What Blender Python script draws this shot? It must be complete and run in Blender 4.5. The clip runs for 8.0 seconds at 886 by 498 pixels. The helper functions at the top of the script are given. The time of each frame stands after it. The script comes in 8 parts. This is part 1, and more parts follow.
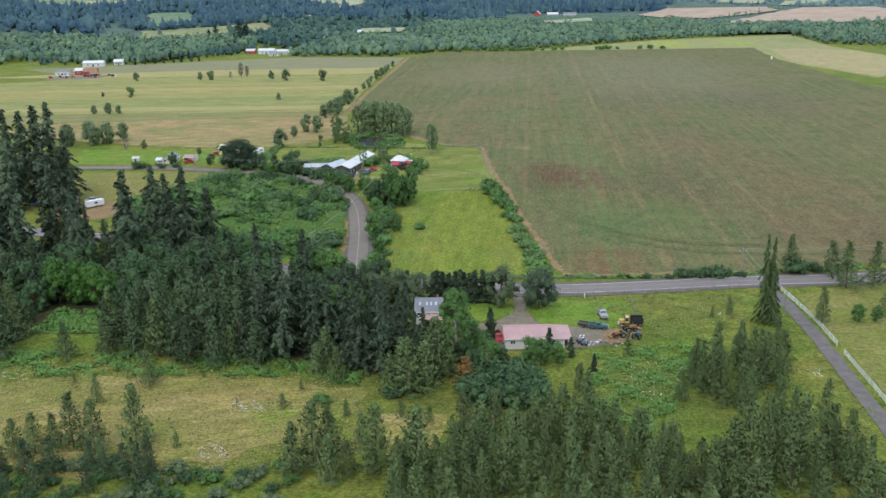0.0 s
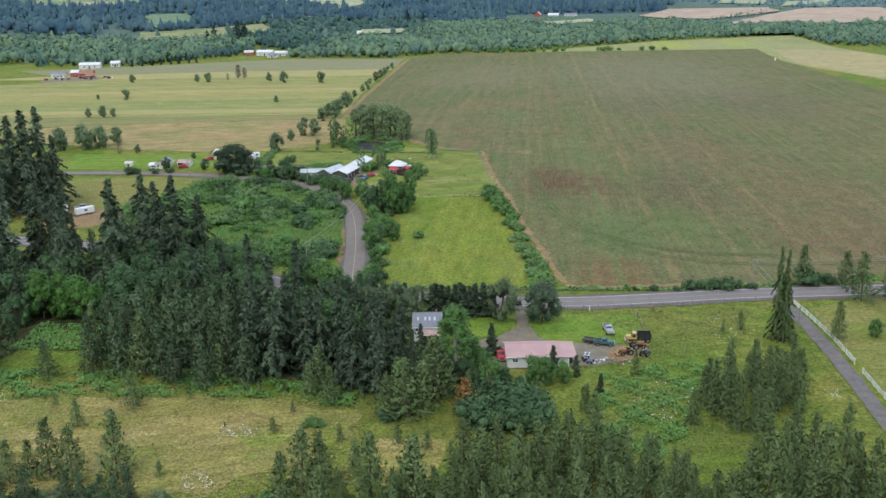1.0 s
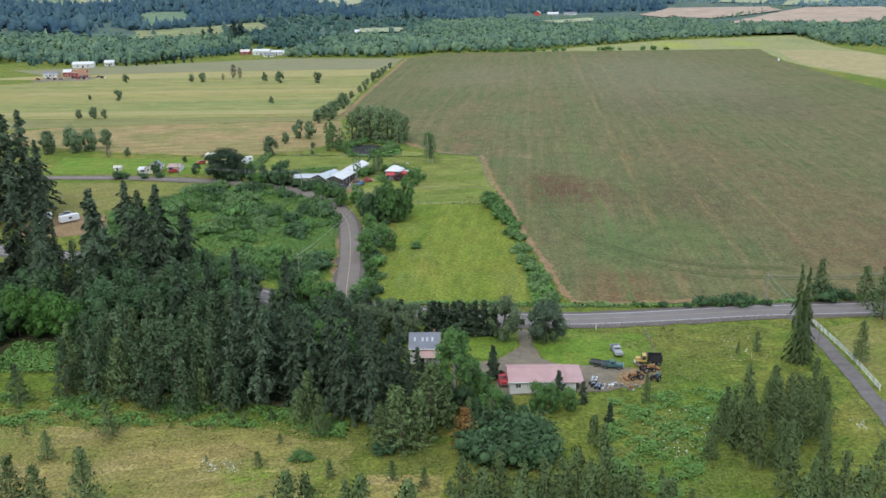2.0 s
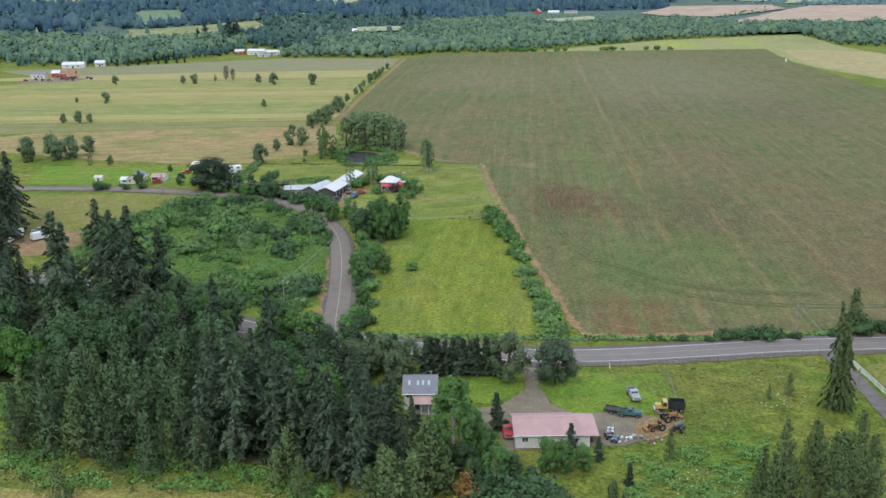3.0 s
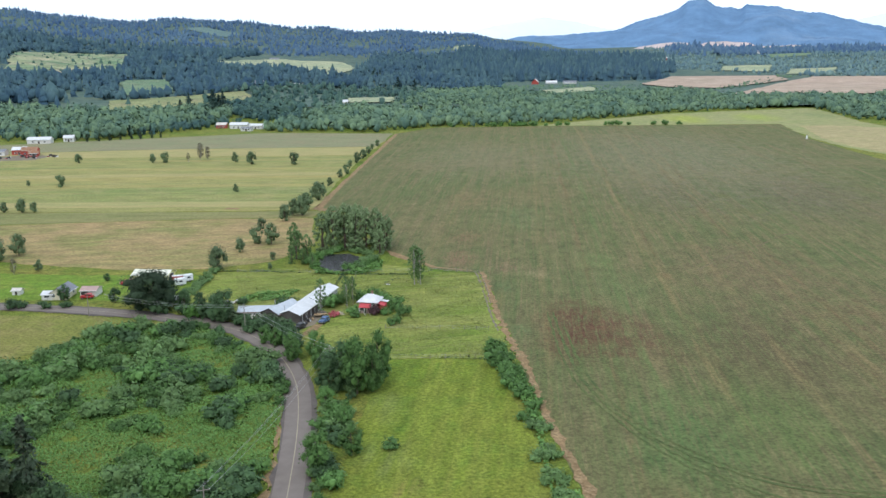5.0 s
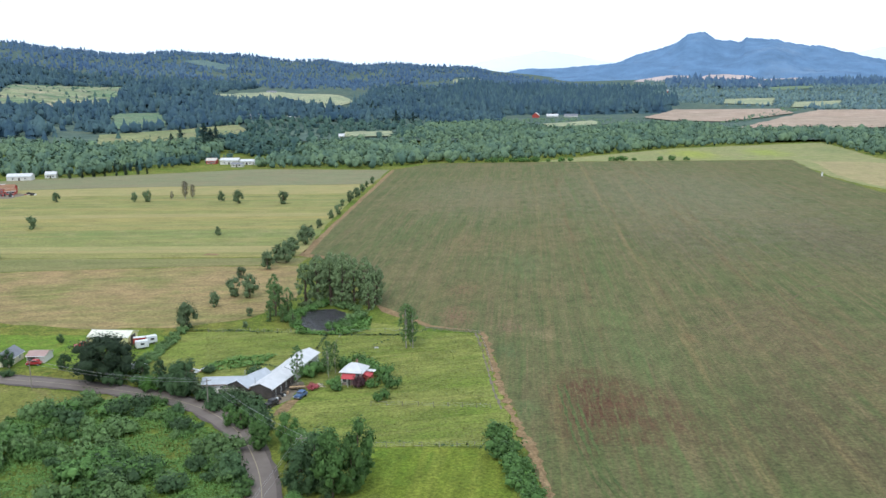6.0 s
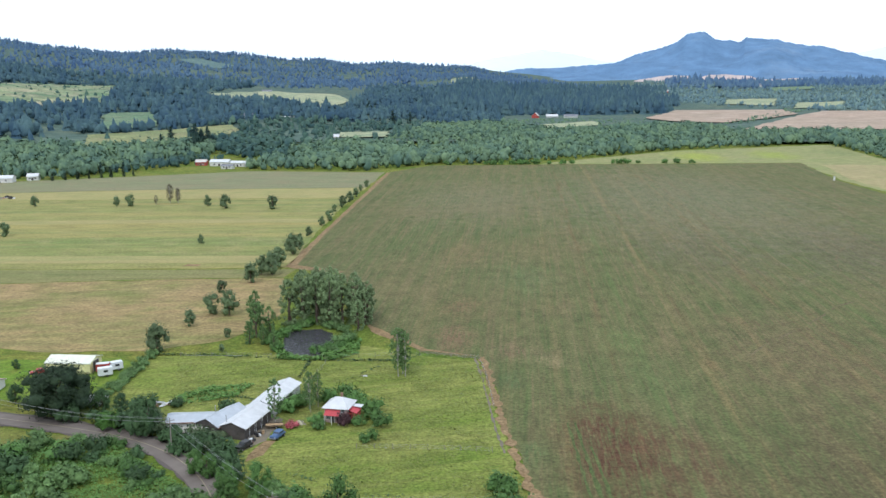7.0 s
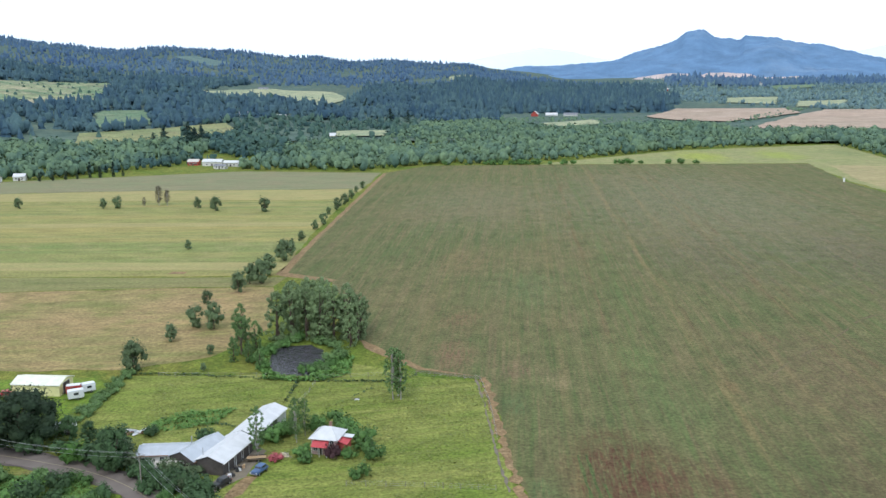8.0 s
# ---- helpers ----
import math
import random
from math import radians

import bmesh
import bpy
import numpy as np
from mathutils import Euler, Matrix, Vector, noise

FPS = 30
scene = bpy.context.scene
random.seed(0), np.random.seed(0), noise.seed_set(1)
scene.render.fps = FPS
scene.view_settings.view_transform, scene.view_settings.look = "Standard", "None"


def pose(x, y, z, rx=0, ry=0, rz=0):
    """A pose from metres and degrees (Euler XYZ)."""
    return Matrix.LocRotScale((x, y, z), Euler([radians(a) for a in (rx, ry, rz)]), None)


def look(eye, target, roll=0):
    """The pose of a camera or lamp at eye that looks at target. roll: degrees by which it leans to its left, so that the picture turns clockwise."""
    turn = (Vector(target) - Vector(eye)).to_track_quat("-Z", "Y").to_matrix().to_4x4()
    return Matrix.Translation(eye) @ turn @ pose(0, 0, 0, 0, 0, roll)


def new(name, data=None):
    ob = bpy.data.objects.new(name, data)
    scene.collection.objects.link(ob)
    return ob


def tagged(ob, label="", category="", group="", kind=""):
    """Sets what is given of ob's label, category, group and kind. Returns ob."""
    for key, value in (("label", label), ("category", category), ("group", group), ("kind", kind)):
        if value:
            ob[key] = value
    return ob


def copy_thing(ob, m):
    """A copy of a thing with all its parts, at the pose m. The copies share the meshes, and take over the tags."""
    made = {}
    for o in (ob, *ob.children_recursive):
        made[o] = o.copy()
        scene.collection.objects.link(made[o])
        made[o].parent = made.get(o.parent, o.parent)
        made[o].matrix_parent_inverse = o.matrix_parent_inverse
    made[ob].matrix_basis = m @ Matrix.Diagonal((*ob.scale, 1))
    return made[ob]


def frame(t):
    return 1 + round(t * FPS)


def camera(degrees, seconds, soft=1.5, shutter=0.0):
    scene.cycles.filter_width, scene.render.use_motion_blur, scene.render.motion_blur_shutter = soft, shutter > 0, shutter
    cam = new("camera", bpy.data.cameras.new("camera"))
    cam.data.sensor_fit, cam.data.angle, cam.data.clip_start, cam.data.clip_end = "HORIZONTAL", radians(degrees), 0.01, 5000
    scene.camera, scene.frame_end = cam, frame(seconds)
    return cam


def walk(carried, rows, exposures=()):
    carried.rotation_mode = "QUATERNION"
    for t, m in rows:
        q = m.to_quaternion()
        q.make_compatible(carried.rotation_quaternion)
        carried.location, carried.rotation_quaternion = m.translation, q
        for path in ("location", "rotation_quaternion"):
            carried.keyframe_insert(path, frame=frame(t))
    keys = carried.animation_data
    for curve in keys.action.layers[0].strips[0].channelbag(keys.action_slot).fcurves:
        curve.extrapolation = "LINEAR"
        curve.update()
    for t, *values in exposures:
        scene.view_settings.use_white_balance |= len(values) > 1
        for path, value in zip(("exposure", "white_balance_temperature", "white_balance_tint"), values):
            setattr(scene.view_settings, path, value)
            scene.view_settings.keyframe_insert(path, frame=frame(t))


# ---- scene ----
cam = camera(51.0, 8.0)
PATH = [
    (0, (2.58, 2.41, 78.26), (1.995, 11.979, 75.416), -1.03),
    (0.5, (2.53, 6.89, 78.33), (1.939, 16.457, 75.489), -1.06),
    (1, (2.36, 11.78, 78.32), (1.771, 21.352, 75.481), -1.07),
    (1.5, (2.11, 17.26, 78.33), (1.528, 26.832, 75.488), -1.02),
    (3, (0.79, 45.23, 79.35), (0.227, 54.790, 76.468), -0.94),
    (3.5, (0.50, 59.75, 79.42), (-0.058, 69.314, 76.557), -0.97),
    (4, (-0.10, 75.90, 79.32), (-0.643, 85.496, 76.564), -1.02),
    (4.5, (-0.70, 94.60, 79.42), (-1.233, 104.260, 76.887), -1.03),
    (5, (-1.86, 113.90, 81.22), (-2.374, 123.638, 79.004), -0.77),
    (5.2, (-1.74, 121.60, 81.80), (-2.263, 131.361, 79.684), -0.88),
    (6.3, (-2.72, 159.43, 81.19), (-3.224, 169.238, 79.324), -0.66),
    (6.5, (-2.96, 165.23, 81.11), (-3.460, 175.037, 79.240), -0.59),
    (7, (-3.35, 177.71, 81.11), (-3.836, 187.522, 79.218), -0.59),
    (7.5, (-3.73, 188.46, 81.12), (-4.214, 198.263, 79.211), -0.59),
    (8, (-4.42, 197.26, 81.22), (-4.884, 207.064, 79.304), -0.52),
]
walk(cam, [(t, look(eye, target, roll)) for t, eye, target, roll in PATH])

# ---- sky, sun ----
SUN_EL, SUN_AZ = 52, 200
world = bpy.data.worlds.new("overcast_sky")
scene.world = world
world.use_nodes = True
wn, wl = world.node_tree.nodes, world.node_tree.links
bg = wn["Background"]
sky = wn.new("ShaderNodeTexSky")
sky.sky_type, sky.sun_disc = "NISHITA", False
sky.sun_elevation, sky.sun_rotation = radians(SUN_EL), radians(SUN_AZ)
dim = wn.new("ShaderNodeMix")
dim.data_type, dim.blend_type = "RGBA", "MULTIPLY"
dim.inputs[0].default_value = 1.0
dim.inputs[7].default_value = (0.1, 0.1, 0.1, 1)
wl.new(sky.outputs[0], dim.inputs[6])
cloud_noise = wn.new("ShaderNodeTexNoise")
cloud_noise.inputs["Scale"].default_value, cloud_noise.inputs["Detail"].default_value = 2.2, 5
cloud_ramp = wn.new("ShaderNodeValToRGB")
cloud_ramp.color_ramp.elements[0].position, cloud_ramp.color_ramp.elements[1].position = 0.3, 0.7
cloud_ramp.color_ramp.elements[0].color = (0.8, 0.95, 1.13, 1)
cloud_ramp.color_ramp.elements[1].color = (0.9, 1.02, 1.17, 1)
wl.new(cloud_noise.outputs[0], cloud_ramp.inputs[0])
cover = wn.new("ShaderNodeMix")
cover.data_type = "RGBA"
cover.inputs[0].default_value = 0.9
wl.new(dim.outputs[2], cover.inputs[6])
wl.new(cloud_ramp.outputs[0], cover.inputs[7])
wl.new(cover.outputs[2], bg.inputs[0])
bg.inputs[1].default_value = 1.3
sun = new("sun", bpy.data.lights.new("sun", "SUN"))
sun.data.energy, sun.data.angle, sun.data.color = 1.3, radians(12), (1.0, 0.98, 0.98)
sun.matrix_world = look((0, 0, 300), Vector((0, 0, 300)) + Vector((
    -math.sin(radians(SUN_AZ)) * math.cos(radians(SUN_EL)), -math.cos(radians(SUN_AZ)) * math.cos(radians(SUN_EL)), -math.sin(radians(SUN_EL)))))


# ---- materials ----
def base_mat(name, rough=0.9, metal=0.0, spec=0.2):
    m = bpy.data.materials.new(name)
    m.use_nodes = True
    b = m.node_tree.nodes["Principled BSDF"]
    b.inputs["Roughness"].default_value, b.inputs["Metallic"].default_value = rough, metal
    b.inputs["Specular IOR Level"].default_value = spec
    return m, m.node_tree.nodes, m.node_tree.links, b


def rgba(c):
    return (c[0], c[1], c[2], 1)


def coords(n, l, scale=(1, 1, 1), turn=0.0):
    """Object coordinates, turned about z and then scaled."""
    tc, mp = n.new("ShaderNodeTexCoord"), n.new("ShaderNodeMapping")
    mp.inputs["Scale"].default_value = scale
    out = tc.outputs["Object"]
    if turn:
        rot = n.new("ShaderNodeMapping")
        rot.inputs["Rotation"].default_value = (0, 0, radians(turn))
        l.new(out, rot.inputs["Vector"])
        out = rot.outputs["Vector"]
    l.new(out, mp.inputs["Vector"])
    return mp.outputs["Vector"]


def noise_fac(n, l, vec, scale, detail=4, lo=0.35, hi=0.65, rough=0.55):
    t, r = n.new("ShaderNodeTexNoise"), n.new("ShaderNodeMapRange")
    t.inputs["Scale"].default_value, t.inputs["Detail"].default_value = scale, detail
    t.inputs["Roughness"].default_value = rough
    l.new(vec, t.inputs["Vector"])
    r.inputs["From Min"].default_value, r.inputs["From Max"].default_value = lo, hi
    l.new(t.outputs[0], r.inputs["Value"])
    return r.outputs[0]


def blend(n, l, fac, a, b, mode="MIX"):
    x = n.new("ShaderNodeMix")
    x.data_type, x.blend_type = "RGBA", mode
    for v, k in ((fac, 0), (a, 6), (b, 7)):
        if isinstance(v, (int, float)):
            x.inputs[k].default_value = v
        elif isinstance(v, tuple):
            x.inputs[k].default_value = rgba(v)
        else:
            l.new(v, x.inputs[k])
    return x.outputs[2]


def bump(n, l, b, height, strength, dist):
    u = n.new("ShaderNodeBump")
    u.inputs["Strength"].default_value, u.inputs["Distance"].default_value = strength, dist
    l.new(height, u.inputs["Height"])
    l.new(u.outputs[0], b.inputs["Normal"])


def cool(c):
    """Plant colours, a little less red and yellow."""
    return (c[0] * 0.96, c[1], c[2] * 0.97)


def turf(name, a, b, c, big=0.02, mid=0.12, fine=1.2, rows=None, row_turn=0.0, row_mix=0.5, row_col=None, blobs=(), relief=0.5, grain=0.45, mottle=0.15, bands=(), draw=0.14):
    """Grass or crop: two broad tones, a third in patches, rows and fine tufts. blobs: (x, y, radius, colour, amount)."""
    m, n, l, s = base_mat(name, 0.95, 0, 0.1)
    a, b, c = cool(a), cool(b), cool(c)
    p = coords(n, l)
    col = blend(n, l, noise_fac(n, l, p, big, 5), a, b)
    col = blend(n, l, noise_fac(n, l, p, mid, 6, 0.48, 0.7, 0.65), col, c)
    if rows:
        q = coords(n, l, (rows, rows * 0.03, 1), row_turn)
        q2 = coords(n, l, (rows * 0.28, rows * 0.008, 1), row_turn)
        f = noise_fac(n, l, q, 1.0, 7, 0.44, 0.64, 0.68)
        f2 = noise_fac(n, l, q2, 1.0, 4, 0.44, 0.62)
        mul = n.new("ShaderNodeMath")
        mul.operation = "MULTIPLY_ADD"
        mul.inputs[1].default_value = row_mix
        l.new(f, mul.inputs[0])
        half = n.new("ShaderNodeMath")
        half.operation = "MULTIPLY"
        half.inputs[1].default_value = row_mix * 0.6
        l.new(f2, half.inputs[0])
        l.new(half.outputs[0], mul.inputs[2])
        mul.use_clamp = True
        col = blend(n, l, mul.outputs[0], col, row_col or c)
    for bx, by, br, bc, ba in blobs:
        mp = n.new("ShaderNodeMapping")
        mp.inputs["Location"].default_value = (-bx / br, -by / (br * 2.1), 0)
        mp.inputs["Scale"].default_value = (1 / br, 1 / (br * 2.1), 0)
        tc = n.new("ShaderNodeTexCoord")
        l.new(tc.outputs["Object"], mp.inputs["Vector"])
        ln = n.new("ShaderNodeVectorMath")
        ln.operation = "LENGTH"
        l.new(mp.outputs[0], ln.inputs[0])
        wob = noise_fac(n, l, p, 0.09, 6, 0.2, 0.8, 0.7)
        ad = n.new("ShaderNodeMath")
        ad.operation = "ADD"
        l.new(ln.outputs["Value"], ad.inputs[0])
        l.new(wob, ad.inputs[1])
        mr = n.new("ShaderNodeMapRange")
        mr.interpolation_type = "SMOOTHSTEP"
        mr.inputs["From Min"].default_value, mr.inputs["From Max"].default_value = 0.6, 1.5
        mr.inputs["To Min"].default_value, mr.inputs["To Max"].default_value = ba, 0.0
        l.new(ad.outputs[0], mr.inputs["Value"])
        amount = mr.outputs[0]
        if rows:
            st = noise_fac(n, l, coords(n, l, (rows * 1.6, rows * 0.16, 1), row_turn), 1.0, 6, 0.36, 0.6, 0.7)
            mu = n.new("ShaderNodeMath")
            mu.operation = "MULTIPLY"
            l.new(amount, mu.inputs[0])
            l.new(st, mu.inputs[1])
            amount = mu.outputs[0]
        col = blend(n, l, amount, col, bc)
    if bands:
        lane = coords(n, l, (1, 1, 1), row_turn)
        sway = noise_fac(n, l, coords(n, l, (0.03, 0.012, 1), row_turn), 1.0, 5, 0.2, 0.8, 0.65)
        sep = n.new("ShaderNodeSeparateXYZ")
        l.new(lane, sep.inputs[0])
        off = n.new("ShaderNodeMath")
        off.operation = "MULTIPLY_ADD"
        off.inputs[1].default_value = 4.0
        l.new(sway, off.inputs[0])
        l.new(sep.outputs[0], off.inputs[2])
        torn = noise_fac(n, l, coords(n, l, (0.35, 0.022, 1), row_turn), 1.0, 8, 0.42, 0.6, 0.72)
        for u, half_width, bc, ba in bands:
            d1, d2, d3 = n.new("ShaderNodeMath"), n.new("ShaderNodeMath"), n.new("ShaderNodeMapRange")
            d1.operation, d2.operation = "SUBTRACT", "ABSOLUTE"
            l.new(off.outputs[0], d1.inputs[0])
            d1.inputs[1].default_value = u + 2.0
            l.new(d1.outputs[0], d2.inputs[0])
            d3.interpolation_type = "SMOOTHSTEP"
            d3.inputs["From Min"].default_value, d3.inputs["From Max"].default_value = half_width * 0.15, half_width
            d3.inputs["To Min"].default_value, d3.inputs["To Max"].default_value = ba, 0.0
            l.new(d2.outputs[0], d3.inputs["Value"])
            d4 = n.new("ShaderNodeMath")
            d4.operation = "MULTIPLY"
            l.new(d3.outputs[0], d4.inputs[0])
            l.new(torn, d4.inputs[1])
            col = blend(n, l, d4.outputs[0], col, bc)
    f3 = noise_fac(n, l, p, fine, 8, 0.34, 0.66, 0.74)
    if rows:
        f4 = noise_fac(n, l, coords(n, l, (fine * 0.25, fine * 0.25 * draw, 1), row_turn), 1.0, 7, 0.3, 0.7, 0.68)
    else:
        f4 = noise_fac(n, l, p, fine * 0.22, 6, 0.3, 0.7, 0.6)
    col = blend(n, l, f3, blend(n, l, 1.0, col, (1 - grain, 1 - grain, 1 - grain), "MULTIPLY"), blend(n, l, 1.0, col, (1 + grain, 1 + grain, 1 + grain * 0.8), "MULTIPLY"))
    col = blend(n, l, f4, blend(n, l, 1.0, col, (1 - mottle, 1 - mottle, 1 - mottle), "MULTIPLY"), blend(n, l, 1.0, col, (1 + mottle, 1 + mottle, 1 + mottle * 0.7), "MULTIPLY"))
    l.new(col, s.inputs["Base Color"])
    bump(n, l, s, f3, relief * 0.6, 0.25)
    return m


def foliage(name, dark, light, spread=0.5, mottle=1.0):
    """Leaves or needles: tone by tree, by clump and by fine noise."""
    m, n, l, s = base_mat(name, 0.75, 0, 0.25)
    g, o = n.new("ShaderNodeNewGeometry"), n.new("ShaderNodeObjectInfo")
    col = blend(n, l, g.outputs["Random Per Island"], dark, light)
    r = n.new("ShaderNodeMapRange")
    r.inputs["To Min"].default_value, r.inputs["To Max"].default_value = 1 - spread, 1 + spread
    l.new(o.outputs["Random"], r.inputs["Value"])
    col = blend(n, l, 1.0, col, r.outputs[0], "MULTIPLY")
    f = noise_fac(n, l, coords(n, l), 2.2, 8, 0.3, 0.7, 0.75)
    deep, pale = tuple(1 - mottle * k for k in (0.4, 0.37, 0.4)), tuple(1 + mottle * k for k in (0.36, 0.33, 0.25))
    col = blend(n, l, f, blend(n, l, 1.0, col, deep, "MULTIPLY"), blend(n, l, 1.0, col, pale, "MULTIPLY"))
    l.new(col, s.inputs["Base Color"])
    return m


def far_foliage(name, dark, light, scale=0.5):
    """Crowns far off: tone by tree, mottled by clumps of leaves."""
    m, n, l, s = base_mat(name, 0.9, 0, 0.1)
    g = n.new("ShaderNodeNewGeometry")
    col = blend(n, l, g.outputs["Random Per Island"], dark, light)
    f = noise_fac(n, l, coords(n, l), scale, 6, 0.3, 0.7, 0.7)
    col = blend(n, l, f, blend(n, l, 1.0, col, (0.74, 0.76, 0.8), "MULTIPLY"), blend(n, l, 1.0, col, (1.22, 1.2, 1.14), "MULTIPLY"))
    stand = noise_fac(n, l, coords(n, l), scale * 0.13, 4, 0.38, 0.62, 0.6)
    col = blend(n, l, stand, blend(n, l, 1.0, col, (0.66, 0.74, 0.86), "MULTIPLY"), blend(n, l, 1.0, col, (1.2, 1.16, 1.0), "MULTIPLY"))
    l.new(col, s.inputs["Base Color"])
    return m


def plain(name, c, rough=0.6, metal=0.0, spec=0.3, vary=0.18, scale=0.6, dirt=None, dirt_amount=0.5, relief=0.0):
    m, n, l, s = base_mat(name, rough, metal, spec)
    p = coords(n, l)
    f = noise_fac(n, l, p, scale, 6, 0.3, 0.7, 0.65)
    lo, hi = tuple(v * (1 - vary) for v in c), tuple(min(1, v * (1 + vary)) for v in c)
    col = blend(n, l, f, lo, hi)
    if dirt:
        k = noise_fac(n, l, p, scale * 0.35, 8, 0.52, 0.72, 0.7)
        half = n.new("ShaderNodeMath")
        half.operation = "MULTIPLY"
        half.inputs[1].default_value = dirt_amount
        l.new(k, half.inputs[0])
        col = blend(n, l, half.outputs[0], col, dirt)
    l.new(col, s.inputs["Base Color"])
    if relief:
        bump(n, l, s, noise_fac(n, l, p, scale * 6, 6, 0.2, 0.8), relief, 0.05)
    return m


def ribbed(name, c, rough=0.45, turn=0.0, pitch=0.6, dirt=(0.3, 0.22, 0.16), amount=0.25):
    """Painted sheet metal with raised ribs."""
    m, n, l, s = base_mat(name, rough, 0.0, 0.5)
    p = coords(n, l)
    f = noise_fac(n, l, p, 0.5, 6, 0.3, 0.7)
    col = blend(n, l, f, tuple(v * 0.88 for v in c), tuple(min(1, v * 1.08) for v in c))
    k = noise_fac(n, l, coords(n, l, (0.9, 0.25, 1), turn), 1.0, 8, 0.55, 0.8, 0.7)
    half = n.new("ShaderNodeMath")
    half.operation = "MULTIPLY"
    half.inputs[1].default_value = amount
    l.new(k, half.inputs[0])
    col = blend(n, l, half.outputs[0], col, dirt)
    l.new(col, s.inputs["Base Color"])
    w = n.new("ShaderNodeTexWave")
    w.inputs["Scale"].default_value = 1 / pitch / 3.2
    w.wave_profile = "SAW"
    l.new(coords(n, l, (1, 1, 1), turn), w.inputs["Vector"])
    bump(n, l, s, w.outputs[0], 0.35, 0.03)
    return m


GRASS = turf("rough_grass", (0.116, 0.162, 0.03), (0.208, 0.192, 0.052), (0.078, 0.134, 0.023), 0.04, 0.16, 1.3, grain=0.6, mottle=0.35, relief=0.9)
MEADOW = turf("dry_meadow_grass", (0.366, 0.270, 0.114), (0.193, 0.200, 0.057), (0.433, 0.310, 0.168), 0.05, 0.11, 1.5, rows=0.35, row_turn=75, row_mix=0.6, row_col=(0.185, 0.19, 0.05), grain=0.6, mottle=0.35, draw=0.3, relief=0.9,
              blobs=((-97.2, 174.6, 11.4, (0.125, 0.175, 0.035), 0.9), (-38.7, 157.4, 6.5, (0.15, 0.22, 0.035), 1.0), (-25.8, 158.2, 5.7, (0.15, 0.22, 0.035), 0.9), (-58.5, 152.2, 5.7, (0.15, 0.19, 0.04), 0.7), (-82.6, 147.9, 7.4, (0.16, 0.18, 0.04), 0.7)))
TAN_ROW, RED_ROW, GREEN_ROW = (0.245, 0.175, 0.09), (0.165, 0.1, 0.058), (0.11, 0.16, 0.058)
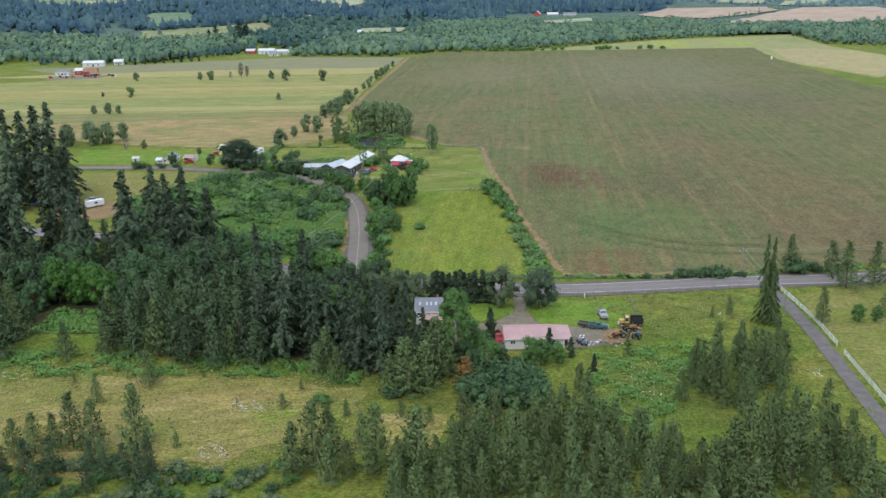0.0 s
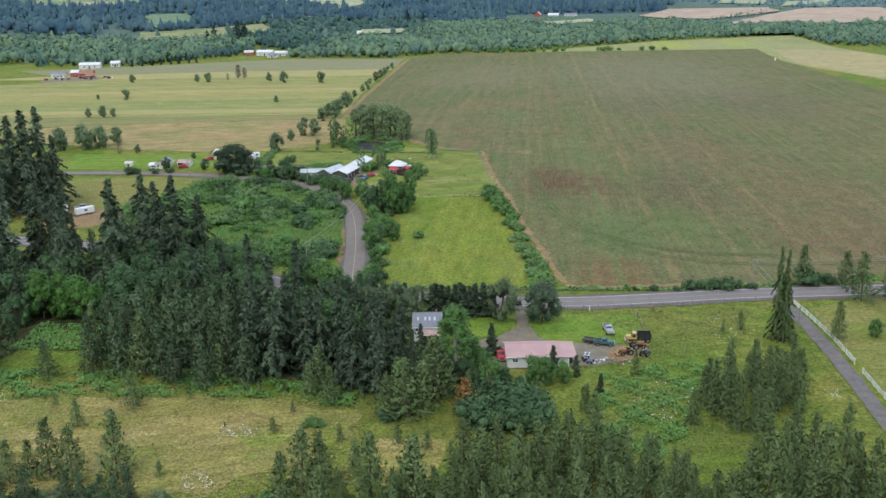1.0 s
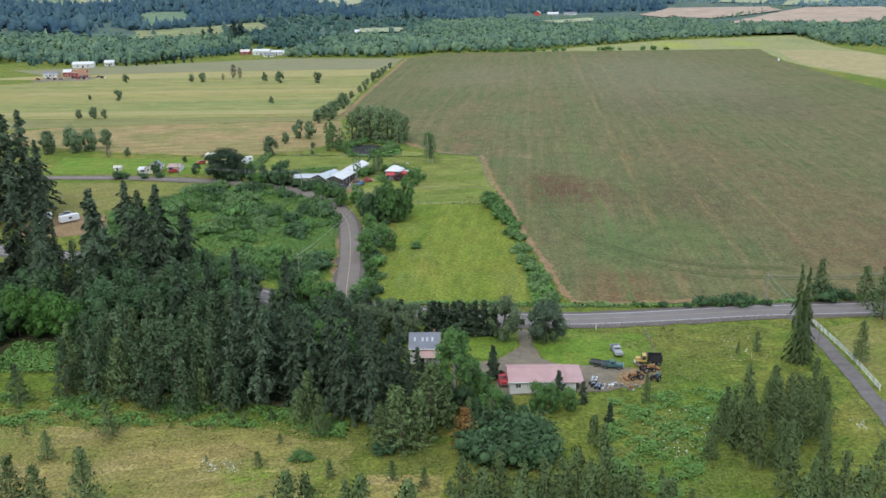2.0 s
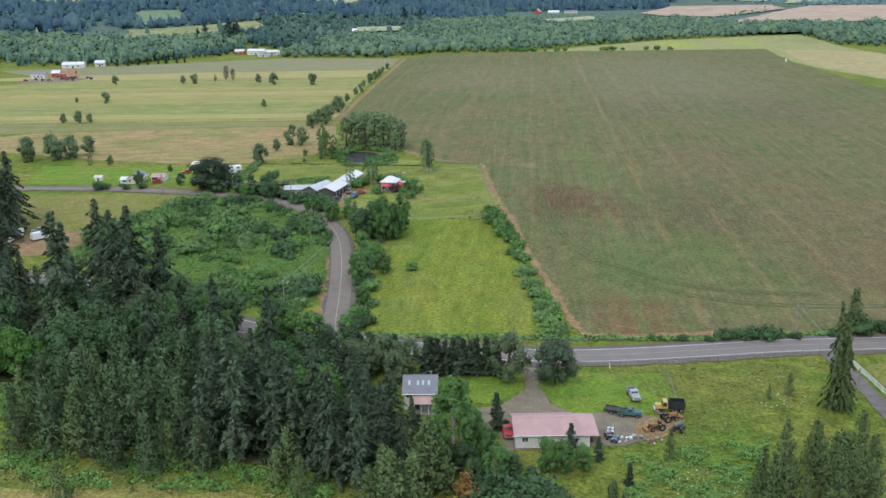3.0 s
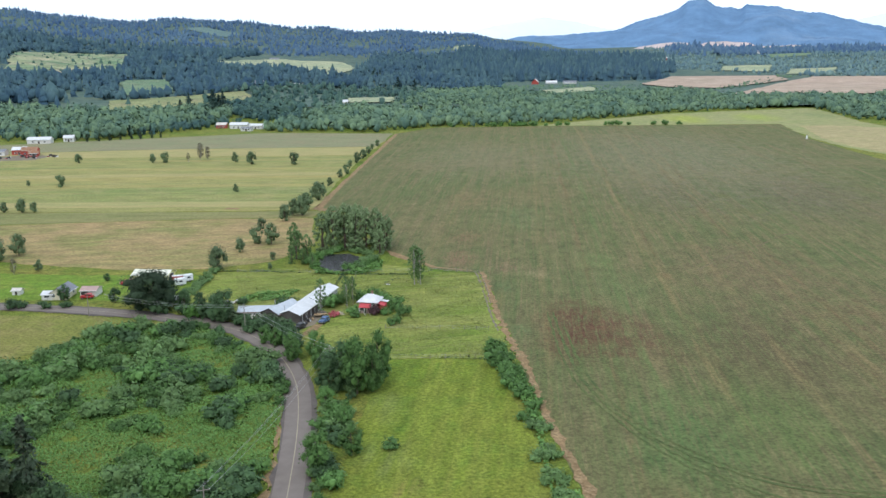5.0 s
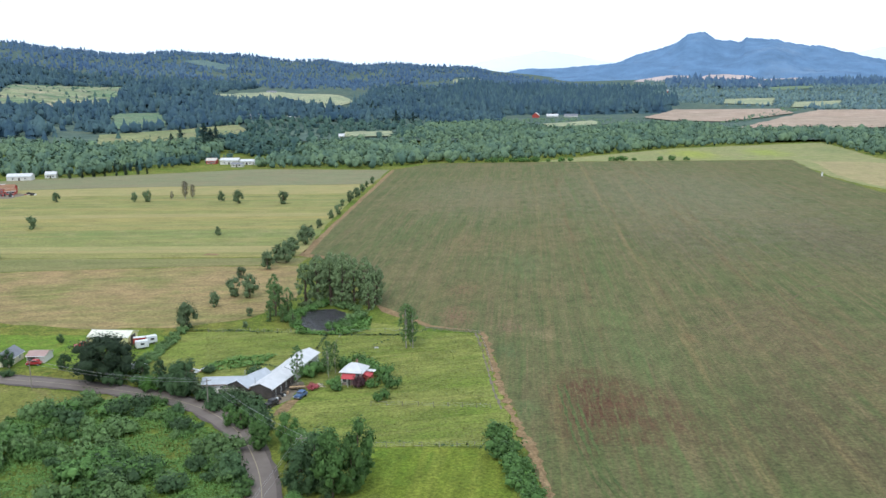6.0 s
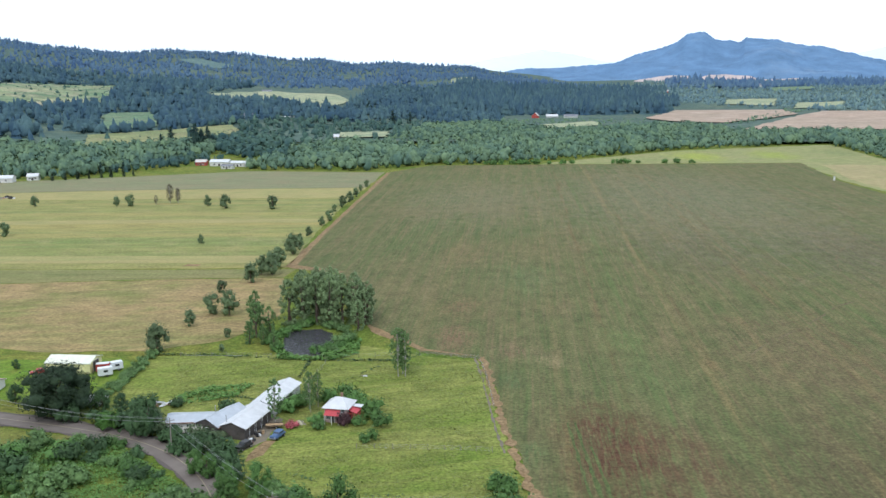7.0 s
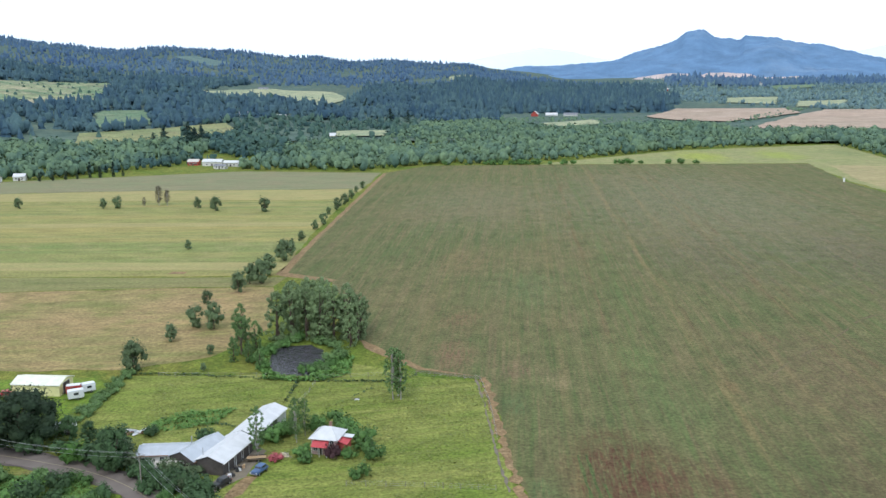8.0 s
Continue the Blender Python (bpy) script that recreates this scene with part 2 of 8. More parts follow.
BIGFIELD = turf("sparse_crop_field", (0.097, 0.124, 0.05), (0.145, 0.132, 0.065), (0.084, 0.106, 0.044), 0.013, 0.045, 0.95,
                rows=0.85, row_turn=2.0, row_mix=0.62, row_col=(0.178, 0.143, 0.079), relief=1.0, grain=0.4, mottle=0.22, draw=0.6,
                bands=((41.4, 2.1, TAN_ROW, 0.45), (43.9, 1.2, RED_ROW, 0.35), (25, 2.2, GREEN_ROW, 0.40), (26.3, 0.9, GREEN_ROW, 0.45), (80.6, 1.4, TAN_ROW, 0.42), (78.9, 0.9, RED_ROW, 0.29), (78.4, 2.6, RED_ROW, 0.29), (1.1, 2.6, TAN_ROW, 0.29), (-12.6, 1.9, TAN_ROW, 0.29), (-7, 1.4, GREEN_ROW, 0.35), (16.9, 1.7, RED_ROW, 0.25), (61.7, 2.1, TAN_ROW, 0.35), (86.4, 1, RED_ROW, 0.29), (87.3, 1.9, RED_ROW, 0.25), (84.5, 1.2, TAN_ROW, 0.25), (-41.3, 2.1, TAN_ROW, 0.20), (97.6, 2.6, RED_ROW, 0.25), (16.9, 1, RED_ROW, 0.29), (154.8, 2.6, RED_ROW, 0.25), (176.3, 3, RED_ROW, 0.23), (-38.7, 2.6, TAN_ROW, 0.20)),
                # The two wide blobs at y 760 paint distance haze: paler and greyer crop.
                blobs=((24.5, 368, 19, (0.11, 0.06, 0.038), 1.25), (40, 358, 15, (0.13, 0.08, 0.05), 0.9), (14.6, 431.7, 6, (0.23, 0.18, 0.105), 0.9), (37, 450.6, 11.2, (0.115, 0.165, 0.06), 0.75), (-12.9, 491.1, 11.2, (0.19, 0.125, 0.075), 0.8), (-14, 452, 11, (0.2, 0.132, 0.082), 1.1), (4, 440, 9, (0.19, 0.135, 0.085), 0.9), (-13.8, 583.9, 15.5, (0.2, 0.14, 0.08), 0.6), (2.6, 414.5, 5.2, (0.08, 0.125, 0.055), 0.9), (6.9, 365.5, 5.2, (0.085, 0.13, 0.055), 0.9), (58.5, 427.4, 4.3, (0.23, 0.16, 0.085), 0.9), (77.4, 473, 7.7, (0.2, 0.145, 0.08), 0.7), (91.2, 594.3, 43, (0.13, 0.105, 0.07), 0.7), (89.4, 436.9, 38, (0.15, 0.115, 0.068), 0.95), (118, 350, 40, (0.155, 0.115, 0.066), 0.95), (108, 285, 26, (0.16, 0.115, 0.064), 0.9), (160, 594.3, 51.6, (0.125, 0.1, 0.072), 0.8), (56.8, 367.2, 13.8, (0.12, 0.14, 0.06), 0.6), (70, 348, 30, (0.108, 0.088, 0.05), 1.0), (38, 292, 20, (0.088, 0.142, 0.052), 0.85), (40, 415, 17, (0.108, 0.15, 0.06), 0.6), (11.2, 536.6, 18.9, (0.11, 0.15, 0.068), 0.6), (120, 760, 120, (0.185, 0.17, 0.115), 0.85), (-10, 760, 70, (0.19, 0.165, 0.105), 0.8), (34.4, 247.7, 15.5, (0.185, 0.1, 0.06), 1.0), (93.7, 289, 17.2, (0.14, 0.1, 0.06), 0.7), (123.8, 271.8, 25.8, (0.14, 0.095, 0.062), 0.8), (59.3, 306.2, 18.9, (0.11, 0.155, 0.052), 0.7)))
LIME = turf("mown_bright_grass", (0.134, 0.182, 0.026), (0.164, 0.182, 0.032), (0.101, 0.163, 0.027), 0.035, 0.12, 1.1, rows=0.22, row_turn=4, row_mix=0.45, row_col=(0.206, 0.217, 0.048), grain=0.5, mottle=0.28, draw=0.35, relief=0.8,
            blobs=((-24.9, 258.9, 7.4, (0.16, 0.2, 0.055), 1.0), (6.9, 258.9, 8.2, (0.17, 0.2, 0.055), 1.0), (-17.2, 270, 3.3, (0.26, 0.17, 0.08), 0.9), (-25.8, 310.5, 7.4, (0.17, 0.205, 0.055), 1.0), (-23.2, 282.1, 8.2, (0.18, 0.21, 0.06), 0.9)))
PASTURE = turf("rough_pasture_grass", (0.146, 0.196, 0.038), (0.206, 0.216, 0.062), (0.114, 0.174, 0.031), 0.05, 0.2, 1.2, rows=0.3, row_turn=75, row_mix=0.42, row_col=(0.3, 0.285, 0.1), grain=0.5, relief=0.9, mottle=0.28, draw=0.4)
LAWN = turf("green_lawn_grass", (0.118, 0.198, 0.03), (0.15, 0.208, 0.036), (0.19, 0.205, 0.05), 0.05, 0.14, 1.2, grain=0.4, mottle=0.25)
# The five hay tones hold a little extra blue, painted in as distance haze.
HAY_TAN = turf("tan_cut_hay_field", (0.316, 0.216, 0.122), (0.212, 0.193, 0.084), (0.168, 0.175, 0.063), 0.025, 0.05, 0.8, rows=0.25, row_turn=80, row_mix=0.5, row_col=(0.33, 0.23, 0.12), grain=0.4, mottle=0.3, draw=0.4)
HAY_OLIVE = turf("olive_hay_strip", (0.19, 0.19, 0.08), (0.22, 0.2, 0.095), (0.15, 0.168, 0.064), 0.02, 0.06, 0.8, rows=0.2, row_turn=88, row_mix=0.4, row_col=(0.26, 0.21, 0.1), grain=0.35)
HAY_GREEN = turf("green_hay_field", (0.21, 0.222, 0.085), (0.172, 0.205, 0.075), (0.27, 0.238, 0.115), 0.02, 0.06, 0.8, rows=0.06, row_turn=88, row_mix=0.8, row_col=(0.31, 0.258, 0.105), grain=0.35, mottle=0.2, draw=0.25)
HAY_GREY = turf("grey_green_hay_field", (0.218, 0.205, 0.125), (0.2, 0.205, 0.118), (0.25, 0.206, 0.13), 0.02, 0.06, 0.8, rows=0.3, row_turn=88, row_mix=0.3, row_col=(0.23, 0.195, 0.125), grain=0.25)
HAY_YELLOW = turf("yellow_stubble_field", (0.342, 0.283, 0.133), (0.301, 0.273, 0.121), (0.266, 0.251, 0.108), 0.03, 0.06, 0.8, rows=0.3, row_turn=88, row_mix=0.4, row_col=(0.34, 0.27, 0.13), grain=0.25)
FAR_MEADOW = turf("olive_yellow_meadow", (0.27, 0.255, 0.125), (0.24, 0.25, 0.11), (0.3, 0.26, 0.14), 0.02, 0.06, 0.6, grain=0.25, mottle=0.2, blobs=((190, 1050, 34, (0.28, 0.31, 0.07), 0.9), (262, 1060, 30, (0.26, 0.3, 0.07), 0.8), (330, 1080, 26, (0.2, 0.22, 0.1), 0.8)))
HAY_STUBBLE = turf("tan_stubble_field", (0.36, 0.285, 0.16), (0.33, 0.265, 0.15), (0.29, 0.26, 0.13), 0.02, 0.06, 0.6, grain=0.25, mottle=0.2)
# Brown and pale far fields carry distance haze as added blue.
BROWN_FIELD = turf("hazed_brown_field", (0.407, 0.285, 0.235), (0.349, 0.261, 0.210), (0.446, 0.332, 0.280), 0.01, 0.03, 0.3, grain=0.15)
PALE_FIELD = turf("hazed_pale_pasture", (0.36, 0.35, 0.24), (0.29, 0.31, 0.21), (0.22, 0.26, 0.18), 0.012, 0.03, 0.3, grain=0.25, mottle=0.2)
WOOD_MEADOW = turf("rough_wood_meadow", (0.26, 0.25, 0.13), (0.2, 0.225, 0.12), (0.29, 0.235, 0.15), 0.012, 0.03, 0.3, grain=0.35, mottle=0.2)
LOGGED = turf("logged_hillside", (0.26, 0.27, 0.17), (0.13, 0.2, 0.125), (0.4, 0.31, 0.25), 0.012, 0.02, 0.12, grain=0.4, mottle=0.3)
# Hill meadow and scrub greens are muted and blued by haze in the colour.
HILL_MEADOW = turf("hazed_high_meadow", (0.125, 0.185, 0.185), (0.1, 0.155, 0.165), (0.15, 0.2, 0.17), 0.012, 0.04, 0.2, grain=0.3)
SCRUB = turf("hazed_hillside_scrub", (0.12, 0.19, 0.125), (0.155, 0.21, 0.14), (0.19, 0.21, 0.145), 0.012, 0.04, 0.2, grain=0.35)
SOIL = turf("bare_reddish_soil", (0.271, 0.172, 0.100), (0.221, 0.144, 0.084), (0.303, 0.208, 0.128), 0.1, 0.3, 1.2, grain=0.4)
GRAVEL = turf("grey_gravel", (0.210, 0.170, 0.141), (0.179, 0.150, 0.123), (0.247, 0.194, 0.145), 0.1, 0.35, 2.5, grain=0.2, relief=0.3)
# Hill ground, its colour shifted to blue in place of distance haze.
HILL = turf("hazed_forest_floor_scrub", (0.07, 0.112, 0.11), (0.09, 0.13, 0.112), (0.125, 0.146, 0.11), 0.006, 0.02, 0.08, grain=0.3)
ASPHALT = plain("worn_grey_asphalt", (0.178, 0.156, 0.15), 0.85, 0, 0.3, 0.1, 0.3, (0.21, 0.19, 0.18), 0.5, 0.2)
LANE_ASPHALT = plain("worn_brownish_asphalt", (0.178, 0.148, 0.13), 0.88, 0, 0.25, 0.12, 0.3, (0.22, 0.185, 0.155), 0.5, 0.2)
SHOULDER = plain("dark_road_shoulder", (0.12, 0.1, 0.09), 0.9, 0, 0.2, 0.15, 0.5, (0.2, 0.16, 0.12), 0.5, 0.3)
LINE_WHITE = plain("white_road_paint", (0.5, 0.5, 0.49), 0.6, 0, 0.3, 0.12, 1.0, (0.25, 0.24, 0.23), 0.5)
LINE_YELLOW = plain("yellow_road_paint", (0.3, 0.25, 0.17), 0.6, 0, 0.3, 0.12, 1.0, (0.22, 0.2, 0.18), 0.6)
BARK = plain("brown_bark", (0.12, 0.09, 0.07), 0.95, 0, 0.1, 0.3, 1.5, (0.2, 0.18, 0.16), 0.5, 0.6)
PALE_BARK = plain("pale_grey_bark", (0.38, 0.35, 0.32), 0.9, 0, 0.1, 0.25, 1.2, (0.15, 0.13, 0.12), 0.5, 0.5)
FIR = foliage("dark_fir_needles", (0.055, 0.084, 0.05), (0.082, 0.12, 0.066), spread=0.25, mottle=0.5)
FIR_TALL = foliage("grey_green_fir_needles", (0.068, 0.102, 0.062), (0.1, 0.142, 0.08), spread=0.25, mottle=0.5)
PINE = foliage("grey_green_pine_needles", (0.104, 0.154, 0.056), (0.132, 0.19, 0.07), spread=0.2, mottle=0.4)
# Darker copy of PINE; the western trees' dimness is put into its colour.
PINE_DARK = foliage("darkened_blue_green_pine_needles", (0.062, 0.104, 0.049), (0.086, 0.134, 0.06), spread=0.25, mottle=0.4)
LEAF = foliage("green_leaves", (0.062, 0.135, 0.037), (0.105, 0.205, 0.056), spread=0.25)
LEAF_ROW = foliage("field_row_leaves", (0.08, 0.122, 0.056), (0.118, 0.165, 0.08), spread=0.25, mottle=0.6)
LEAF_DUSK = foliage("dusty_olive_leaves", (0.07, 0.105, 0.052), (0.115, 0.155, 0.078), spread=0.15)
LEAF_OAK = foliage("very_dark_oak_leaves", (0.018, 0.036, 0.018), (0.034, 0.06, 0.028), spread=0.05)
LEAF_BRIGHT = foliage("bright_maple_leaves", (0.05, 0.118, 0.022), (0.075, 0.172, 0.034), spread=0.15)
LEAF_DARK = foliage("dark_leaves", (0.038, 0.078, 0.032), (0.065, 0.121, 0.049), spread=0.25)
LEAF_GREY = foliage("grey_green_leaves", (0.088, 0.160, 0.055), (0.137, 0.227, 0.081), spread=0.2)
LEAF_BROWN = foliage("dying_orange_needles", (0.208, 0.112, 0.033), (0.390, 0.224, 0.078), spread=0.1)
LEAF_RED = foliage("pink_blossom", (0.3, 0.06, 0.08), (0.5, 0.14, 0.16), spread=0.1)
LEAF_PURPLE = foliage("purple_brown_leaves", (0.045, 0.02, 0.025), (0.09, 0.045, 0.05), spread=0.1)
BRAMBLE = foliage("bramble_leaves", (0.102, 0.212, 0.052), (0.16, 0.3, 0.078), spread=0.0)
TUFT = foliage("tall_grass_tufts", (0.14, 0.185, 0.042), (0.225, 0.235, 0.07), spread=0.0)
DRY_TUFT = foliage("dry_grass_tufts", (0.24, 0.21, 0.07), (0.35, 0.28, 0.125), spread=0.0)
FLOWER = foliage("white_umbel_flowers", (0.5, 0.5, 0.45), (0.75, 0.75, 0.7), spread=0.0)
# Far leaves and needles: distance haze is mixed in as paler, bluer tones.
FAR_LEAF = far_foliage("hazed_valley_leaves", (0.112, 0.178, 0.118), (0.142, 0.216, 0.142), 0.4)
FAR_LEAF_HAZE = far_foliage("hazed_far_valley_leaves", (0.125, 0.195, 0.205), (0.15, 0.226, 0.235), 0.3)
FAR_DARK = far_foliage("dark_hazed_leaves", (0.05, 0.098, 0.086), (0.082, 0.14, 0.118), 0.4)
FAR_FIR = far_foliage("hazed_hill_needles", (0.05, 0.096, 0.125), (0.066, 0.118, 0.146), 0.2)
FAR_FIR_HAZE = far_foliage("hazed_ridge_needles", (0.072, 0.128, 0.212), (0.088, 0.15, 0.236), 0.12)
# Mountain forest with blue distance haze painted into the base colour.
MOUNTAIN = plain("hazed_wooded_mountain", (0.122, 0.215, 0.345), 0.95, 0, 0.05, 0.2, 0.012, (0.215, 0.3, 0.41), 0.6, 0.0)
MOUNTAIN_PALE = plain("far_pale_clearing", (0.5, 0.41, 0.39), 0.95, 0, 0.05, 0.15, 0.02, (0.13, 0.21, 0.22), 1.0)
# Almost all of this pale tone is haze painted onto the ridge.
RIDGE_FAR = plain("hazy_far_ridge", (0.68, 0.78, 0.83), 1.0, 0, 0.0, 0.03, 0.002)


# ---- mesh helpers ----
def quick_mesh(name, verts, faces, material, smooth=False, normals=None):
    """One mesh from arrays; normals, where given, round the shading over a crown."""
    v, f = np.asarray(verts, dtype=np.float32), np.asarray(faces, dtype=np.int32)
    if normals is not None:
        away = np.einsum("ij,ij->i", np.cross(v[f[:, 1]] - v[f[:, 0]], v[f[:, 2]] - v[f[:, 0]]), normals[f[:, 0]]) < 0
        f[away] = f[away][:, ::-1]
        smooth = True
    me = bpy.data.meshes.new(name)
    k = f.shape[1]
    me.vertices.add(len(v))
    me.vertices.foreach_set("co", v.ravel())
    me.loops.add(f.size)
    me.loops.foreach_set("vertex_index", f.ravel())
    me.polygons.add(len(f))
    me.polygons.foreach_set("loop_start", np.arange(0, f.size, k, dtype=np.int32))
    me.update(calc_edges=True)
    if smooth:
        me.polygons.foreach_set("use_smooth", np.ones(len(f), dtype=bool))
    if normals is not None:
        me.normals_split_custom_set_from_vertices((normals / (np.linalg.norm(normals, axis=1, keepdims=True) + 1e-9)).tolist())
    me.materials.append(material)
    return me


def part(name, bm, material, parent, label=""):
    """Links a bmesh, or ready mesh data, as one mesh object under a thing or a part."""
    if isinstance(bm, bmesh.types.BMesh):
        me = bpy.data.meshes.new(name)
        bm.to_mesh(me)
        bm.free()
        me.materials.append(material)
    else:
        me = bm
    ob = new(name, me)
    ob.parent = parent
    if label:
        ob["label"] = label
    return ob


def box(x0, y0, z0, x1, y1, z1, bevel=0.0, bm=None):
    bm = bm or bmesh.new()
    r = bmesh.ops.create_cube(bm, size=1.0)
    for v in r["verts"]:
        v.co = Vector(((x0 + x1) / 2 + v.co.x * (x1 - x0), (y0 + y1) / 2 + v.co.y * (y1 - y0), (z0 + z1) / 2 + v.co.z * (z1 - z0)))
    if bevel:
        es = list({e for v in r["verts"] for e in v.link_edges})
        bmesh.ops.bevel(bm, geom=es, offset=bevel, segments=2, affect="EDGES")
    return bm


def rod(a, b, r, sides=8, r2=None, bm=None):
    bm = bm or bmesh.new()
    a, b = Vector(a), Vector(b)
    d = b - a
    m = Matrix.Translation((a + b) / 2) @ d.to_track_quat("Z", "Y").to_matrix().to_4x4()
    bmesh.ops.create_cone(bm, cap_ends=True, segments=sides, radius1=r, radius2=r if r2 is None else r2, depth=d.length, matrix=m)
    return bm


def prism(profile, x0, x1, bm=None):
    """A solid between x0 and x1 whose outline in the y-z plane is profile."""
    bm = bm or bmesh.new()
    a = [bm.verts.new((x0, y, z)) for y, z in profile]
    b = [bm.verts.new((x1, y, z)) for y, z in profile]
    bm.faces.new(a)
    bm.faces.new(b[::-1])
    for i in range(len(a)):
        j = (i + 1) % len(a)
        bm.faces.new((a[j], a[i], b[i], b[j]))
    bmesh.ops.recalc_face_normals(bm, faces=bm.faces[:])
    return bm


def thing(name, at, turn, label, category, group="", kind=""):
    ob = new(name)
    ob.matrix_basis = pose(at[0], at[1], at[2] if len(at) > 2 else 0, 0, 0, turn)
    return tagged(ob, label, category, group, kind)


def inside(px, py, poly):
    """Which of the points lie in the polygon."""
    px, py = np.asarray(px), np.asarray(py)
    hit = np.zeros(px.shape, bool)
    for (xa, ya), (xb, yb) in zip(poly, poly[1:] + poly[:1]):
        if ya != yb:
            hit ^= ((ya > py) != (yb > py)) & (px < (xb - xa) * (py - ya) / (yb - ya) + xa)
    return hit


def wander(points, step, wobble, closed=True, seed=0.0):
    """The outline with points every step metres, moved sideways at random."""
    out = []
    pairs = list(zip(points, points[1:] + points[:1])) if closed else list(zip(points, points[1:]))
    for (xa, ya), (xb, yb) in pairs:
        k = max(1, int(math.hypot(xb - xa, yb - ya) / step))
        for i in range(k):
            x, y = xa + (xb - xa) * i / k, ya + (yb - ya) * i / k
            w = noise.noise_vector(Vector((x * 0.21 + seed, y * 0.21, 0))) * wobble + noise.noise_vector(Vector((x * 0.9, y * 0.9 + seed, 3))) * wobble * 0.5
            out.append((x + w.x, y + w.y))
    if not closed:
        out.append(points[-1])
    return out


# ---- the lie of the land: a flat valley, wooded hills behind ----
EYE_X, EYE_Y = -4.3, 196.9


def hill_height(x, y):
    x, y = np.asarray(x, float), np.asarray(y, float)
    dx, dy = x - EYE_X, y - EYE_Y
    r = np.hypot(dx, dy)
    az = np.degrees(np.arctan2(dx, np.maximum(dy, 1e-6)))
    top = np.interp(az, [-51.5, -33, -27.56, -26.17, -24.15, -22.38, -18.67, -15.49, -14.19, -11.9, -10.22, -8.21, -5.49, -3.44, -1.05, 0.65, 2.36, 4.9, 13.5, 47.7], [215, 195, 176, 163, 151, 141, 150, 136, 132, 111, 114, 99, 107, 93, 92, 66, 56, 34, 34, 55])
    start = np.interp(az, [-30, -14.5, -6, -0.7, 6.5], [860, 1079.3, 1191.1, 1272.8, 1401.8])
    far = np.interp(az, [-30, -6, -0.7, 6.5], [3061.6, 3551.8, 3629.2, 4042])
    s = np.clip((r - start) / (far - start), 0, 1)
    z = top * s ** 1.35
    bumpy = np.sin(x * 0.005 + 1.3) * np.sin(y * 0.003) + 0.6 * np.sin(x * 0.0126) * np.sin(y * 0.0076 + 2.0)
    z += s * (1 - s) * 23.2 * bumpy
    z += np.clip((r - 1152.4) / 1462, 0, 1) * 3 * np.clip(bumpy + 0.6, 0, 2) * (y > EYE_Y)
    return np.where(dy < 240.8, 0, z)

from mathutils.geometry import delaunay_2d_cdt


def spaced(limit_lo, limit_hi, near_lo, near_hi, step, grow):
    v = list(np.arange(near_lo, near_hi + step, step))
    s = step
    while v[-1] < limit_hi:
        s *= grow
        v.append(min(v[-1] + s, limit_hi))
    s = step
    while v[0] > limit_lo:
        s *= grow
        v.insert(0, max(v[0] - s, limit_lo))
    return np.array(v)


def grid_mesh(name, xs, ys, lift, material, keep=None, smooth=True):
    gx, gy = np.meshgrid(xs, ys)
    gz = hill_height(gx, gy) + lift
    v = np.stack([gx, gy, gz], -1).reshape(-1, 3)
    w = len(xs)
    i, j = np.meshgrid(np.arange(w - 1), np.arange(len(ys) - 1))
    a = (j * w + i).ravel()
    f = np.stack([a, a + 1, a + w + 1, a + w], -1)
    if keep is not None:
        c = v[f].mean(1)
        f = f[keep(c[:, 0], c[:, 1])]
    return quick_mesh(name, v, f, material, smooth)


def setting(name, me, label, category):
    return tagged(new(name, me), label, category, kind="structure")


setting("ground", grid_mesh("ground", spaced(-4900, 4900, -1300, 1300, 40, 1.12), spaced(-2500, 5050, 80, 3600, 45, 1.12), 0, GRASS),
        "rough green and yellowish grass of a flat valley floor", "ground")
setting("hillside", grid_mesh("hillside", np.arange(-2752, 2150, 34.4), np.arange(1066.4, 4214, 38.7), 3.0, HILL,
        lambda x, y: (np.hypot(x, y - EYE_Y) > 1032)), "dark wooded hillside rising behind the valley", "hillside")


def patch(name, outline, z, material, label, category, step=6.0, wobble=1.2, seed=0.0):
    """A flat piece of ground with an uneven edge."""
    edge = wander(outline, step, wobble, True, seed)
    v, _, f, *_ = delaunay_2d_cdt([Vector(p) for p in edge], [], [list(range(len(edge)))], 1, 1e-4)
    f = [t if (v[t[1]] - v[t[0]]).cross(v[t[2]] - v[t[0]]) > 0 else t[::-1] for t in f]
    me = quick_mesh(name, [(p.x, p.y, z) for p in v], f, material)
    return setting(name, me, label, category)


def along(points, step):
    """Points every step metres on a smooth line through the points, with directions."""
    p = np.array(points, float)
    p = np.vstack([2 * p[0] - p[1], p, 2 * p[-1] - p[-2]])
    out = []
    for i in range(1, len(p) - 2):
        k = max(2, int(np.linalg.norm(p[i + 1] - p[i]) / step))
        for t in np.arange(k) / k:
            out.append(0.5 * (2 * p[i] + (p[i + 1] - p[i - 1]) * t + (2 * p[i - 1] - 5 * p[i] + 4 * p[i + 1] - p[i + 2]) * t ** 2 + (3 * p[i] - p[i - 1] - 3 * p[i + 1] + p[i + 2]) * t ** 3))
    out.append(p[-2])
    q = np.array(out)
    d = np.gradient(q, axis=0)
    return q, d / np.linalg.norm(d, axis=1, keepdims=True)


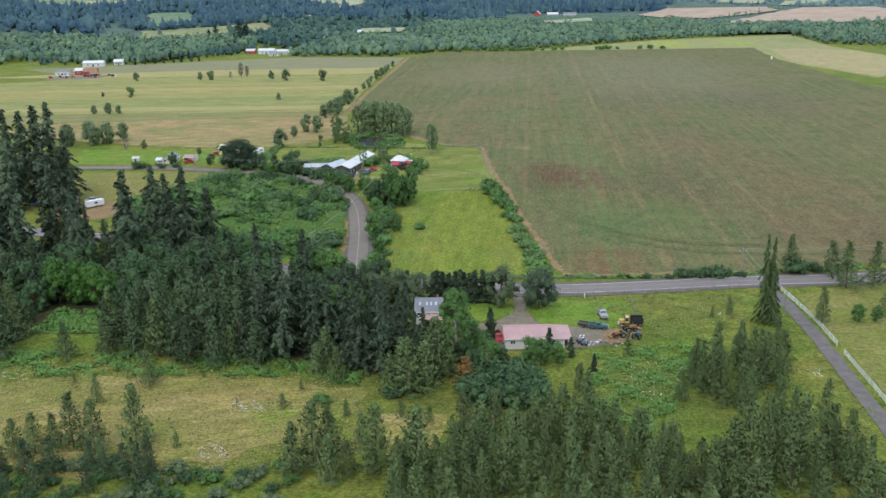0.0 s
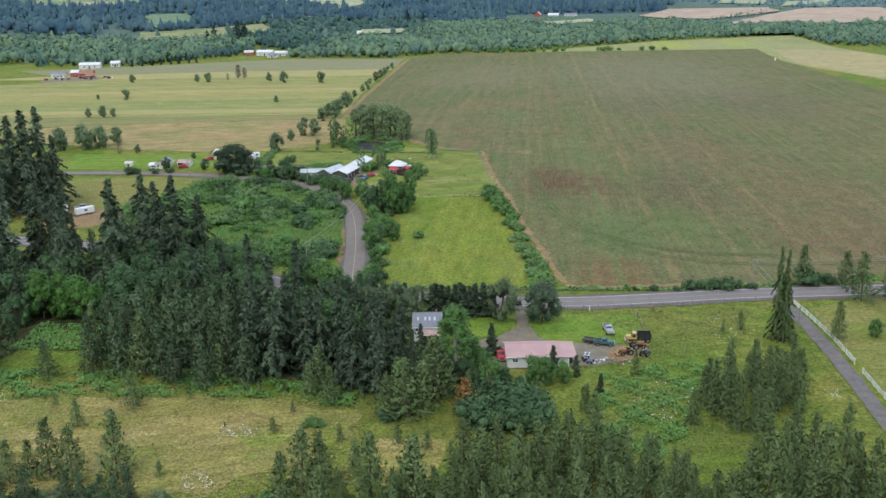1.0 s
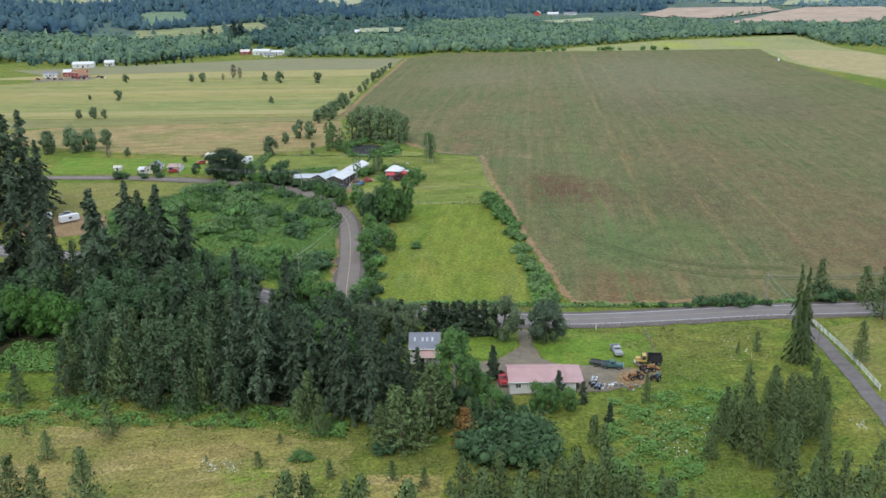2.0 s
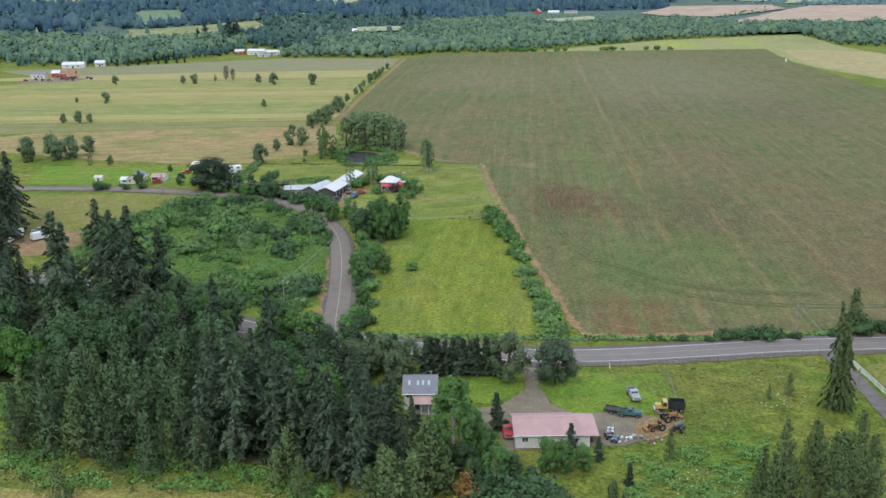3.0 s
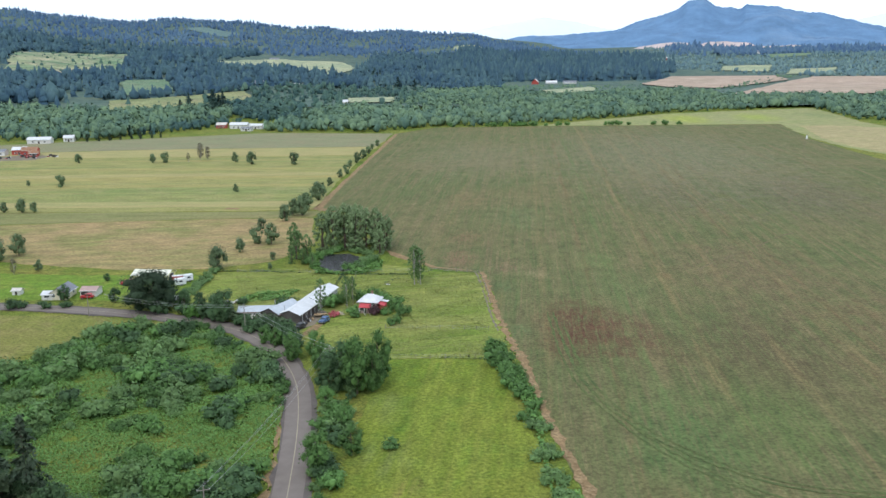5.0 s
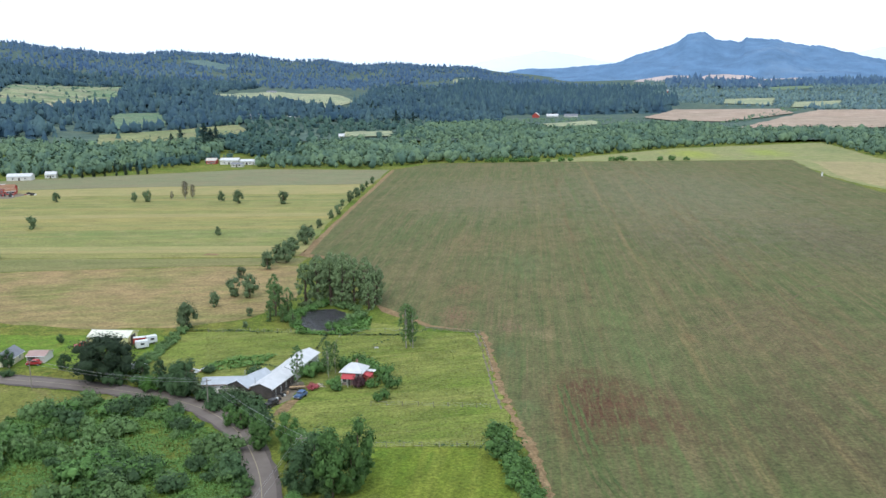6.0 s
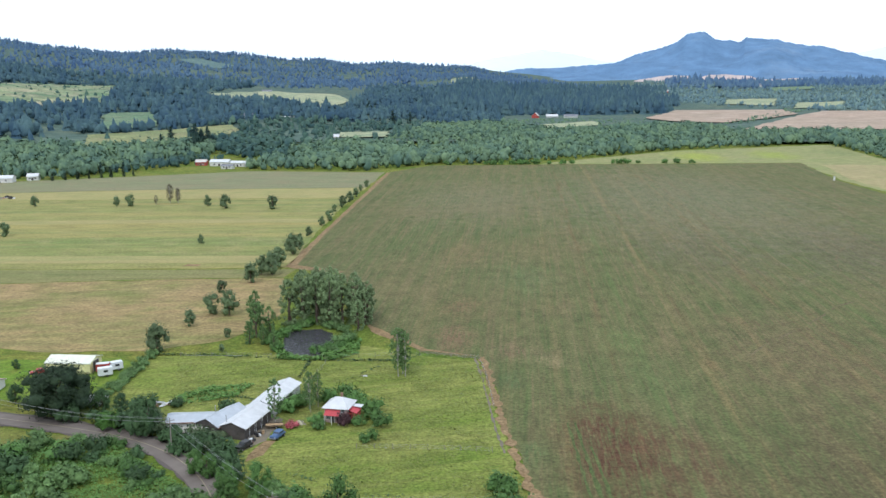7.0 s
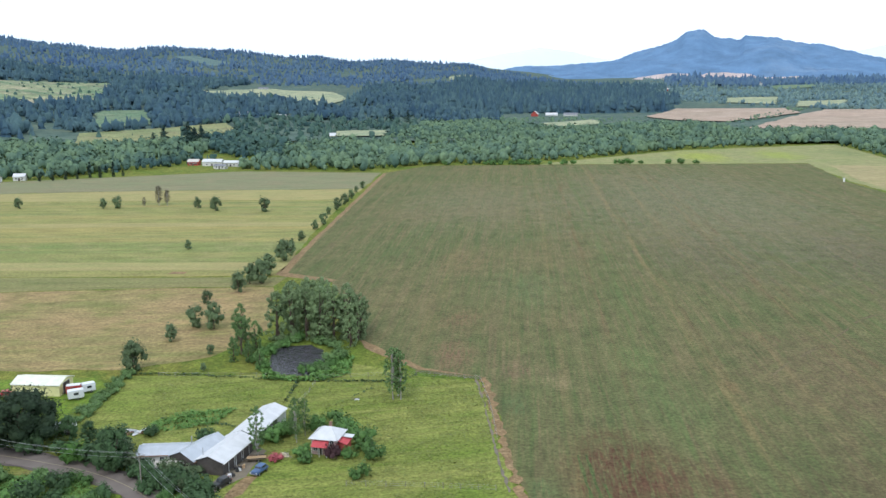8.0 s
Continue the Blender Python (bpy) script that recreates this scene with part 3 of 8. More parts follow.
def ribbon(points, left, right, z, step=3.0, ragged=0.0, dash=None, crown=0.0):
    """A strip between two offsets from a line; dash: (on, off) in steps."""
    q, d = along(points, step)
    side = np.stack([-d[:, 1], d[:, 0]], -1)
    rng = np.random.default_rng(5)
    a = q + side * (left + rng.normal(0, ragged, len(q))[:, None])
    b = q + side * (right + rng.normal(0, ragged, len(q))[:, None])
    m = (a + b) / 2
    v = np.vstack([np.c_[a, np.full(len(q), z)], np.c_[m, np.full(len(q), z + crown)], np.c_[b, np.full(len(q), z)]])
    n = len(q)
    f = []
    for i in range(n - 1):
        if dash and i % (dash[0] + dash[1]) >= dash[0]:
            continue
        f += [(n + i, n + i + 1, i + 1, i), (2 * n + i, 2 * n + i + 1, n + i + 1, n + i)]
    return v, f


def drape(name, outline, lift, material, label, category, step=30.0):
    """A field that follows the hills, with an uneven edge."""
    edge = wander(outline, 22, 8, True, 2.0)
    xs, ys = [p[0] for p in edge], [p[1] for p in edge]
    gx, gy = np.meshgrid(np.arange(min(xs), max(xs), step), np.arange(min(ys), max(ys), step))
    ok = inside(gx.ravel(), gy.ravel(), edge)
    pts = [Vector(p) for p in edge] + [Vector((x, y)) for x, y in zip(gx.ravel()[ok], gy.ravel()[ok])]
    v, _, f, *_ = delaunay_2d_cdt(pts, [], [list(range(len(edge)))], 1, 1e-4)
    f = [t if (v[t[1]] - v[t[0]]).cross(v[t[2]] - v[t[0]]) > 0 else t[::-1] for t in f]
    return setting(name, quick_mesh(name, [(p.x, p.y, float(hill_height(p.x, p.y)) + lift) for p in v], f, material, True), label, category)


FIELD = [(18.6, 253), (19.4, 244.4), (23, 240.5), (38, 239.6), (81.9, 245.2), (103.2, 250.6), (283.3, 283.5), (271, 501.4), (255.2, 680), (249.1, 860.3), (263.6, 984.1),
         (62.6, 984), (-52.7, 980.1), (-83.8, 926.4), (-86.9, 640.2), (-87.3, 559.7), (-64.6, 548.2), (-42.4, 468.6), (-23.1, 438.4), (-4.99, 432.6), (-2.41, 415.1), (8.4, 314.7), (14.8, 270.5)]
patch("field_crop", FIELD, 0.05, BIGFIELD, "broad sparsely grown crop field with brown patches and drill rows", "field", 8, 1.0)
DRY_TRACE = turf("dry_trampled_crop", (0.15, 0.115, 0.072), (0.17, 0.135, 0.08), (0.12, 0.1, 0.06), 0.1, 0.3, 1.0, grain=0.4)
EDGE = [(-5.4, 434), (-3.4, 416), (-1.5, 397), (0.3, 379), (2, 366), (4.2, 352), (6.5, 338), (8.2, 322), (11, 299.5), (15.2, 273.5), (17, 259), (18.6, 248.5), (20.8, 242.6), (26, 240.2), (36, 240.6), (50, 242.6)]
setting("field_edge_soil", quick_mesh("field_edge_soil", *ribbon(EDGE, 1.3, -0.7, 0.09, 1.5, ragged=0.45), SOIL), "strip of bare reddish soil along the field's edge", "soil")
setting("field_path", quick_mesh("field_path", *ribbon([(70.8, 436.6), (79, 447), (101, 473.2), (116.8, 493.8), (129.2, 506.1), (136.8, 541.7), (144.8, 573.6), (160.7, 605), (176.8, 636.5), (205, 738), (246, 860)], 0.4, -0.4, 0.08, 3.0, ragged=0.3, dash=(5, 2)), DRY_TRACE), "thin winding dry path across a crop field", "path")
setting("field_ditch", quick_mesh("field_ditch", *ribbon(EDGE[:5], -1.5, -2.0, 0.12, 1.5, ragged=0.2), GRAVEL), "narrow pale ditch beside a field", "ditch")
patch("field_corner_soil", [(-43.2, 469.7), (-39.8, 459.4), (-23.2, 440.1), (-4.99, 434.4), (-21.6, 441.4), (-37.4, 461.8)], 0.09, SOIL, "bare reddish soil at the field's corner", "soil", 4, 0.6)
patch("field_track_soil", [(-88.5, 638.9), (-88.9, 559.6), (-86.1, 556.2), (-64.6, 545.8), (-63, 549.5), (-85, 562.2), (-86, 639.1), (-82.1, 923.1), (-85.4, 925)], 0.09, SOIL, "bare soil track along the field's far side", "soil", 8, 0.8)
patch("field_mown", [(-28.9, 241.2), (12.2, 240.7), (12.9, 253), (10.6, 276.2), (3.96, 311.1), (-1.38, 341.3), (-13.8, 342.3), (-29.3, 341.4), (-29.8, 316.4), (-30.7, 290.9), (-30.7, 258.5)], 0.05, LIME, "bright yellow-green mown grass strip", "field", 5, 0.8)
patch("field_pasture", [(-29.3, 342.5), (3.87, 342.6), (1.12, 369.5), (-3.53, 413.8), (-5.76, 430.3), (-23.1, 435.5), (-41.3, 445.3), (-50.9, 437.9), (-76.7, 434), (-101.1, 433.6), (-101.1, 407.1), (-99.3, 391), (-85.7, 383.4), (-72.7, 371.1), (-58, 358.7), (-46.5, 346.2)], 0.05, PASTURE, "rough yellow-green pasture round the farm", "field", 5, 0.9)
patch("field_hay_brown", [(-103.2, 438.2), (-83.4, 450.6), (-74.1, 477.7), (-81.1, 518.1), (-85.4, 536.5), (-127.5, 535.2), (-242.3, 518.9), (-264.3, 500.1), (-263.8, 477.6), (-176.7, 446.1), (-137.9, 436.6)], 0.05, HAY_TAN, "tan cut hay field with greenish patches", "field", 7, 2.0)
patch("field_hay_grey", [(-85.4, 537.7), (-84, 554), (-197.6, 552.1), (-330.4, 549.3), (-329.4, 499.1), (-242.3, 520), (-127.5, 536.3)], 0.055, HAY_OLIVE, "grey-green strip of hay field", "field", 7, 1.2)
patch("field_hay_green", [(-87.7, 557.3), (-90.9, 639.9), (-92, 774.3), (-334.6, 764.7), (-403.9, 721.4), (-360.5, 640), (-316.1, 552.1), (-197.6, 553.2)], 0.05, HAY_GREEN, "green hay field with yellow mowing stripes", "field", 8, 1.2)
patch("field_hay_stripe", [(-90.6, 676.1), (-90.8, 688.9), (-207.5, 685.1), (-332.9, 677.7), (-332.6, 664.3), (-207.3, 672.5)], 0.09, HAY_YELLOW, "narrow yellow stripe in a hay field", "field", 8, 1.0)
patch("field_hay_stripe_near", [(-87.8, 566.7), (-88.5, 582.9), (-205.7, 581.2), (-302.2, 578.4), (-309.2, 564.2), (-205.5, 565.2)], 0.09, HAY_YELLOW, "yellow stripe at the edge of a hay field", "field", 8, 1.0)
patch("field_stubble", [(-92, 775.5), (-89.6, 827.2), (-247.7, 818.3), (-377.8, 798.3), (-432.1, 770.6), (-334.7, 765.8)], 0.055, HAY_YELLOW, "yellow stubble strip", "field", 8, 1.5)
patch("field_hay_far", [(-89.6, 828.4), (-87, 927.2), (-201.2, 941.4), (-285.8, 905.3), (-372.3, 871.6), (-433.8, 847.2), (-377.8, 799.5), (-247.7, 819.4)], 0.05, HAY_GREY, "grey-green far hay field", "field", 8, 2.0)
patch("field_far_tan", [(276, 970), (260, 862), (262, 808), (284, 708), (360, 817), (345, 940), (318, 962)], 0.09, HAY_STUBBLE, "tan stubble field beyond the crop field", "field", 10, 2)
patch("field_far_right", [(38.6, 985.5), (263.6, 987.9), (251.9, 860.6), (256, 804.9), (280.6, 701.3), (363.4, 813), (343.3, 1001.3), (355.7, 1175.6), (183.4, 1112.6), (76.8, 1023.6)], 0.05, FAR_MEADOW, "yellow-green meadow beyond the crop field", "field", 10, 3)
patch("meadow_dry", [(-153.1, 165.6), (-103.3, 170.3), (-66.8, 174.2), (-45.1, 173.5), (-34.5, 171.1), (-23, 168.8), (-27, 156.2), (-31, 147.1), (-51.9, 138.2), (-69.4, 132.7), (-90.2, 138.5), (-152.6, 134.2)], 0.05, MEADOW, "dry tan meadow grass with green patches", "meadow", 3, 3.2)
patch("meadow_clearing", [(-19.7, 158.4), (-6.6, 158.3), (-8.1, 143.4), (-16.3, 142.3)], 0.05, MEADOW, "dry tan grass between pines", "meadow", 3, 1.0)
patch("meadow_right", [(76.6, 225.2), (76.6, 159.8), (76.4, 113.3), (284.2, 112), (283.4, 262.8), (103.3, 238.2)], 0.05, PALE_MEADOW := turf("pale_green_meadow", (0.2, 0.18, 0.06), (0.16, 0.175, 0.045), (0.24, 0.195, 0.085), 0.03, 0.1, 1.0), "pale dry meadow beyond a white fence", "meadow", 5, 0.5)
patch("yard_lawn", [(9.2, 214.7), (15.7, 221.1), (34.9, 220.5), (35.1, 206.6), (28.5, 203.1), (15.1, 202), (11.8, 206.7)], 0.05, LAWN, "mown green lawn beside a farm yard", "lawn", 3, 0.5)
patch("yard_lawn_west", [(1.03, 206.7), (6.7, 213.5), (4.99, 220.5), (-4.04, 218.2), (-5.5, 206.7)], 0.05, LAWN, "small mown lawn by a driveway", "lawn", 3, 0.4)
patch("yard_gravel", [(-5.42, 195.1), (1.2, 196.3), (2.92, 188.2), (17.8, 190.4), (22.8, 190.4), (29.4, 193.8), (34.3, 197.3), (32.6, 200.8), (22.6, 203.4), (15.1, 202.2), (11.4, 206.7), (9.5, 213.5), (9.3, 223.4), (6.6, 223.4), (6.9, 213), (1.89, 205.5), (-5.5, 203.2)], 0.09, GRAVEL, "grey gravel farm yard and driveway", "yard", 3, 0.5)
patch("yard_soil", [(25.2, 193.8), (29.4, 193.2), (34.3, 196.2), (35.2, 200.7), (29.3, 201.3), (26, 198.5)], 0.12, SOIL, "bare trampled soil in a farm yard", "yard", 2.5, 0.7)
patch("lawn_green", [(-187.5, 397.7), (-127, 396.9), (-109.6, 391.8), (-103.3, 394.3), (-103.4, 426.6), (-110.3, 432.1), (-145.5, 428.8), (-195.7, 433.6)], 0.05, LAWN, "smooth green lawn behind a cottage", "lawn", 5, 0.8)
patch("verge_yellow", [(-187.1, 380.6), (-125.2, 379.8), (-91.8, 371.7), (-113.2, 361.8), (-124.7, 345.4), (-143.9, 322), (-170.7, 307.5), (-208.6, 306.2), (-209.8, 376.2)], 0.05, PALE_MEADOW, "yellow-green rough grass beside a road", "meadow", 5, 1.5)
patch("bare_ground", [(-155.5, 321.6), (-130.7, 329.2), (-124.3, 317.9), (-131.8, 301.8), (-151.3, 296.8)], 0.09, SOIL, "bare brown ground among rough grass", "soil", 4, 1.5)
patch("farm_yard_gravel", [(-58, 363.4), (-53.3, 371.6), (-51.9, 384.4), (-54.4, 386.7), (-58.1, 372.6), (-59.7, 366.8), (-60.4, 352.9), (-56.2, 349.5)], 0.09, GRAVEL, "grey gravel driveway beside a farmhouse", "driveway", 2, 0.3)
patch("farm_yard_sand", [(-53.3, 371.6), (-50.9, 371.7), (-51.9, 363.5), (-54.8, 360), (-55.2, 363.4)], 0.1, SOIL, "sandy edge of a farm driveway", "soil", 2, 0.3)
patch("sand_spot", [(-133.4, 559), (-127.1, 559.4), (-126.4, 563.6), (-132.7, 564.2)], 0.14, SOIL, "small bare sandy spot in a hay field", "soil", 2, 0.6)
patch("far_farm_yard", [(-369.8, 749.8), (-327.4, 759.1), (-324.3, 784.3), (-349.3, 786.8), (-370.2, 772)], 0.09, GRAVEL, "grey earth yard at a distant farm", "yard", 5, 1.5)

TRACK = turf("trodden_dark_crop", (0.085, 0.11, 0.045), (0.105, 0.12, 0.05), (0.13, 0.13, 0.06), 0.1, 0.3, 1.0, grain=0.4)
lift_z = 0.1
for line in ([(16, 383.9), (17.3, 347.6), (20.1, 323.1), (26.5, 302.8), (32.5, 288.9), (41.2, 276.6), (55.4, 265), (80.8, 260.5), (123.8, 263.2)], [(18.2, 369.9), (19.9, 340.6), (23, 319.6), (29.8, 299.8), (40.1, 284.7), (55.3, 273.1), (80.8, 268.7)]):
    for off in (0.9, -0.9):
        lift_z += 0.006
        setting("field_wheel_track", quick_mesh("field_wheel_track", *ribbon(line, off + 0.3, off - 0.3, lift_z, 2.0, 0.14), TRACK), "curved wheel track pressed into a crop", "wheel track")

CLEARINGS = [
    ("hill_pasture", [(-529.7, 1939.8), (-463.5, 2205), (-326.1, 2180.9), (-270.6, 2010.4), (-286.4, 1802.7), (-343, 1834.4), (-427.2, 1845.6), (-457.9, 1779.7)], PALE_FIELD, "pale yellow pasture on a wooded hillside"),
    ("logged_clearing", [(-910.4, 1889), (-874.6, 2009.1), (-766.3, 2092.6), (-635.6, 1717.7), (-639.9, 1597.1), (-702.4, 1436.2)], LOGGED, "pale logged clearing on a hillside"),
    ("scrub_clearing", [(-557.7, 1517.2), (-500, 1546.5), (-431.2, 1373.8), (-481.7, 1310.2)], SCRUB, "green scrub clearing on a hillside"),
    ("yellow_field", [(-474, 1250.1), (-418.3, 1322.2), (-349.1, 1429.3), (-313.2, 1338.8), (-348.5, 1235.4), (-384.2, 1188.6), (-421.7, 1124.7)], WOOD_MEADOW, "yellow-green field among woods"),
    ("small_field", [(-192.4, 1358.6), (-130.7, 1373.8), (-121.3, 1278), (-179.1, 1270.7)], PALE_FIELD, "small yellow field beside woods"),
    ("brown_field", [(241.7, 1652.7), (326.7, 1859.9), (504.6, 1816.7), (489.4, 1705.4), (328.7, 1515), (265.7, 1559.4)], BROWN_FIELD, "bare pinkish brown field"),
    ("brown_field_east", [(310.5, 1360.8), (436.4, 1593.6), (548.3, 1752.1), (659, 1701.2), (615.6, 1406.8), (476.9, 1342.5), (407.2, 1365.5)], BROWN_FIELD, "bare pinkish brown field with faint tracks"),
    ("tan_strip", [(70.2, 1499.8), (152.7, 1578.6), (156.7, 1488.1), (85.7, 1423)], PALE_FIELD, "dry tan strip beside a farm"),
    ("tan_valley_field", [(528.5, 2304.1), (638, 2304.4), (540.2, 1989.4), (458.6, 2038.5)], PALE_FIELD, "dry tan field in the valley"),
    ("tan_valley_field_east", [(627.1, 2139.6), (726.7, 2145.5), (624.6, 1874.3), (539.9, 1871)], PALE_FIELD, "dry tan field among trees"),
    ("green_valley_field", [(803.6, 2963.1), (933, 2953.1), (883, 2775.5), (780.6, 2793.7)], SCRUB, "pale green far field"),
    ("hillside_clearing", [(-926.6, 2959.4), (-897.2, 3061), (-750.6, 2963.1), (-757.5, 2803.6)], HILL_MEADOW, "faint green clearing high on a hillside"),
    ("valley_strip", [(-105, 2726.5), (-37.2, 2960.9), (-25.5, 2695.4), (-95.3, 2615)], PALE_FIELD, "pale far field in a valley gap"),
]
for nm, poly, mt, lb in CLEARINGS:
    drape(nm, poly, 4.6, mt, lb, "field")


LITTER = turf("mossy_leaf_litter", (0.05, 0.06, 0.028), (0.07, 0.06, 0.034), (0.04, 0.058, 0.024), 0.06, 0.2, 1.2, grain=0.5, mottle=0.3)
patch("wood_floor", [(-152, 190), (-106, 191), (-99, 211), (-76, 211), (-74, 189), (-52, 186), (-30, 180), (-15, 178), (-17, 197), (-22, 212), (-36, 226), (-45, 233), (-60, 237), (-80, 249), (-100, 259), (-154, 268)], 0.05, LITTER, "dark mossy leaf litter under a thick wood", "ground", 4.0, 1.5, 21.0)

# ---- roads ----
MAIN = [(366.2, 287.1), (211.5, 258.6), (132.5, 244.9), (93.9, 238.4), (64.2, 235.7), (42.3, 232.2), (19.8, 229.4), (-2.49, 230.3), (-23, 234.3), (-41.9, 240), (-58.1, 245.2), (-77.6, 258.7), (-96, 268.8), (-123.8, 279.2), (-178.1, 291.5), (-311.5, 313.6)]
SIDE = [(-33.6, 232), (-34.9, 238.5), (-36.9, 249), (-39.2, 269), (-42.2, 291), (-45.8, 311), (-49.4, 325), (-55, 339), (-61.8, 351.5), (-70.6, 362), (-79.6, 369), (-88.5, 373.6), (-101, 378), (-114.5, 381.8), (-126.8, 384.6), (-164.3, 389.1), (-262.2, 388.7)]
road_1 = setting("road_main", quick_mesh("road_main", *ribbon(MAIN, 3.7, -3.7, 0.14, crown=0.06), ASPHALT, True), "grey two-lane country road with white edge lines", "road")
setting("road_main_shoulder", quick_mesh("road_main_shoulder", *ribbon(MAIN, 5.68, -5.16, 0.115, ragged=0.25), SHOULDER), "dark gravelly shoulder along a country road", "road shoulder")
road_2 = setting("road_side", quick_mesh("road_side", *ribbon(SIDE, 2.92, -2.92, 0.17, crown=0.05), LANE_ASPHALT, True), "grey curving lane with a faint yellow centre line", "road")
setting("road_side_shoulder", quick_mesh("road_side_shoulder", *ribbon(SIDE, 3.61, -4.13, 0.125, ragged=0.35), SHOULDER), "gravel shoulder along a curving lane", "road shoulder")
setting("verge_dry", quick_mesh("verge_dry", *ribbon(SIDE[2:7], 4.64, 3.3, 0.11, 2.0, ragged=0.6), SOIL), "strip of dry grass and soil along a lane", "verge")
patch("road_junction", [(-45.1, 241.1), (-40.7, 251.5), (-40.2, 259.6), (-36.5, 259.6), (-33.9, 251.6), (-28, 237.8), (-35.3, 236.6)], 0.16, ASPHALT, "widened asphalt mouth of a road junction", "road", 3, 0.15)
for off, nm in ((3.05, "edge_line"), (-3.05, "edge_line")):
    part(nm, quick_mesh(nm, *ribbon(MAIN, off + 0.09, off - 0.09, 0.175), LINE_WHITE), None, road_1, "worn white edge line")
part("centre_line", quick_mesh("centre_line", *ribbon(MAIN, 0.1, -0.1, 0.215), LINE_YELLOW), None, road_1, "faded centre line")
part("centre_line", quick_mesh("centre_line", *ribbon(SIDE[1:], 0.11, -0.11, 0.235), LINE_YELLOW), None, road_2, "faded yellow centre line")
DRIVE = [(71.4, 231.1), (72.3, 220.5), (72.8, 206.5), (72.8, 192.5), (72.3, 177.3), (71.6, 162.2), (70.6, 142.4), (68.7, 119.3)]
setting("driveway_gravel", quick_mesh("driveway_gravel", *ribbon(DRIVE, 1.63, -1.63, 0.12, ragged=0.12), plain("dark_driveway_gravel", (0.15, 0.135, 0.13), 0.95, 0, 0.1, 0.2, 0.6, (0.22, 0.19, 0.16), 0.5, 0.3)), "dark gravel driveway beside a white fence", "driveway")
patch("pond_bank", [(-68.3, 462.9), (-66.4, 444.4), (-62.6, 433.4), (-49.2, 431.6), (-47.8, 445.1), (-51.2, 458.9), (-56.2, 464.6)], 0.1, GRASS, "grassy bank of a pond", "bank", 2.5, 0.6)
WATER, _n, _l, _s = base_mat("dark_pond_water", 0.06, 0, 0.5)
_f = noise_fac(_n, _l, coords(_n, _l), 0.9, 8, 0.52, 0.78, 0.75)
_l.new(blend(_n, _l, _f, (0.05, 0.047, 0.055), (0.2, 0.19, 0.21)), _s.inputs["Base Color"])
bump(_n, _l, _s, noise_fac(_n, _l, coords(_n, _l), 0.7, 3), 0.5, 0.3)
patch("pond_water", [(-67.4, 460.5), (-65.3, 444.4), (-61.8, 435.2), (-50.1, 433.5), (-49.4, 445), (-52.4, 457.7), (-56.9, 462.2)], 0.14, WATER, "dark still pond under willows", "pond", 2, 0.5)


# ---- trees ----
def ball(cuts):
    bm = bmesh.new()
    bmesh.ops.create_icosphere(bm, subdivisions=cuts, radius=1.0)
    v, f = np.array([w.co[:] for w in bm.verts]), np.array([[w.index for w in g.verts] for g in bm.faces])
    bm.free()
    return v, f


BALL = ball(1)


def turned(v, angle):
    c, s = math.cos(angle), math.sin(angle)
    return np.c_[v[:, 0] * c - v[:, 1] * s, v[:, 0] * s + v[:, 1] * c, v[:, 2]]


def leaves(rng, centre, out, size, flat=0.5):
    """Small leafy tufts of one uneven triangle each, roughly facing out."""
    n = len(centre)
    nor = out + rng.normal(0, flat, (n, 3))
    nor /= np.linalg.norm(nor, axis=1, keepdims=True) + 1e-9
    t = np.cross(nor, rng.normal(0, 1, (n, 3)))
    t /= np.linalg.norm(t, axis=1, keepdims=True) + 1e-9
    b = np.cross(nor, t)
    s = size * rng.uniform(0.6, 1.4, n)
    ring = []
    for k in range(3):
        a = 2 * math.pi * k / 3 + rng.uniform(-0.45, 0.45, n)
        r = s * rng.uniform(0.45, 0.85, n)
        ring.append(centre + t * (np.cos(a) * r)[:, None] + b * (np.sin(a) * r)[:, None])
    return np.stack(ring, 1).reshape(-1, 3), np.arange(n * 3).reshape(n, 3)


def sprays(rng, centre, way, size, thin, jitter):
    """Thin needle sprays of one triangle each, along the given ways."""
    n = len(centre)
    t = way + rng.normal(0, jitter, (n, 3))
    t /= np.linalg.norm(t, axis=1, keepdims=True) + 1e-9
    b = np.cross(t, rng.normal(0, 1, (n, 3)) + (0, 0, 0.8))
    b /= np.linalg.norm(b, axis=1, keepdims=True) + 1e-9
    s = (size * rng.uniform(0.6, 1.45, n))[:, None]
    w = s * thin * rng.uniform(0.6, 1.4, n)[:, None]
    v = np.stack([centre - t * s * 0.45 - b * w, centre - t * s * 0.3 + b * w, centre + t * s * 0.55], 1).reshape(-1, 3)
    return v, np.arange(n * 3).reshape(n, 3)


def tube(path, radii, sides=6):
    path = np.asarray(path, float)
    v, f = [], []
    for i, (p, r) in enumerate(zip(path, radii)):
        d = path[min(i + 1, len(path) - 1)] - path[max(i - 1, 0)]
        d = d / (np.linalg.norm(d) + 1e-9)
        u = np.cross(d, (0.3, 0.9, 0.1))
        u /= np.linalg.norm(u)
        w = np.cross(d, u)
        for k in range(sides):
            a = 2 * math.pi * k / sides
            v.append(p + r * (math.cos(a) * u + math.sin(a) * w))
    for i in range(len(path) - 1):
        for k in range(sides):
            j = (k + 1) % sides
            f.append((i * sides + k, i * sides + j, (i + 1) * sides + j, (i + 1) * sides + k))
    return v, f


def joined(pieces):
    vs, fs, at = [], [], 0
    for v, f in pieces:
        vs.append(np.asarray(v, float).reshape(-1, 3))
        fs.append(np.asarray(f, int) + at)
        at += len(vs[-1])
    return np.vstack(vs), np.vstack(fs)


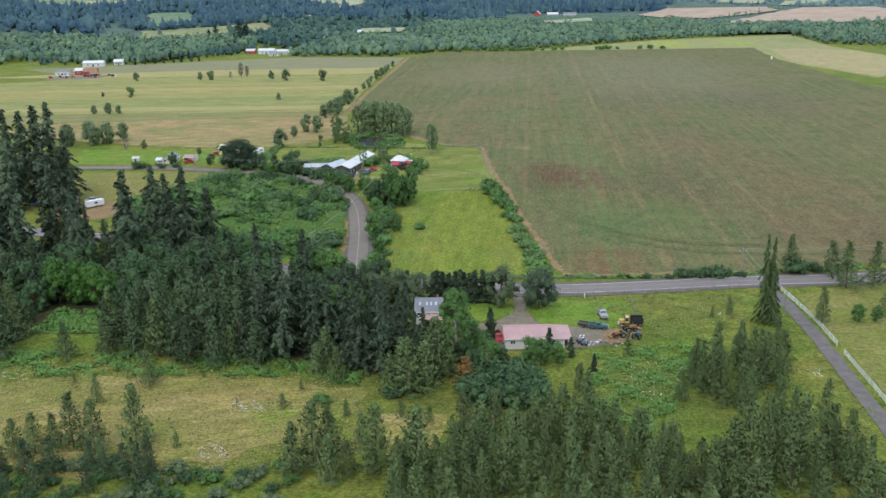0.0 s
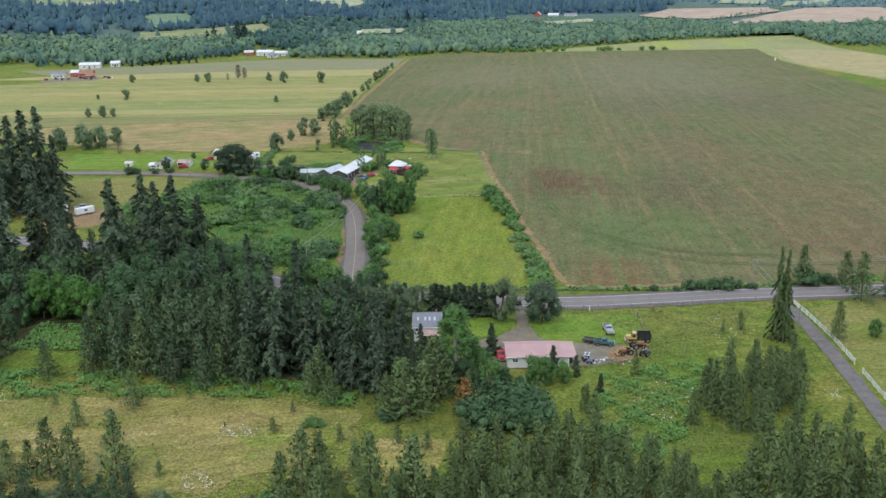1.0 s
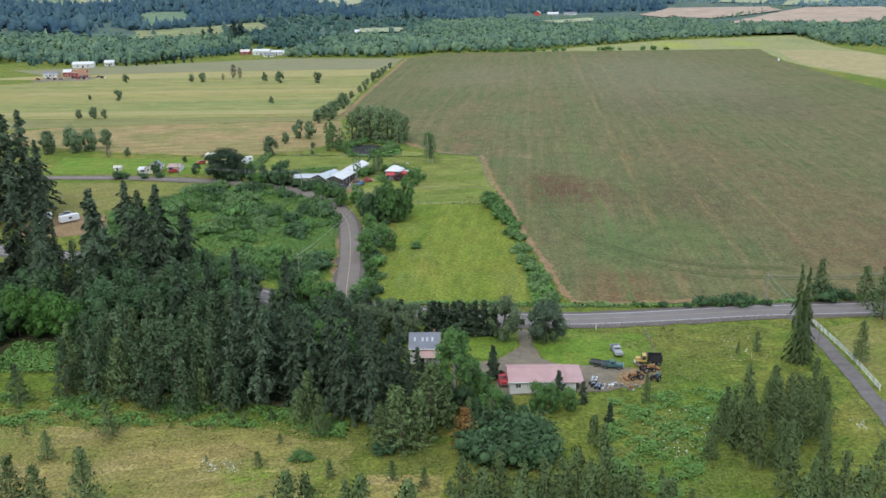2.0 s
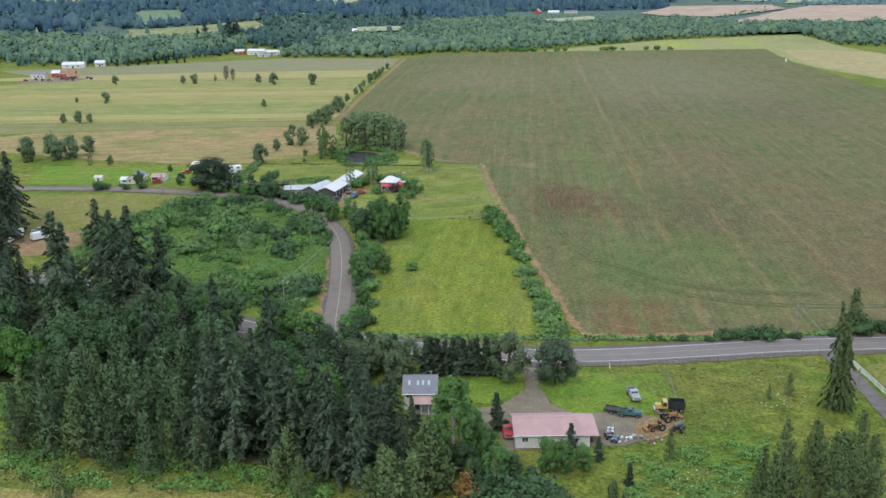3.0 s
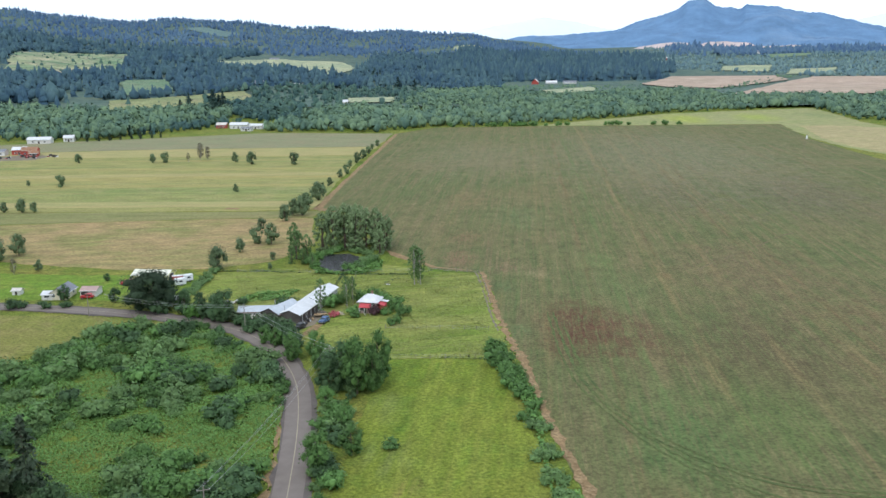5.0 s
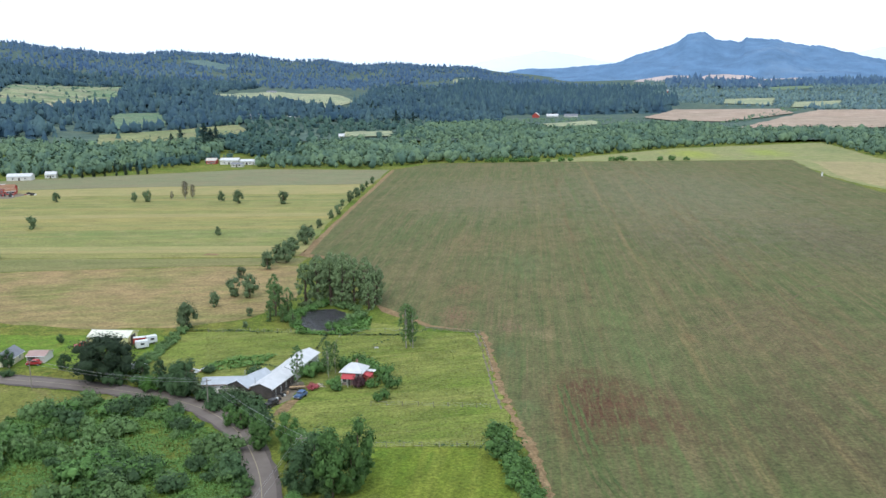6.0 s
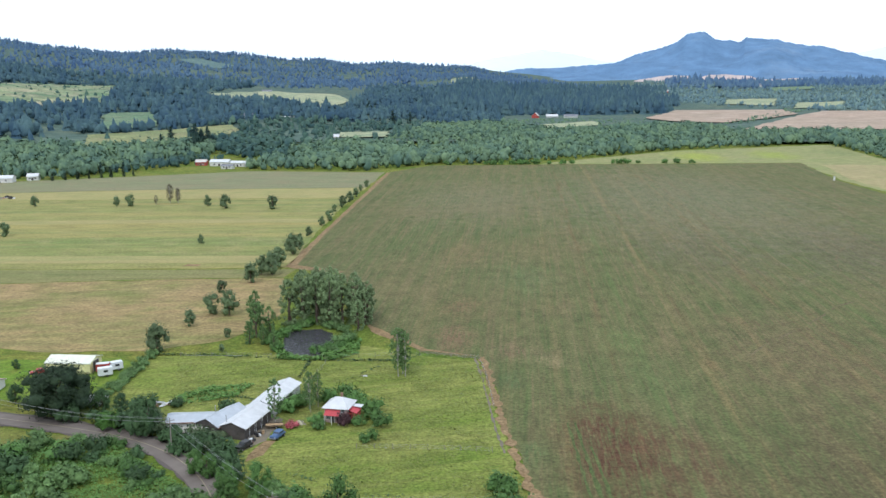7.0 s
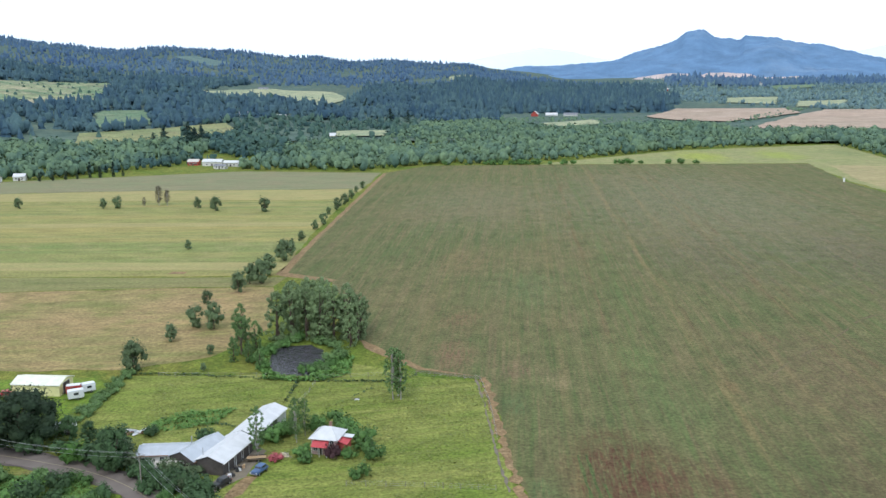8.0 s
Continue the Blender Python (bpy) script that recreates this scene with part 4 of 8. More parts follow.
def conifer(seed, height, reach, step, whorl, droop, bare, leaf, ragged=0.25, lift=0.0, thin=0.22, jitter=0.45, full=0.8, rows=(0.0, 1.0, -1.0)):
    """Trunk and whorled branches that carry sprays of needles. Returns trunk and crown mesh arrays."""
    rng = np.random.default_rng(seed)
    lean = rng.normal(0, 0.015, 2)
    top = np.array([lean[0] * height, lean[1] * height, height])
    wood = [tube([(0, 0, -0.3), tuple(top * 0.5), tuple(top * 0.985)], [0.014 * height, 0.009 * height, 0.02], 7)]
    cen, way = [], []
    z = bare * height
    while z < height * 0.985:
        u = z / height
        shape = (1 - u) ** full * min(1.0, 0.6 + 2.2 * (u - bare))
        gap = 0.75 + 0.25 * math.sin(z * 2.7 + seed)
        for k in range(whorl):
            a = rng.uniform(0, 2 * math.pi)
            L = max(0.3, reach * shape * gap * rng.uniform(1 - ragged * 1.6, 1 + ragged * 0.8))
            d = np.array([math.cos(a), math.sin(a), 0])
            zz = z + rng.uniform(-0.5, 0.5) * step
            origin = top * (zz / height)
            if L > 1.2 and k < 1:
                wood.append(tube([origin, origin + d * L * 0.8 + (0, 0, lift * L - droop * L * 0.6)], [0.04 + 0.01 * L, 0.02], 4))
            m = max(3, int(L / (leaf * 0.42)))
            s = np.sqrt((np.arange(m) + rng.uniform(0.1, 0.95, m)) / m)
            side = np.array([-d[1], d[0], 0])
            for w in rows:
                spread = w * leaf * 0.7 * (1.2 - s) * rng.uniform(0.4, 1.5, m)
                c = origin + np.outer(s * L, d) + np.outer(spread, side)
                c[:, 2] += lift * L * s - droop * L * s ** 1.6 + rng.normal(0, 0.16 * leaf, m)
                cen.append(c)
                way.append(np.tile(d + side * w * 0.9 + (0, 0, lift * 1.4 - droop * 0.9), (m, 1)))
        z += step
    cen, way = np.vstack(cen), np.vstack(way)
    nor = np.c_[cen[:, :2] - np.outer(cen[:, 2] / height, top[:2]), np.zeros(len(cen))]
    nor /= np.linalg.norm(nor, axis=1, keepdims=True) + 0.3
    nor = nor + (0, 0, 0.55) + rng.normal(0, 0.3, nor.shape)
    return joined(wood), (*sprays(rng, cen, way, leaf, thin, jitter), np.repeat(nor, 3, 0))


def pine_crown(seed, height, reach, levels, whorl, leaf, needles, full=0.55):
    """An open pine: rising boughs that end in soft tufts of long needles. Returns trunk and crown mesh arrays."""
    rng = np.random.default_rng(seed)
    bend = rng.normal(0, 0.02, 2) * height
    top = np.array([bend[0], bend[1], height])
    wood = [tube([(0, 0, -0.3), (bend[0] * 0.7, bend[1] * 0.7, height * 0.5), tuple(top * 0.97)], [0.015 * height, 0.01 * height, 0.02], 7)]
    cen, way = [], []
    for i in range(levels):
        u = 0.06 + 0.93 * (i + rng.uniform(-0.3, 0.3)) / levels
        u = min(0.985, max(0.05, u))
        shape = (1 - u) ** full * min(1.0, 0.8 + 1.6 * u) * (0.86 + 0.2 * math.sin(i * 1.9 + seed))
        turn = rng.uniform(0, 6.28)
        for k in range(whorl):
            a = turn + 2 * math.pi * k / whorl + rng.normal(0, 0.35)
            L = max(0.35, reach * shape * rng.uniform(0.62, 1.12))
            rise = 0.12 + 0.75 * u + rng.normal(0, 0.12)
            d = np.array([math.cos(a), math.sin(a), 0.0])
            origin = np.array([bend[0] * u, bend[1] * u, height * u * 0.97])
            if k < 1:
                wood.append(tube([origin, origin + d * L * 0.8 + (0, 0, rise * L * 0.6)], [0.03 + 0.012 * L, 0.015], 4))
            m = max(2, int(round(L / (leaf * 1.35))))
            f = np.sqrt((np.arange(m) + rng.uniform(0.35, 1.0, m)) / m)
            c = origin + np.outer(f * L, d)
            c[:, 2] += rise * L * f ** 1.5 + rng.normal(0, 0.12 * leaf, m)
            c[:, :2] += rng.normal(0, 0.32 * leaf, (m, 2))
            cen.append(np.repeat(c, needles, 0))
            way.append(np.tile(d * 0.6 + (0, 0, 0.55 + 0.3 * u), (m * needles, 1)))
    cen, way = np.vstack(cen), np.vstack(way)
    cen = cen + rng.normal(0, 0.42 * leaf, cen.shape)
    axis = np.outer(cen[:, 2] / height, top[:2])
    nor = np.c_[cen[:, :2] - axis, np.zeros(len(cen))]
    nor /= np.linalg.norm(nor, axis=1, keepdims=True) + 0.5
    nor = nor + (0, 0, 0.85) + rng.normal(0, 0.2, nor.shape)
    return joined(wood), (*sprays(rng, cen, way, leaf, 0.18, 0.7), np.repeat(nor, 3, 0))


def broadleaf(seed, height, reach, lobes, per, leaf, low=0.3, narrow=1.0, spread=1.0, stem=0.022, solid=True):
    rng = np.random.default_rng(seed)
    wood = [tube([(0, 0, -0.3), (rng.normal(0, 0.15), rng.normal(0, 0.15), height * 0.35), (rng.normal(0, 0.3), rng.normal(0, 0.3), height * 0.8)], [stem * height, stem * 0.7 * height, 0.04], 7)]
    cen, out, cores, core_nor = [], [], [], []
    mid, half = height * (low + 1) / 2, height * (1 - low) / 2
    for i in range(lobes):
        a, e = rng.uniform(0, 2 * math.pi), rng.uniform(-0.9, 1.0)
        rr = math.sqrt(max(0.0, 1 - e * e)) * rng.uniform(0.35, 0.85) * spread
        c = np.array([math.cos(a) * rr * reach, math.sin(a) * rr * reach, mid + e * half * 0.72])
        R = reach * rng.uniform(0.3, 0.52) * narrow
        if i < 7:
            wood.append(tube([(0, 0, height * rng.uniform(0.2, 0.5)), tuple(c * (0.55, 0.55, 0.9)), tuple(c)], [0.011 * height, 0.007 * height, 0.03], 5))
        n = rng.normal(0, 1, (per, 3))
        n /= np.linalg.norm(n, axis=1, keepdims=True)
        n[:, 2] = np.where(n[:, 2] < -0.35, -n[:, 2], n[:, 2])
        p = c + n * (R * rng.uniform(0.6, 1.2, per) * (1 + 0.2 * np.sin(n[:, 0] * 5 + i) * np.sin(n[:, 1] * 5)))[:, None] * (1, 1, min(1.25, half / reach * 1.1))
        lump = BALL[0] * (R * 0.58 * np.array((1, 1, min(1.25, half / reach * 1.1))) * (1 + rng.uniform(-0.22, 0.16, (len(BALL[0]), 1)))) + c
        cores.append((lump, BALL[1]))
        core_nor.append(BALL[0] + (0, 0, 0.35) + 0.5 * (lump - (0, 0, mid)) / (reach, reach, half))
        keep = p[:, 2] > 0.1
        cen.append(p[keep])
        out.append(n[keep] + (0, 0, 0.35))
    cen, out = np.vstack(cen), np.vstack(out)
    nor = out + 0.5 * (cen - (0, 0, mid)) / (reach, reach, half) + rng.normal(0, 0.42, out.shape)
    v, f = joined([leaves(rng, cen, out, leaf, 0.36)] + (cores if solid else []))
    return joined(wood), (v, f, np.vstack([np.repeat(nor, 3, 0)] + (core_nor if solid else [])))


def shrub_mesh(seed, height, reach, lobes, per, leaf):
    rng = np.random.default_rng(seed)
    cen, out, cores, core_nor = [], [], [], []
    for i in range(lobes):
        a, r = rng.uniform(0, 2 * math.pi), reach * math.sqrt(rng.uniform(0, 0.6))
        R = reach * rng.uniform(0.35, 0.6)
        c = np.array([math.cos(a) * r, math.sin(a) * r, height * rng.uniform(0.2, 0.62)])
        n = rng.normal(0, 1, (per, 3))
        n[:, 2] = abs(n[:, 2]) * 1.1 - 0.25
        n /= np.linalg.norm(n, axis=1, keepdims=True)
        p = c + n * (rng.uniform(0.6, 1.2, per))[:, None] * (R, R, height * 0.42)
        p[:, 2] = np.maximum(p[:, 2], 0.05)
        cores.append((BALL[0] * np.array((R, R, height * 0.42)) * (0.58 * (1 + rng.uniform(-0.25, 0.15, (len(BALL[0]), 1)))) + c, BALL[1]))
        core_nor.append(BALL[0] + (0, 0, 0.4))
        cen.append(p)
        out.append(n + (0, 0, 0.4))
    cen, out = np.vstack(cen), np.vstack(out)
    v, f = joined([leaves(rng, cen, out, leaf, 0.36)] + cores)
    return v, f, np.vstack([np.repeat(out + rng.normal(0, 0.42, out.shape), 3, 0)] + core_nor)


def tree_kind(name, makers, bark, leaves, label, category, crown_name="crown"):
    """A first tree of each variant, kept as the pattern for the rest; returns a planter."""
    stock = [(quick_mesh("trunk", *w, bark), quick_mesh(crown_name, c[0], c[1], leaves, True, c[2]), h) for w, c, h in makers]
    firsts = {}

    def plant(x, y, h, wide=1.0, pick=None, turn=None, group="", say="", tint=None):
        rng = random.Random(int(x * 131 + y * 977))
        k = rng.randrange(len(stock)) if pick is None else pick % len(stock)
        w, c, h0 = stock[k]
        s = h / h0
        m = pose(x, y, float(hill_height(x, y)), 0, 0, rng.uniform(0, 360) if turn is None else turn) @ Matrix.Diagonal((s * wide, s * wide, s, 1))
        key = (k, id(tint))
        if key not in firsts:
            ob = new(name)
            part("trunk", w, None, ob)
            crown = c
            if tint is not None:
                crown = c.copy()
                crown.materials.clear()
                crown.materials.append(tint)
            part(crown_name, crown, None, ob)
            ob.matrix_basis = m
            firsts[key] = ob
        else:
            src = firsts[key]
            ob = copy_thing(src, Matrix())
            ob.matrix_basis = m
        return tagged(ob, say or label, category, group or name + "s")
    return plant


LEAF_MID = foliage("willow_leaves", (0.158, 0.228, 0.105), (0.195, 0.27, 0.125), spread=0.15, mottle=0.45)
LEAF_BARE = foliage("sparse_brownish_leaves", (0.11, 0.1, 0.07), (0.19, 0.17, 0.11), spread=0.1)
FIR_SET = [(*conifer(10 + i, 24.0, r, 0.68, 6, dr, 0.03, 0.95, 0.5, 0.0, 0.22, 0.5, 0.85), 24.0) for i, (r, dr) in enumerate(((7.6, 0.46), (8.2, 0.52), (7.0, 0.42), (7.8, 0.56)))]
TALL_SET = [(*conifer(30 + i, 38.0, r, 0.95, 7, 0.5, 0.06, 1.35, 0.62, 0.0, 0.24, 0.5, 0.8), 38.0) for i, r in enumerate((12.2, 11.2, 13.0))]
PINE_SET = [(*pine_crown(50 + i, 14.0, r, 27, 5, 0.64, 6, fu), 14.0) for i, (r, fu) in enumerate(((5.0, 0.92), (5.5, 0.86), (4.6, 1.0), (5.7, 0.84), (4.9, 0.95)))]
SMALL_SET = [(*pine_crown(70 + i, 6.0, r, 15, 5, 0.48, 5, 0.85), 6.0) for i, r in enumerate((2.1, 2.4, 1.9))]
CONE_SET = [(*conifer(80 + i, 8.0, r, 0.36, 9, 0.05, 0.01, 0.55, 0.22, 0.3, 0.26, 0.55, 0.72), 8.0) for i, r in enumerate((2.2, 2.4, 2.0))]
ROUND_SET = [(*broadleaf(85, 14.0, 6.6, 60, 120, 0.42, -0.08, 0.66), 14.0)]
FAR_BROAD_SET = [(*broadleaf(110 + i, 12.0, r, 24, 36, 0.58, -0.12, 1.0), 12.0) for i, r in enumerate((4.6, 4.2, 5.0))]
BROAD_SET = [(*broadleaf(100 + i, 12.0, r, 34, 84, 0.4, lo, 0.72), 12.0) for i, (r, lo) in enumerate(((4.6, -0.08), (5.2, -0.12), (4.2, -0.04), (5.0, -0.1)))]
COTTON_SET = [(*broadleaf(120 + i, 22.0, 4.9, 80, 100, 0.4, -0.15, 0.55, 1.1), 22.0) for i in range(2)]
OAK_SET = [(*broadleaf(130, 16.0, 11.5, 60, 150, 0.5, -0.05, 0.75, 1.05), 16.0)]
POPLAR_SET = [(*broadleaf(140 + i, 16.0, 2.4, 100, 26, 0.3, -0.06, 0.4, 1.15, 0.01, False), 16.0) for i in range(3)]
WILLOW_SET = [(*broadleaf(150 + i, 22.0, 4.6, 90, 60, 0.4, -0.3, 0.42, 1.2), 22.0) for i in range(3)]

fir = tree_kind("fir_tree", FIR_SET, BARK, FIR, "dark green drooping fir tree", "tree")
tall_fir = tree_kind("tall_fir_tree", TALL_SET, BARK, FIR_TALL, "tall dark fir tree with a bare lower trunk", "tree")
pine = tree_kind("pine_tree", PINE_SET, BARK, PINE, "grey-green pine tree with open branches", "tree")
young_pine = tree_kind("young_pine_tree", SMALL_SET, BARK, PINE, "small young pine in the grass", "tree")
cone_tree = tree_kind("conical_conifer", CONE_SET, BARK, FIR, "dense dark conical conifer", "tree")
round_conifer = tree_kind("broad_conifer", ROUND_SET, BARK, FIR, "broad rounded dark conifer by a driveway", "tree")
broad = tree_kind("broadleaf_tree", BROAD_SET, BARK, LEAF, "green broadleaf tree with an uneven crown", "tree")
far_broad = tree_kind("broadleaf_tree", FAR_BROAD_SET, BARK, LEAF, "green broadleaf tree with an uneven crown", "tree")
cottonwood = tree_kind("cottonwood_tree", COTTON_SET, PALE_BARK, LEAF_GREY, "tall pale green cottonwood tree beside a house", "tree")
oak = tree_kind("oak_tree", OAK_SET, BARK, LEAF_DARK, "huge dark spreading tree with a domed crown", "tree")
poplar = tree_kind("poplar_tree", POPLAR_SET, PALE_BARK, LEAF_GREY, "slender thin-leaved poplar with a pale trunk", "tree")
willow = tree_kind("willow_tree", WILLOW_SET, BARK, LEAF_GREY, "tall soft green willow beside a pond", "tree")

SHRUBS = [shrub_mesh(200 + i, 3.0, 2.2, 10, 40, 0.33) for i in range(5)]
shrub_stock = {}


def shrub(x, y, h, leaves=LEAF, wide=1.0, label="dense green shrub with small leaves", group="shrubs", name="shrub"):
    rng = random.Random(int(x * 313 + y * 71))
    k = rng.randrange(len(SHRUBS))
    key = (k, leaves.name)
    if key not in shrub_stock:
        shrub_stock[key] = quick_mesh("shrub", SHRUBS[k][0], SHRUBS[k][1], leaves, True, SHRUBS[k][2])
    ob = new(name, shrub_stock[key])
    s = h / 3.0
    ob.matrix_basis = pose(x, y, 0, 0, 0, rng.uniform(0, 360)) @ Matrix.Diagonal((s * wide, s * wide, s, 1))
    return tagged(ob, label, "shrub", group)


def shrub_mass(name, rows, leaves_mat, label):
    """Many shrubs too close to tell apart, as one growth."""
    pieces, normals = [], []
    for x, y, h, wide in rows:
        rng = random.Random(int(x * 313 + y * 71))
        v, f, nor = SHRUBS[rng.randrange(len(SHRUBS))]
        s, turn = h / 3.0, rng.uniform(0, 6.28)
        pieces.append((turned(v * (s * wide, s * wide, s), turn) + (x, y, 0), f))
        normals.append(turned(nor, turn))
    return tagged(new(name, quick_mesh(name, *joined(pieces), leaves_mat, True, np.vstack(normals))), label, "undergrowth", kind="stuff")


def plant_all(rows, planter, **more):
    for x, y, h in rows:
        planter(x, y, h, **more)


plant_all([(-59.6, 143.3, 12.9), (-71.2, 144.1, 11), (-66.8, 142.5, 10.3), (-74.5, 144, 6.9), (-77, 141.8, 8.1), (-80.2, 140.9, 7.4), (-74.5, 161.6, 5.85), (-67.3, 170.2, 7.6),
           (-27.9, 138.5, 12.4), (-25.3, 140.4, 10.8), (-21.7, 135.9, 6.6), (-17.3, 137.8, 12.4), (-20.8, 146.2, 6.8), (-10.3, 134.2, 13.9), (-29.5, 171.5, 8.2), (-34.2, 175.4, 7.3),
           (-18.4, 169, 8), (-53.8, 182.3, 8.5), (-17.5, 136.1, 5.93), (-32.9, 178.3, 9.6), (-30.8, 135.7, 10.1), (-24.3, 133.3, 9.3)], pine)
plant_all([(-15, 156.5, 3.78), (-37.8, 160, 3.1), (-36, 168.2, 2.15), (-25.3, 157.2, 3.35), (-53.1, 144.5, 3.18), (-58.6, 136.7, 1.89), (-55.4, 137.8, 2.49), (-76.3, 176.1, 1.89),
           (-82.7, 170.3, 2.32), (-44.3, 175.8, 2.67), (-39.5, 176.9, 2.32), (-57.2, 173.5, 1.72), (-47.3, 162.1, 1.2), (-9.8, 154.9, 3.44), (-5.68, 152.6, 2.67), (19.9, 167, 5.42), (18.5, 169.6, 5.85), (28.1, 158, 2.32), (31.5, 151, 2.75)], young_pine)
plant_all([(76.7, 205.8, 9.6), (56.9, 210.9, 5.0), (52.7, 209.3, 3.01), (41.9, 169.8, 10.7), (47, 177.9, 8.6), (51.7, 183.6, 6.4), (50.9, 167.6, 11.7), (40.8, 172.4, 8.5), (55, 172.7, 10.8),
           (57.5, 170.2, 8.3), (47.6, 162.8, 9.2), (44.5, 162.6, 11.4), (56.1, 180.8, 8.7), (30, 186.4, 5.85), (42.1, 134.9, 14.7), (39, 134.8, 11.9), (48, 142, 12.1), (51.4, 138.6, 14.4),
           (56.5, 140.5, 12), (58, 137, 12.3), (48.1, 133.5, 13.2), (43.3, 131.7, 12.1), (59.2, 132.2, 10.6), (51.9, 131.9, 11.2), (92.7, 210.3, 8.2), (37.2, 164.8, 7), (52.4, 157.7, 6.5)], pine, wide=0.82)
plant_all([(63.1, 205.4, 21.7), (64.9, 206.8, 20.6)], tall_fir, wide=0.46, tint=PINE)
plant_all([(64.3, 203.9, 17)], tall_fir, wide=0.52, tint=PINE)
plant_all([(90.6, 241, 10.1), (90.7, 230.4, 12.8), (97.7, 231.3, 12.6), (80.6, 243.4, 10.8), (104.1, 234.7, 11.6)], pine)
plant_all([(85, 206.6, 4.73), (89, 206.6, 4.3), (94.3, 203, 3.87)], broad)
plant_all([(13.5, 187.2, 5.85), (1.12, 195.6, 7.4), (22, 177.1, 4.3), (18.1, 185.2, 4.64)], cone_tree)
plant_all([(-6.1, 184.0, 17.8), (-64, 236.5, 12.4), (-69.1, 230.7, 12.4), (-58.7, 233.1, 10.1)], cottonwood, tint=LEAF)
plant_all([(-9.9, 174.4, 13.5), (-14.3, 166.5, 12.4), (-11.6, 168.7, 10.8), (-16.6, 173.3, 9.3)], pine, wide=1.25)
plant_all([(9.5, 182, 6.3), (11.6, 181.6, 5.85), (1.38, 177.3, 7.5), (15.1, 182.1, 5.07), (-1.12, 184.7, 7), (-2.92, 192.8, 6.2), (-5.42, 198.6, 5.42)], broad)
plant_all([(-43.2, 186, 26.2), (-30.3, 188.6, 20.2), (-21.1, 176.2, 18), (-17.6, 193.1, 14.9), (-25.8, 179.4, 19), (-21, 188.4, 15.6), (-46.4, 196.5, 19), (-48.6, 190, 18), (-17.9, 178.4, 15.5), (-27.4, 184.2, 17),
           (-52.9, 204.4, 15.5), (-44.6, 202.5, 17), (-22.4, 198.2, 13.5), (-26.2, 203.6, 12.5), (-39.6, 206, 12), (-33, 202.5, 12.5), (-13.2, 186.5, 11), (-24.2, 191.6, 16), (-36.5, 184.5, 17), (-40, 190.5, 18), (-33.5, 186.5, 18), (-38, 198, 15), (-30, 200, 12.5), (-14.5, 180.5, 12.5), (-48, 184, 17), (-36, 212, 11), (-30, 208.5, 10.5), (-42.5, 209, 12.5), (-18.6, 186.4, 14)], fir)
plant_all([(12.7, 215.3, 10.2)], round_conifer, pick=0)
plant_all([(3.5, 216.6, 10.7)], broad, wide=0.95, tint=LEAF_DUSK, say="grey-green round-crowned tree beside a driveway")
plant_all([(-22.1, 220.5, 8.6), (-16.8, 218.8, 8.3), (-25.5, 217.8, 8.0), (-19.6, 215.4, 7.4), (-28.8, 220.6, 7.6)], broad, wide=1.1, tint=LEAF_DUSK, say="dusty olive broadleaf tree behind a house")
plant_all([(-13.2 + 1.3 * i + 0.3 * math.sin(i * 5.1), 219.6 + 0.5 * math.sin(i * 2.1), 7.9 + 0.5 * math.sin(i * 1.7) + 0.3 * math.sin(i * 4.3)) for i in range(12)], cone_tree, wide=1.15, say="dark conifer in a dense clipped-looking hedge row")
plant_all([(-31.6, 227.6, 8), (-34.6, 226.6, 7.2), (-28.4, 225, 8.4), (-20.4, 226, 6.2), (-35.9, 218.4, 8.6), (-31, 216, 9), (-26.6, 211.6, 8.4), (-38.6, 224, 7.6)], cone_tree, wide=1.35)
plant_all([(-94.3, 232.4, 31.7), (-99.8, 265.9, 26.3), (-93.5, 261.4, 24.8), (-83.6, 246.6, 29.4), (-79, 252.4, 22.4), (-106.1, 258.9, 22.4), (-122.7, 263.2, 23.2), (-126.5, 256.4, 27.9), (-129.4, 240.4, 32.5), (-138.8, 247.1, 29.4), (-116.2, 247.4, 21.7), (-112.1, 240.6, 20.1),
           (-133.2, 233.6, 31), (-146.7, 257.1, 29.4), (-164.3, 337.3, 36), (-160.9, 321.5, 36.8), (-154, 326.3, 27.2), (-171.8, 330.2, 33.6), (-167.7, 313.3, 30.4), (-180.3, 335.6, 33.6), (-150.8, 314.9, 22.4)], tall_fir)
plant_all([(-89.8, 182.3, 8.9), (-108, 190, 13.5), (-75.9, 185, 14.7), (-70.7, 187.3, 16.3), (-65.2, 187.3, 16.3), (-60.6, 187.3, 17), (-57.4, 193, 17), (-54.2, 192.4, 18.6),
           (-52.6, 185.8, 15.5), (-51.3, 194.2, 14.1), (-62.4, 180.3, 11.6), (-56.3, 179.1, 11.6), (-73.4, 195.3, 16.3), (-67.2, 199.9, 15.5), 
           (-61.6, 202.1, 15.5), (-106.6, 183.9, 11.6), (-113, 190.7, 13.2), (-71.3, 210.1, 14.7), (-58.5, 210.2, 13.2), (-104.5, 182, 15), (-79.5, 190.5, 14), (-82, 197, 14), (-66, 183, 13), (-47.5, 180, 11)], pine, wide=0.9, tint=PINE_DARK, say="dark blue-green pine at a wood's edge")
plant_all([(-102.3, 217.5, 12.3), (-96.8, 215.5, 11.6), (-107.5, 217.2, 12.4), (-92.8, 217.2, 9.3)], broad, tint=LEAF_BRIGHT, say="bright green round-crowned maple")
plant_all([(-29.6, 195.6, 12.4), (-33.4, 194.4, 13.4)], broad, wide=0.95, tint=LEAF_BRIGHT, say="bright green maple among dark firs")
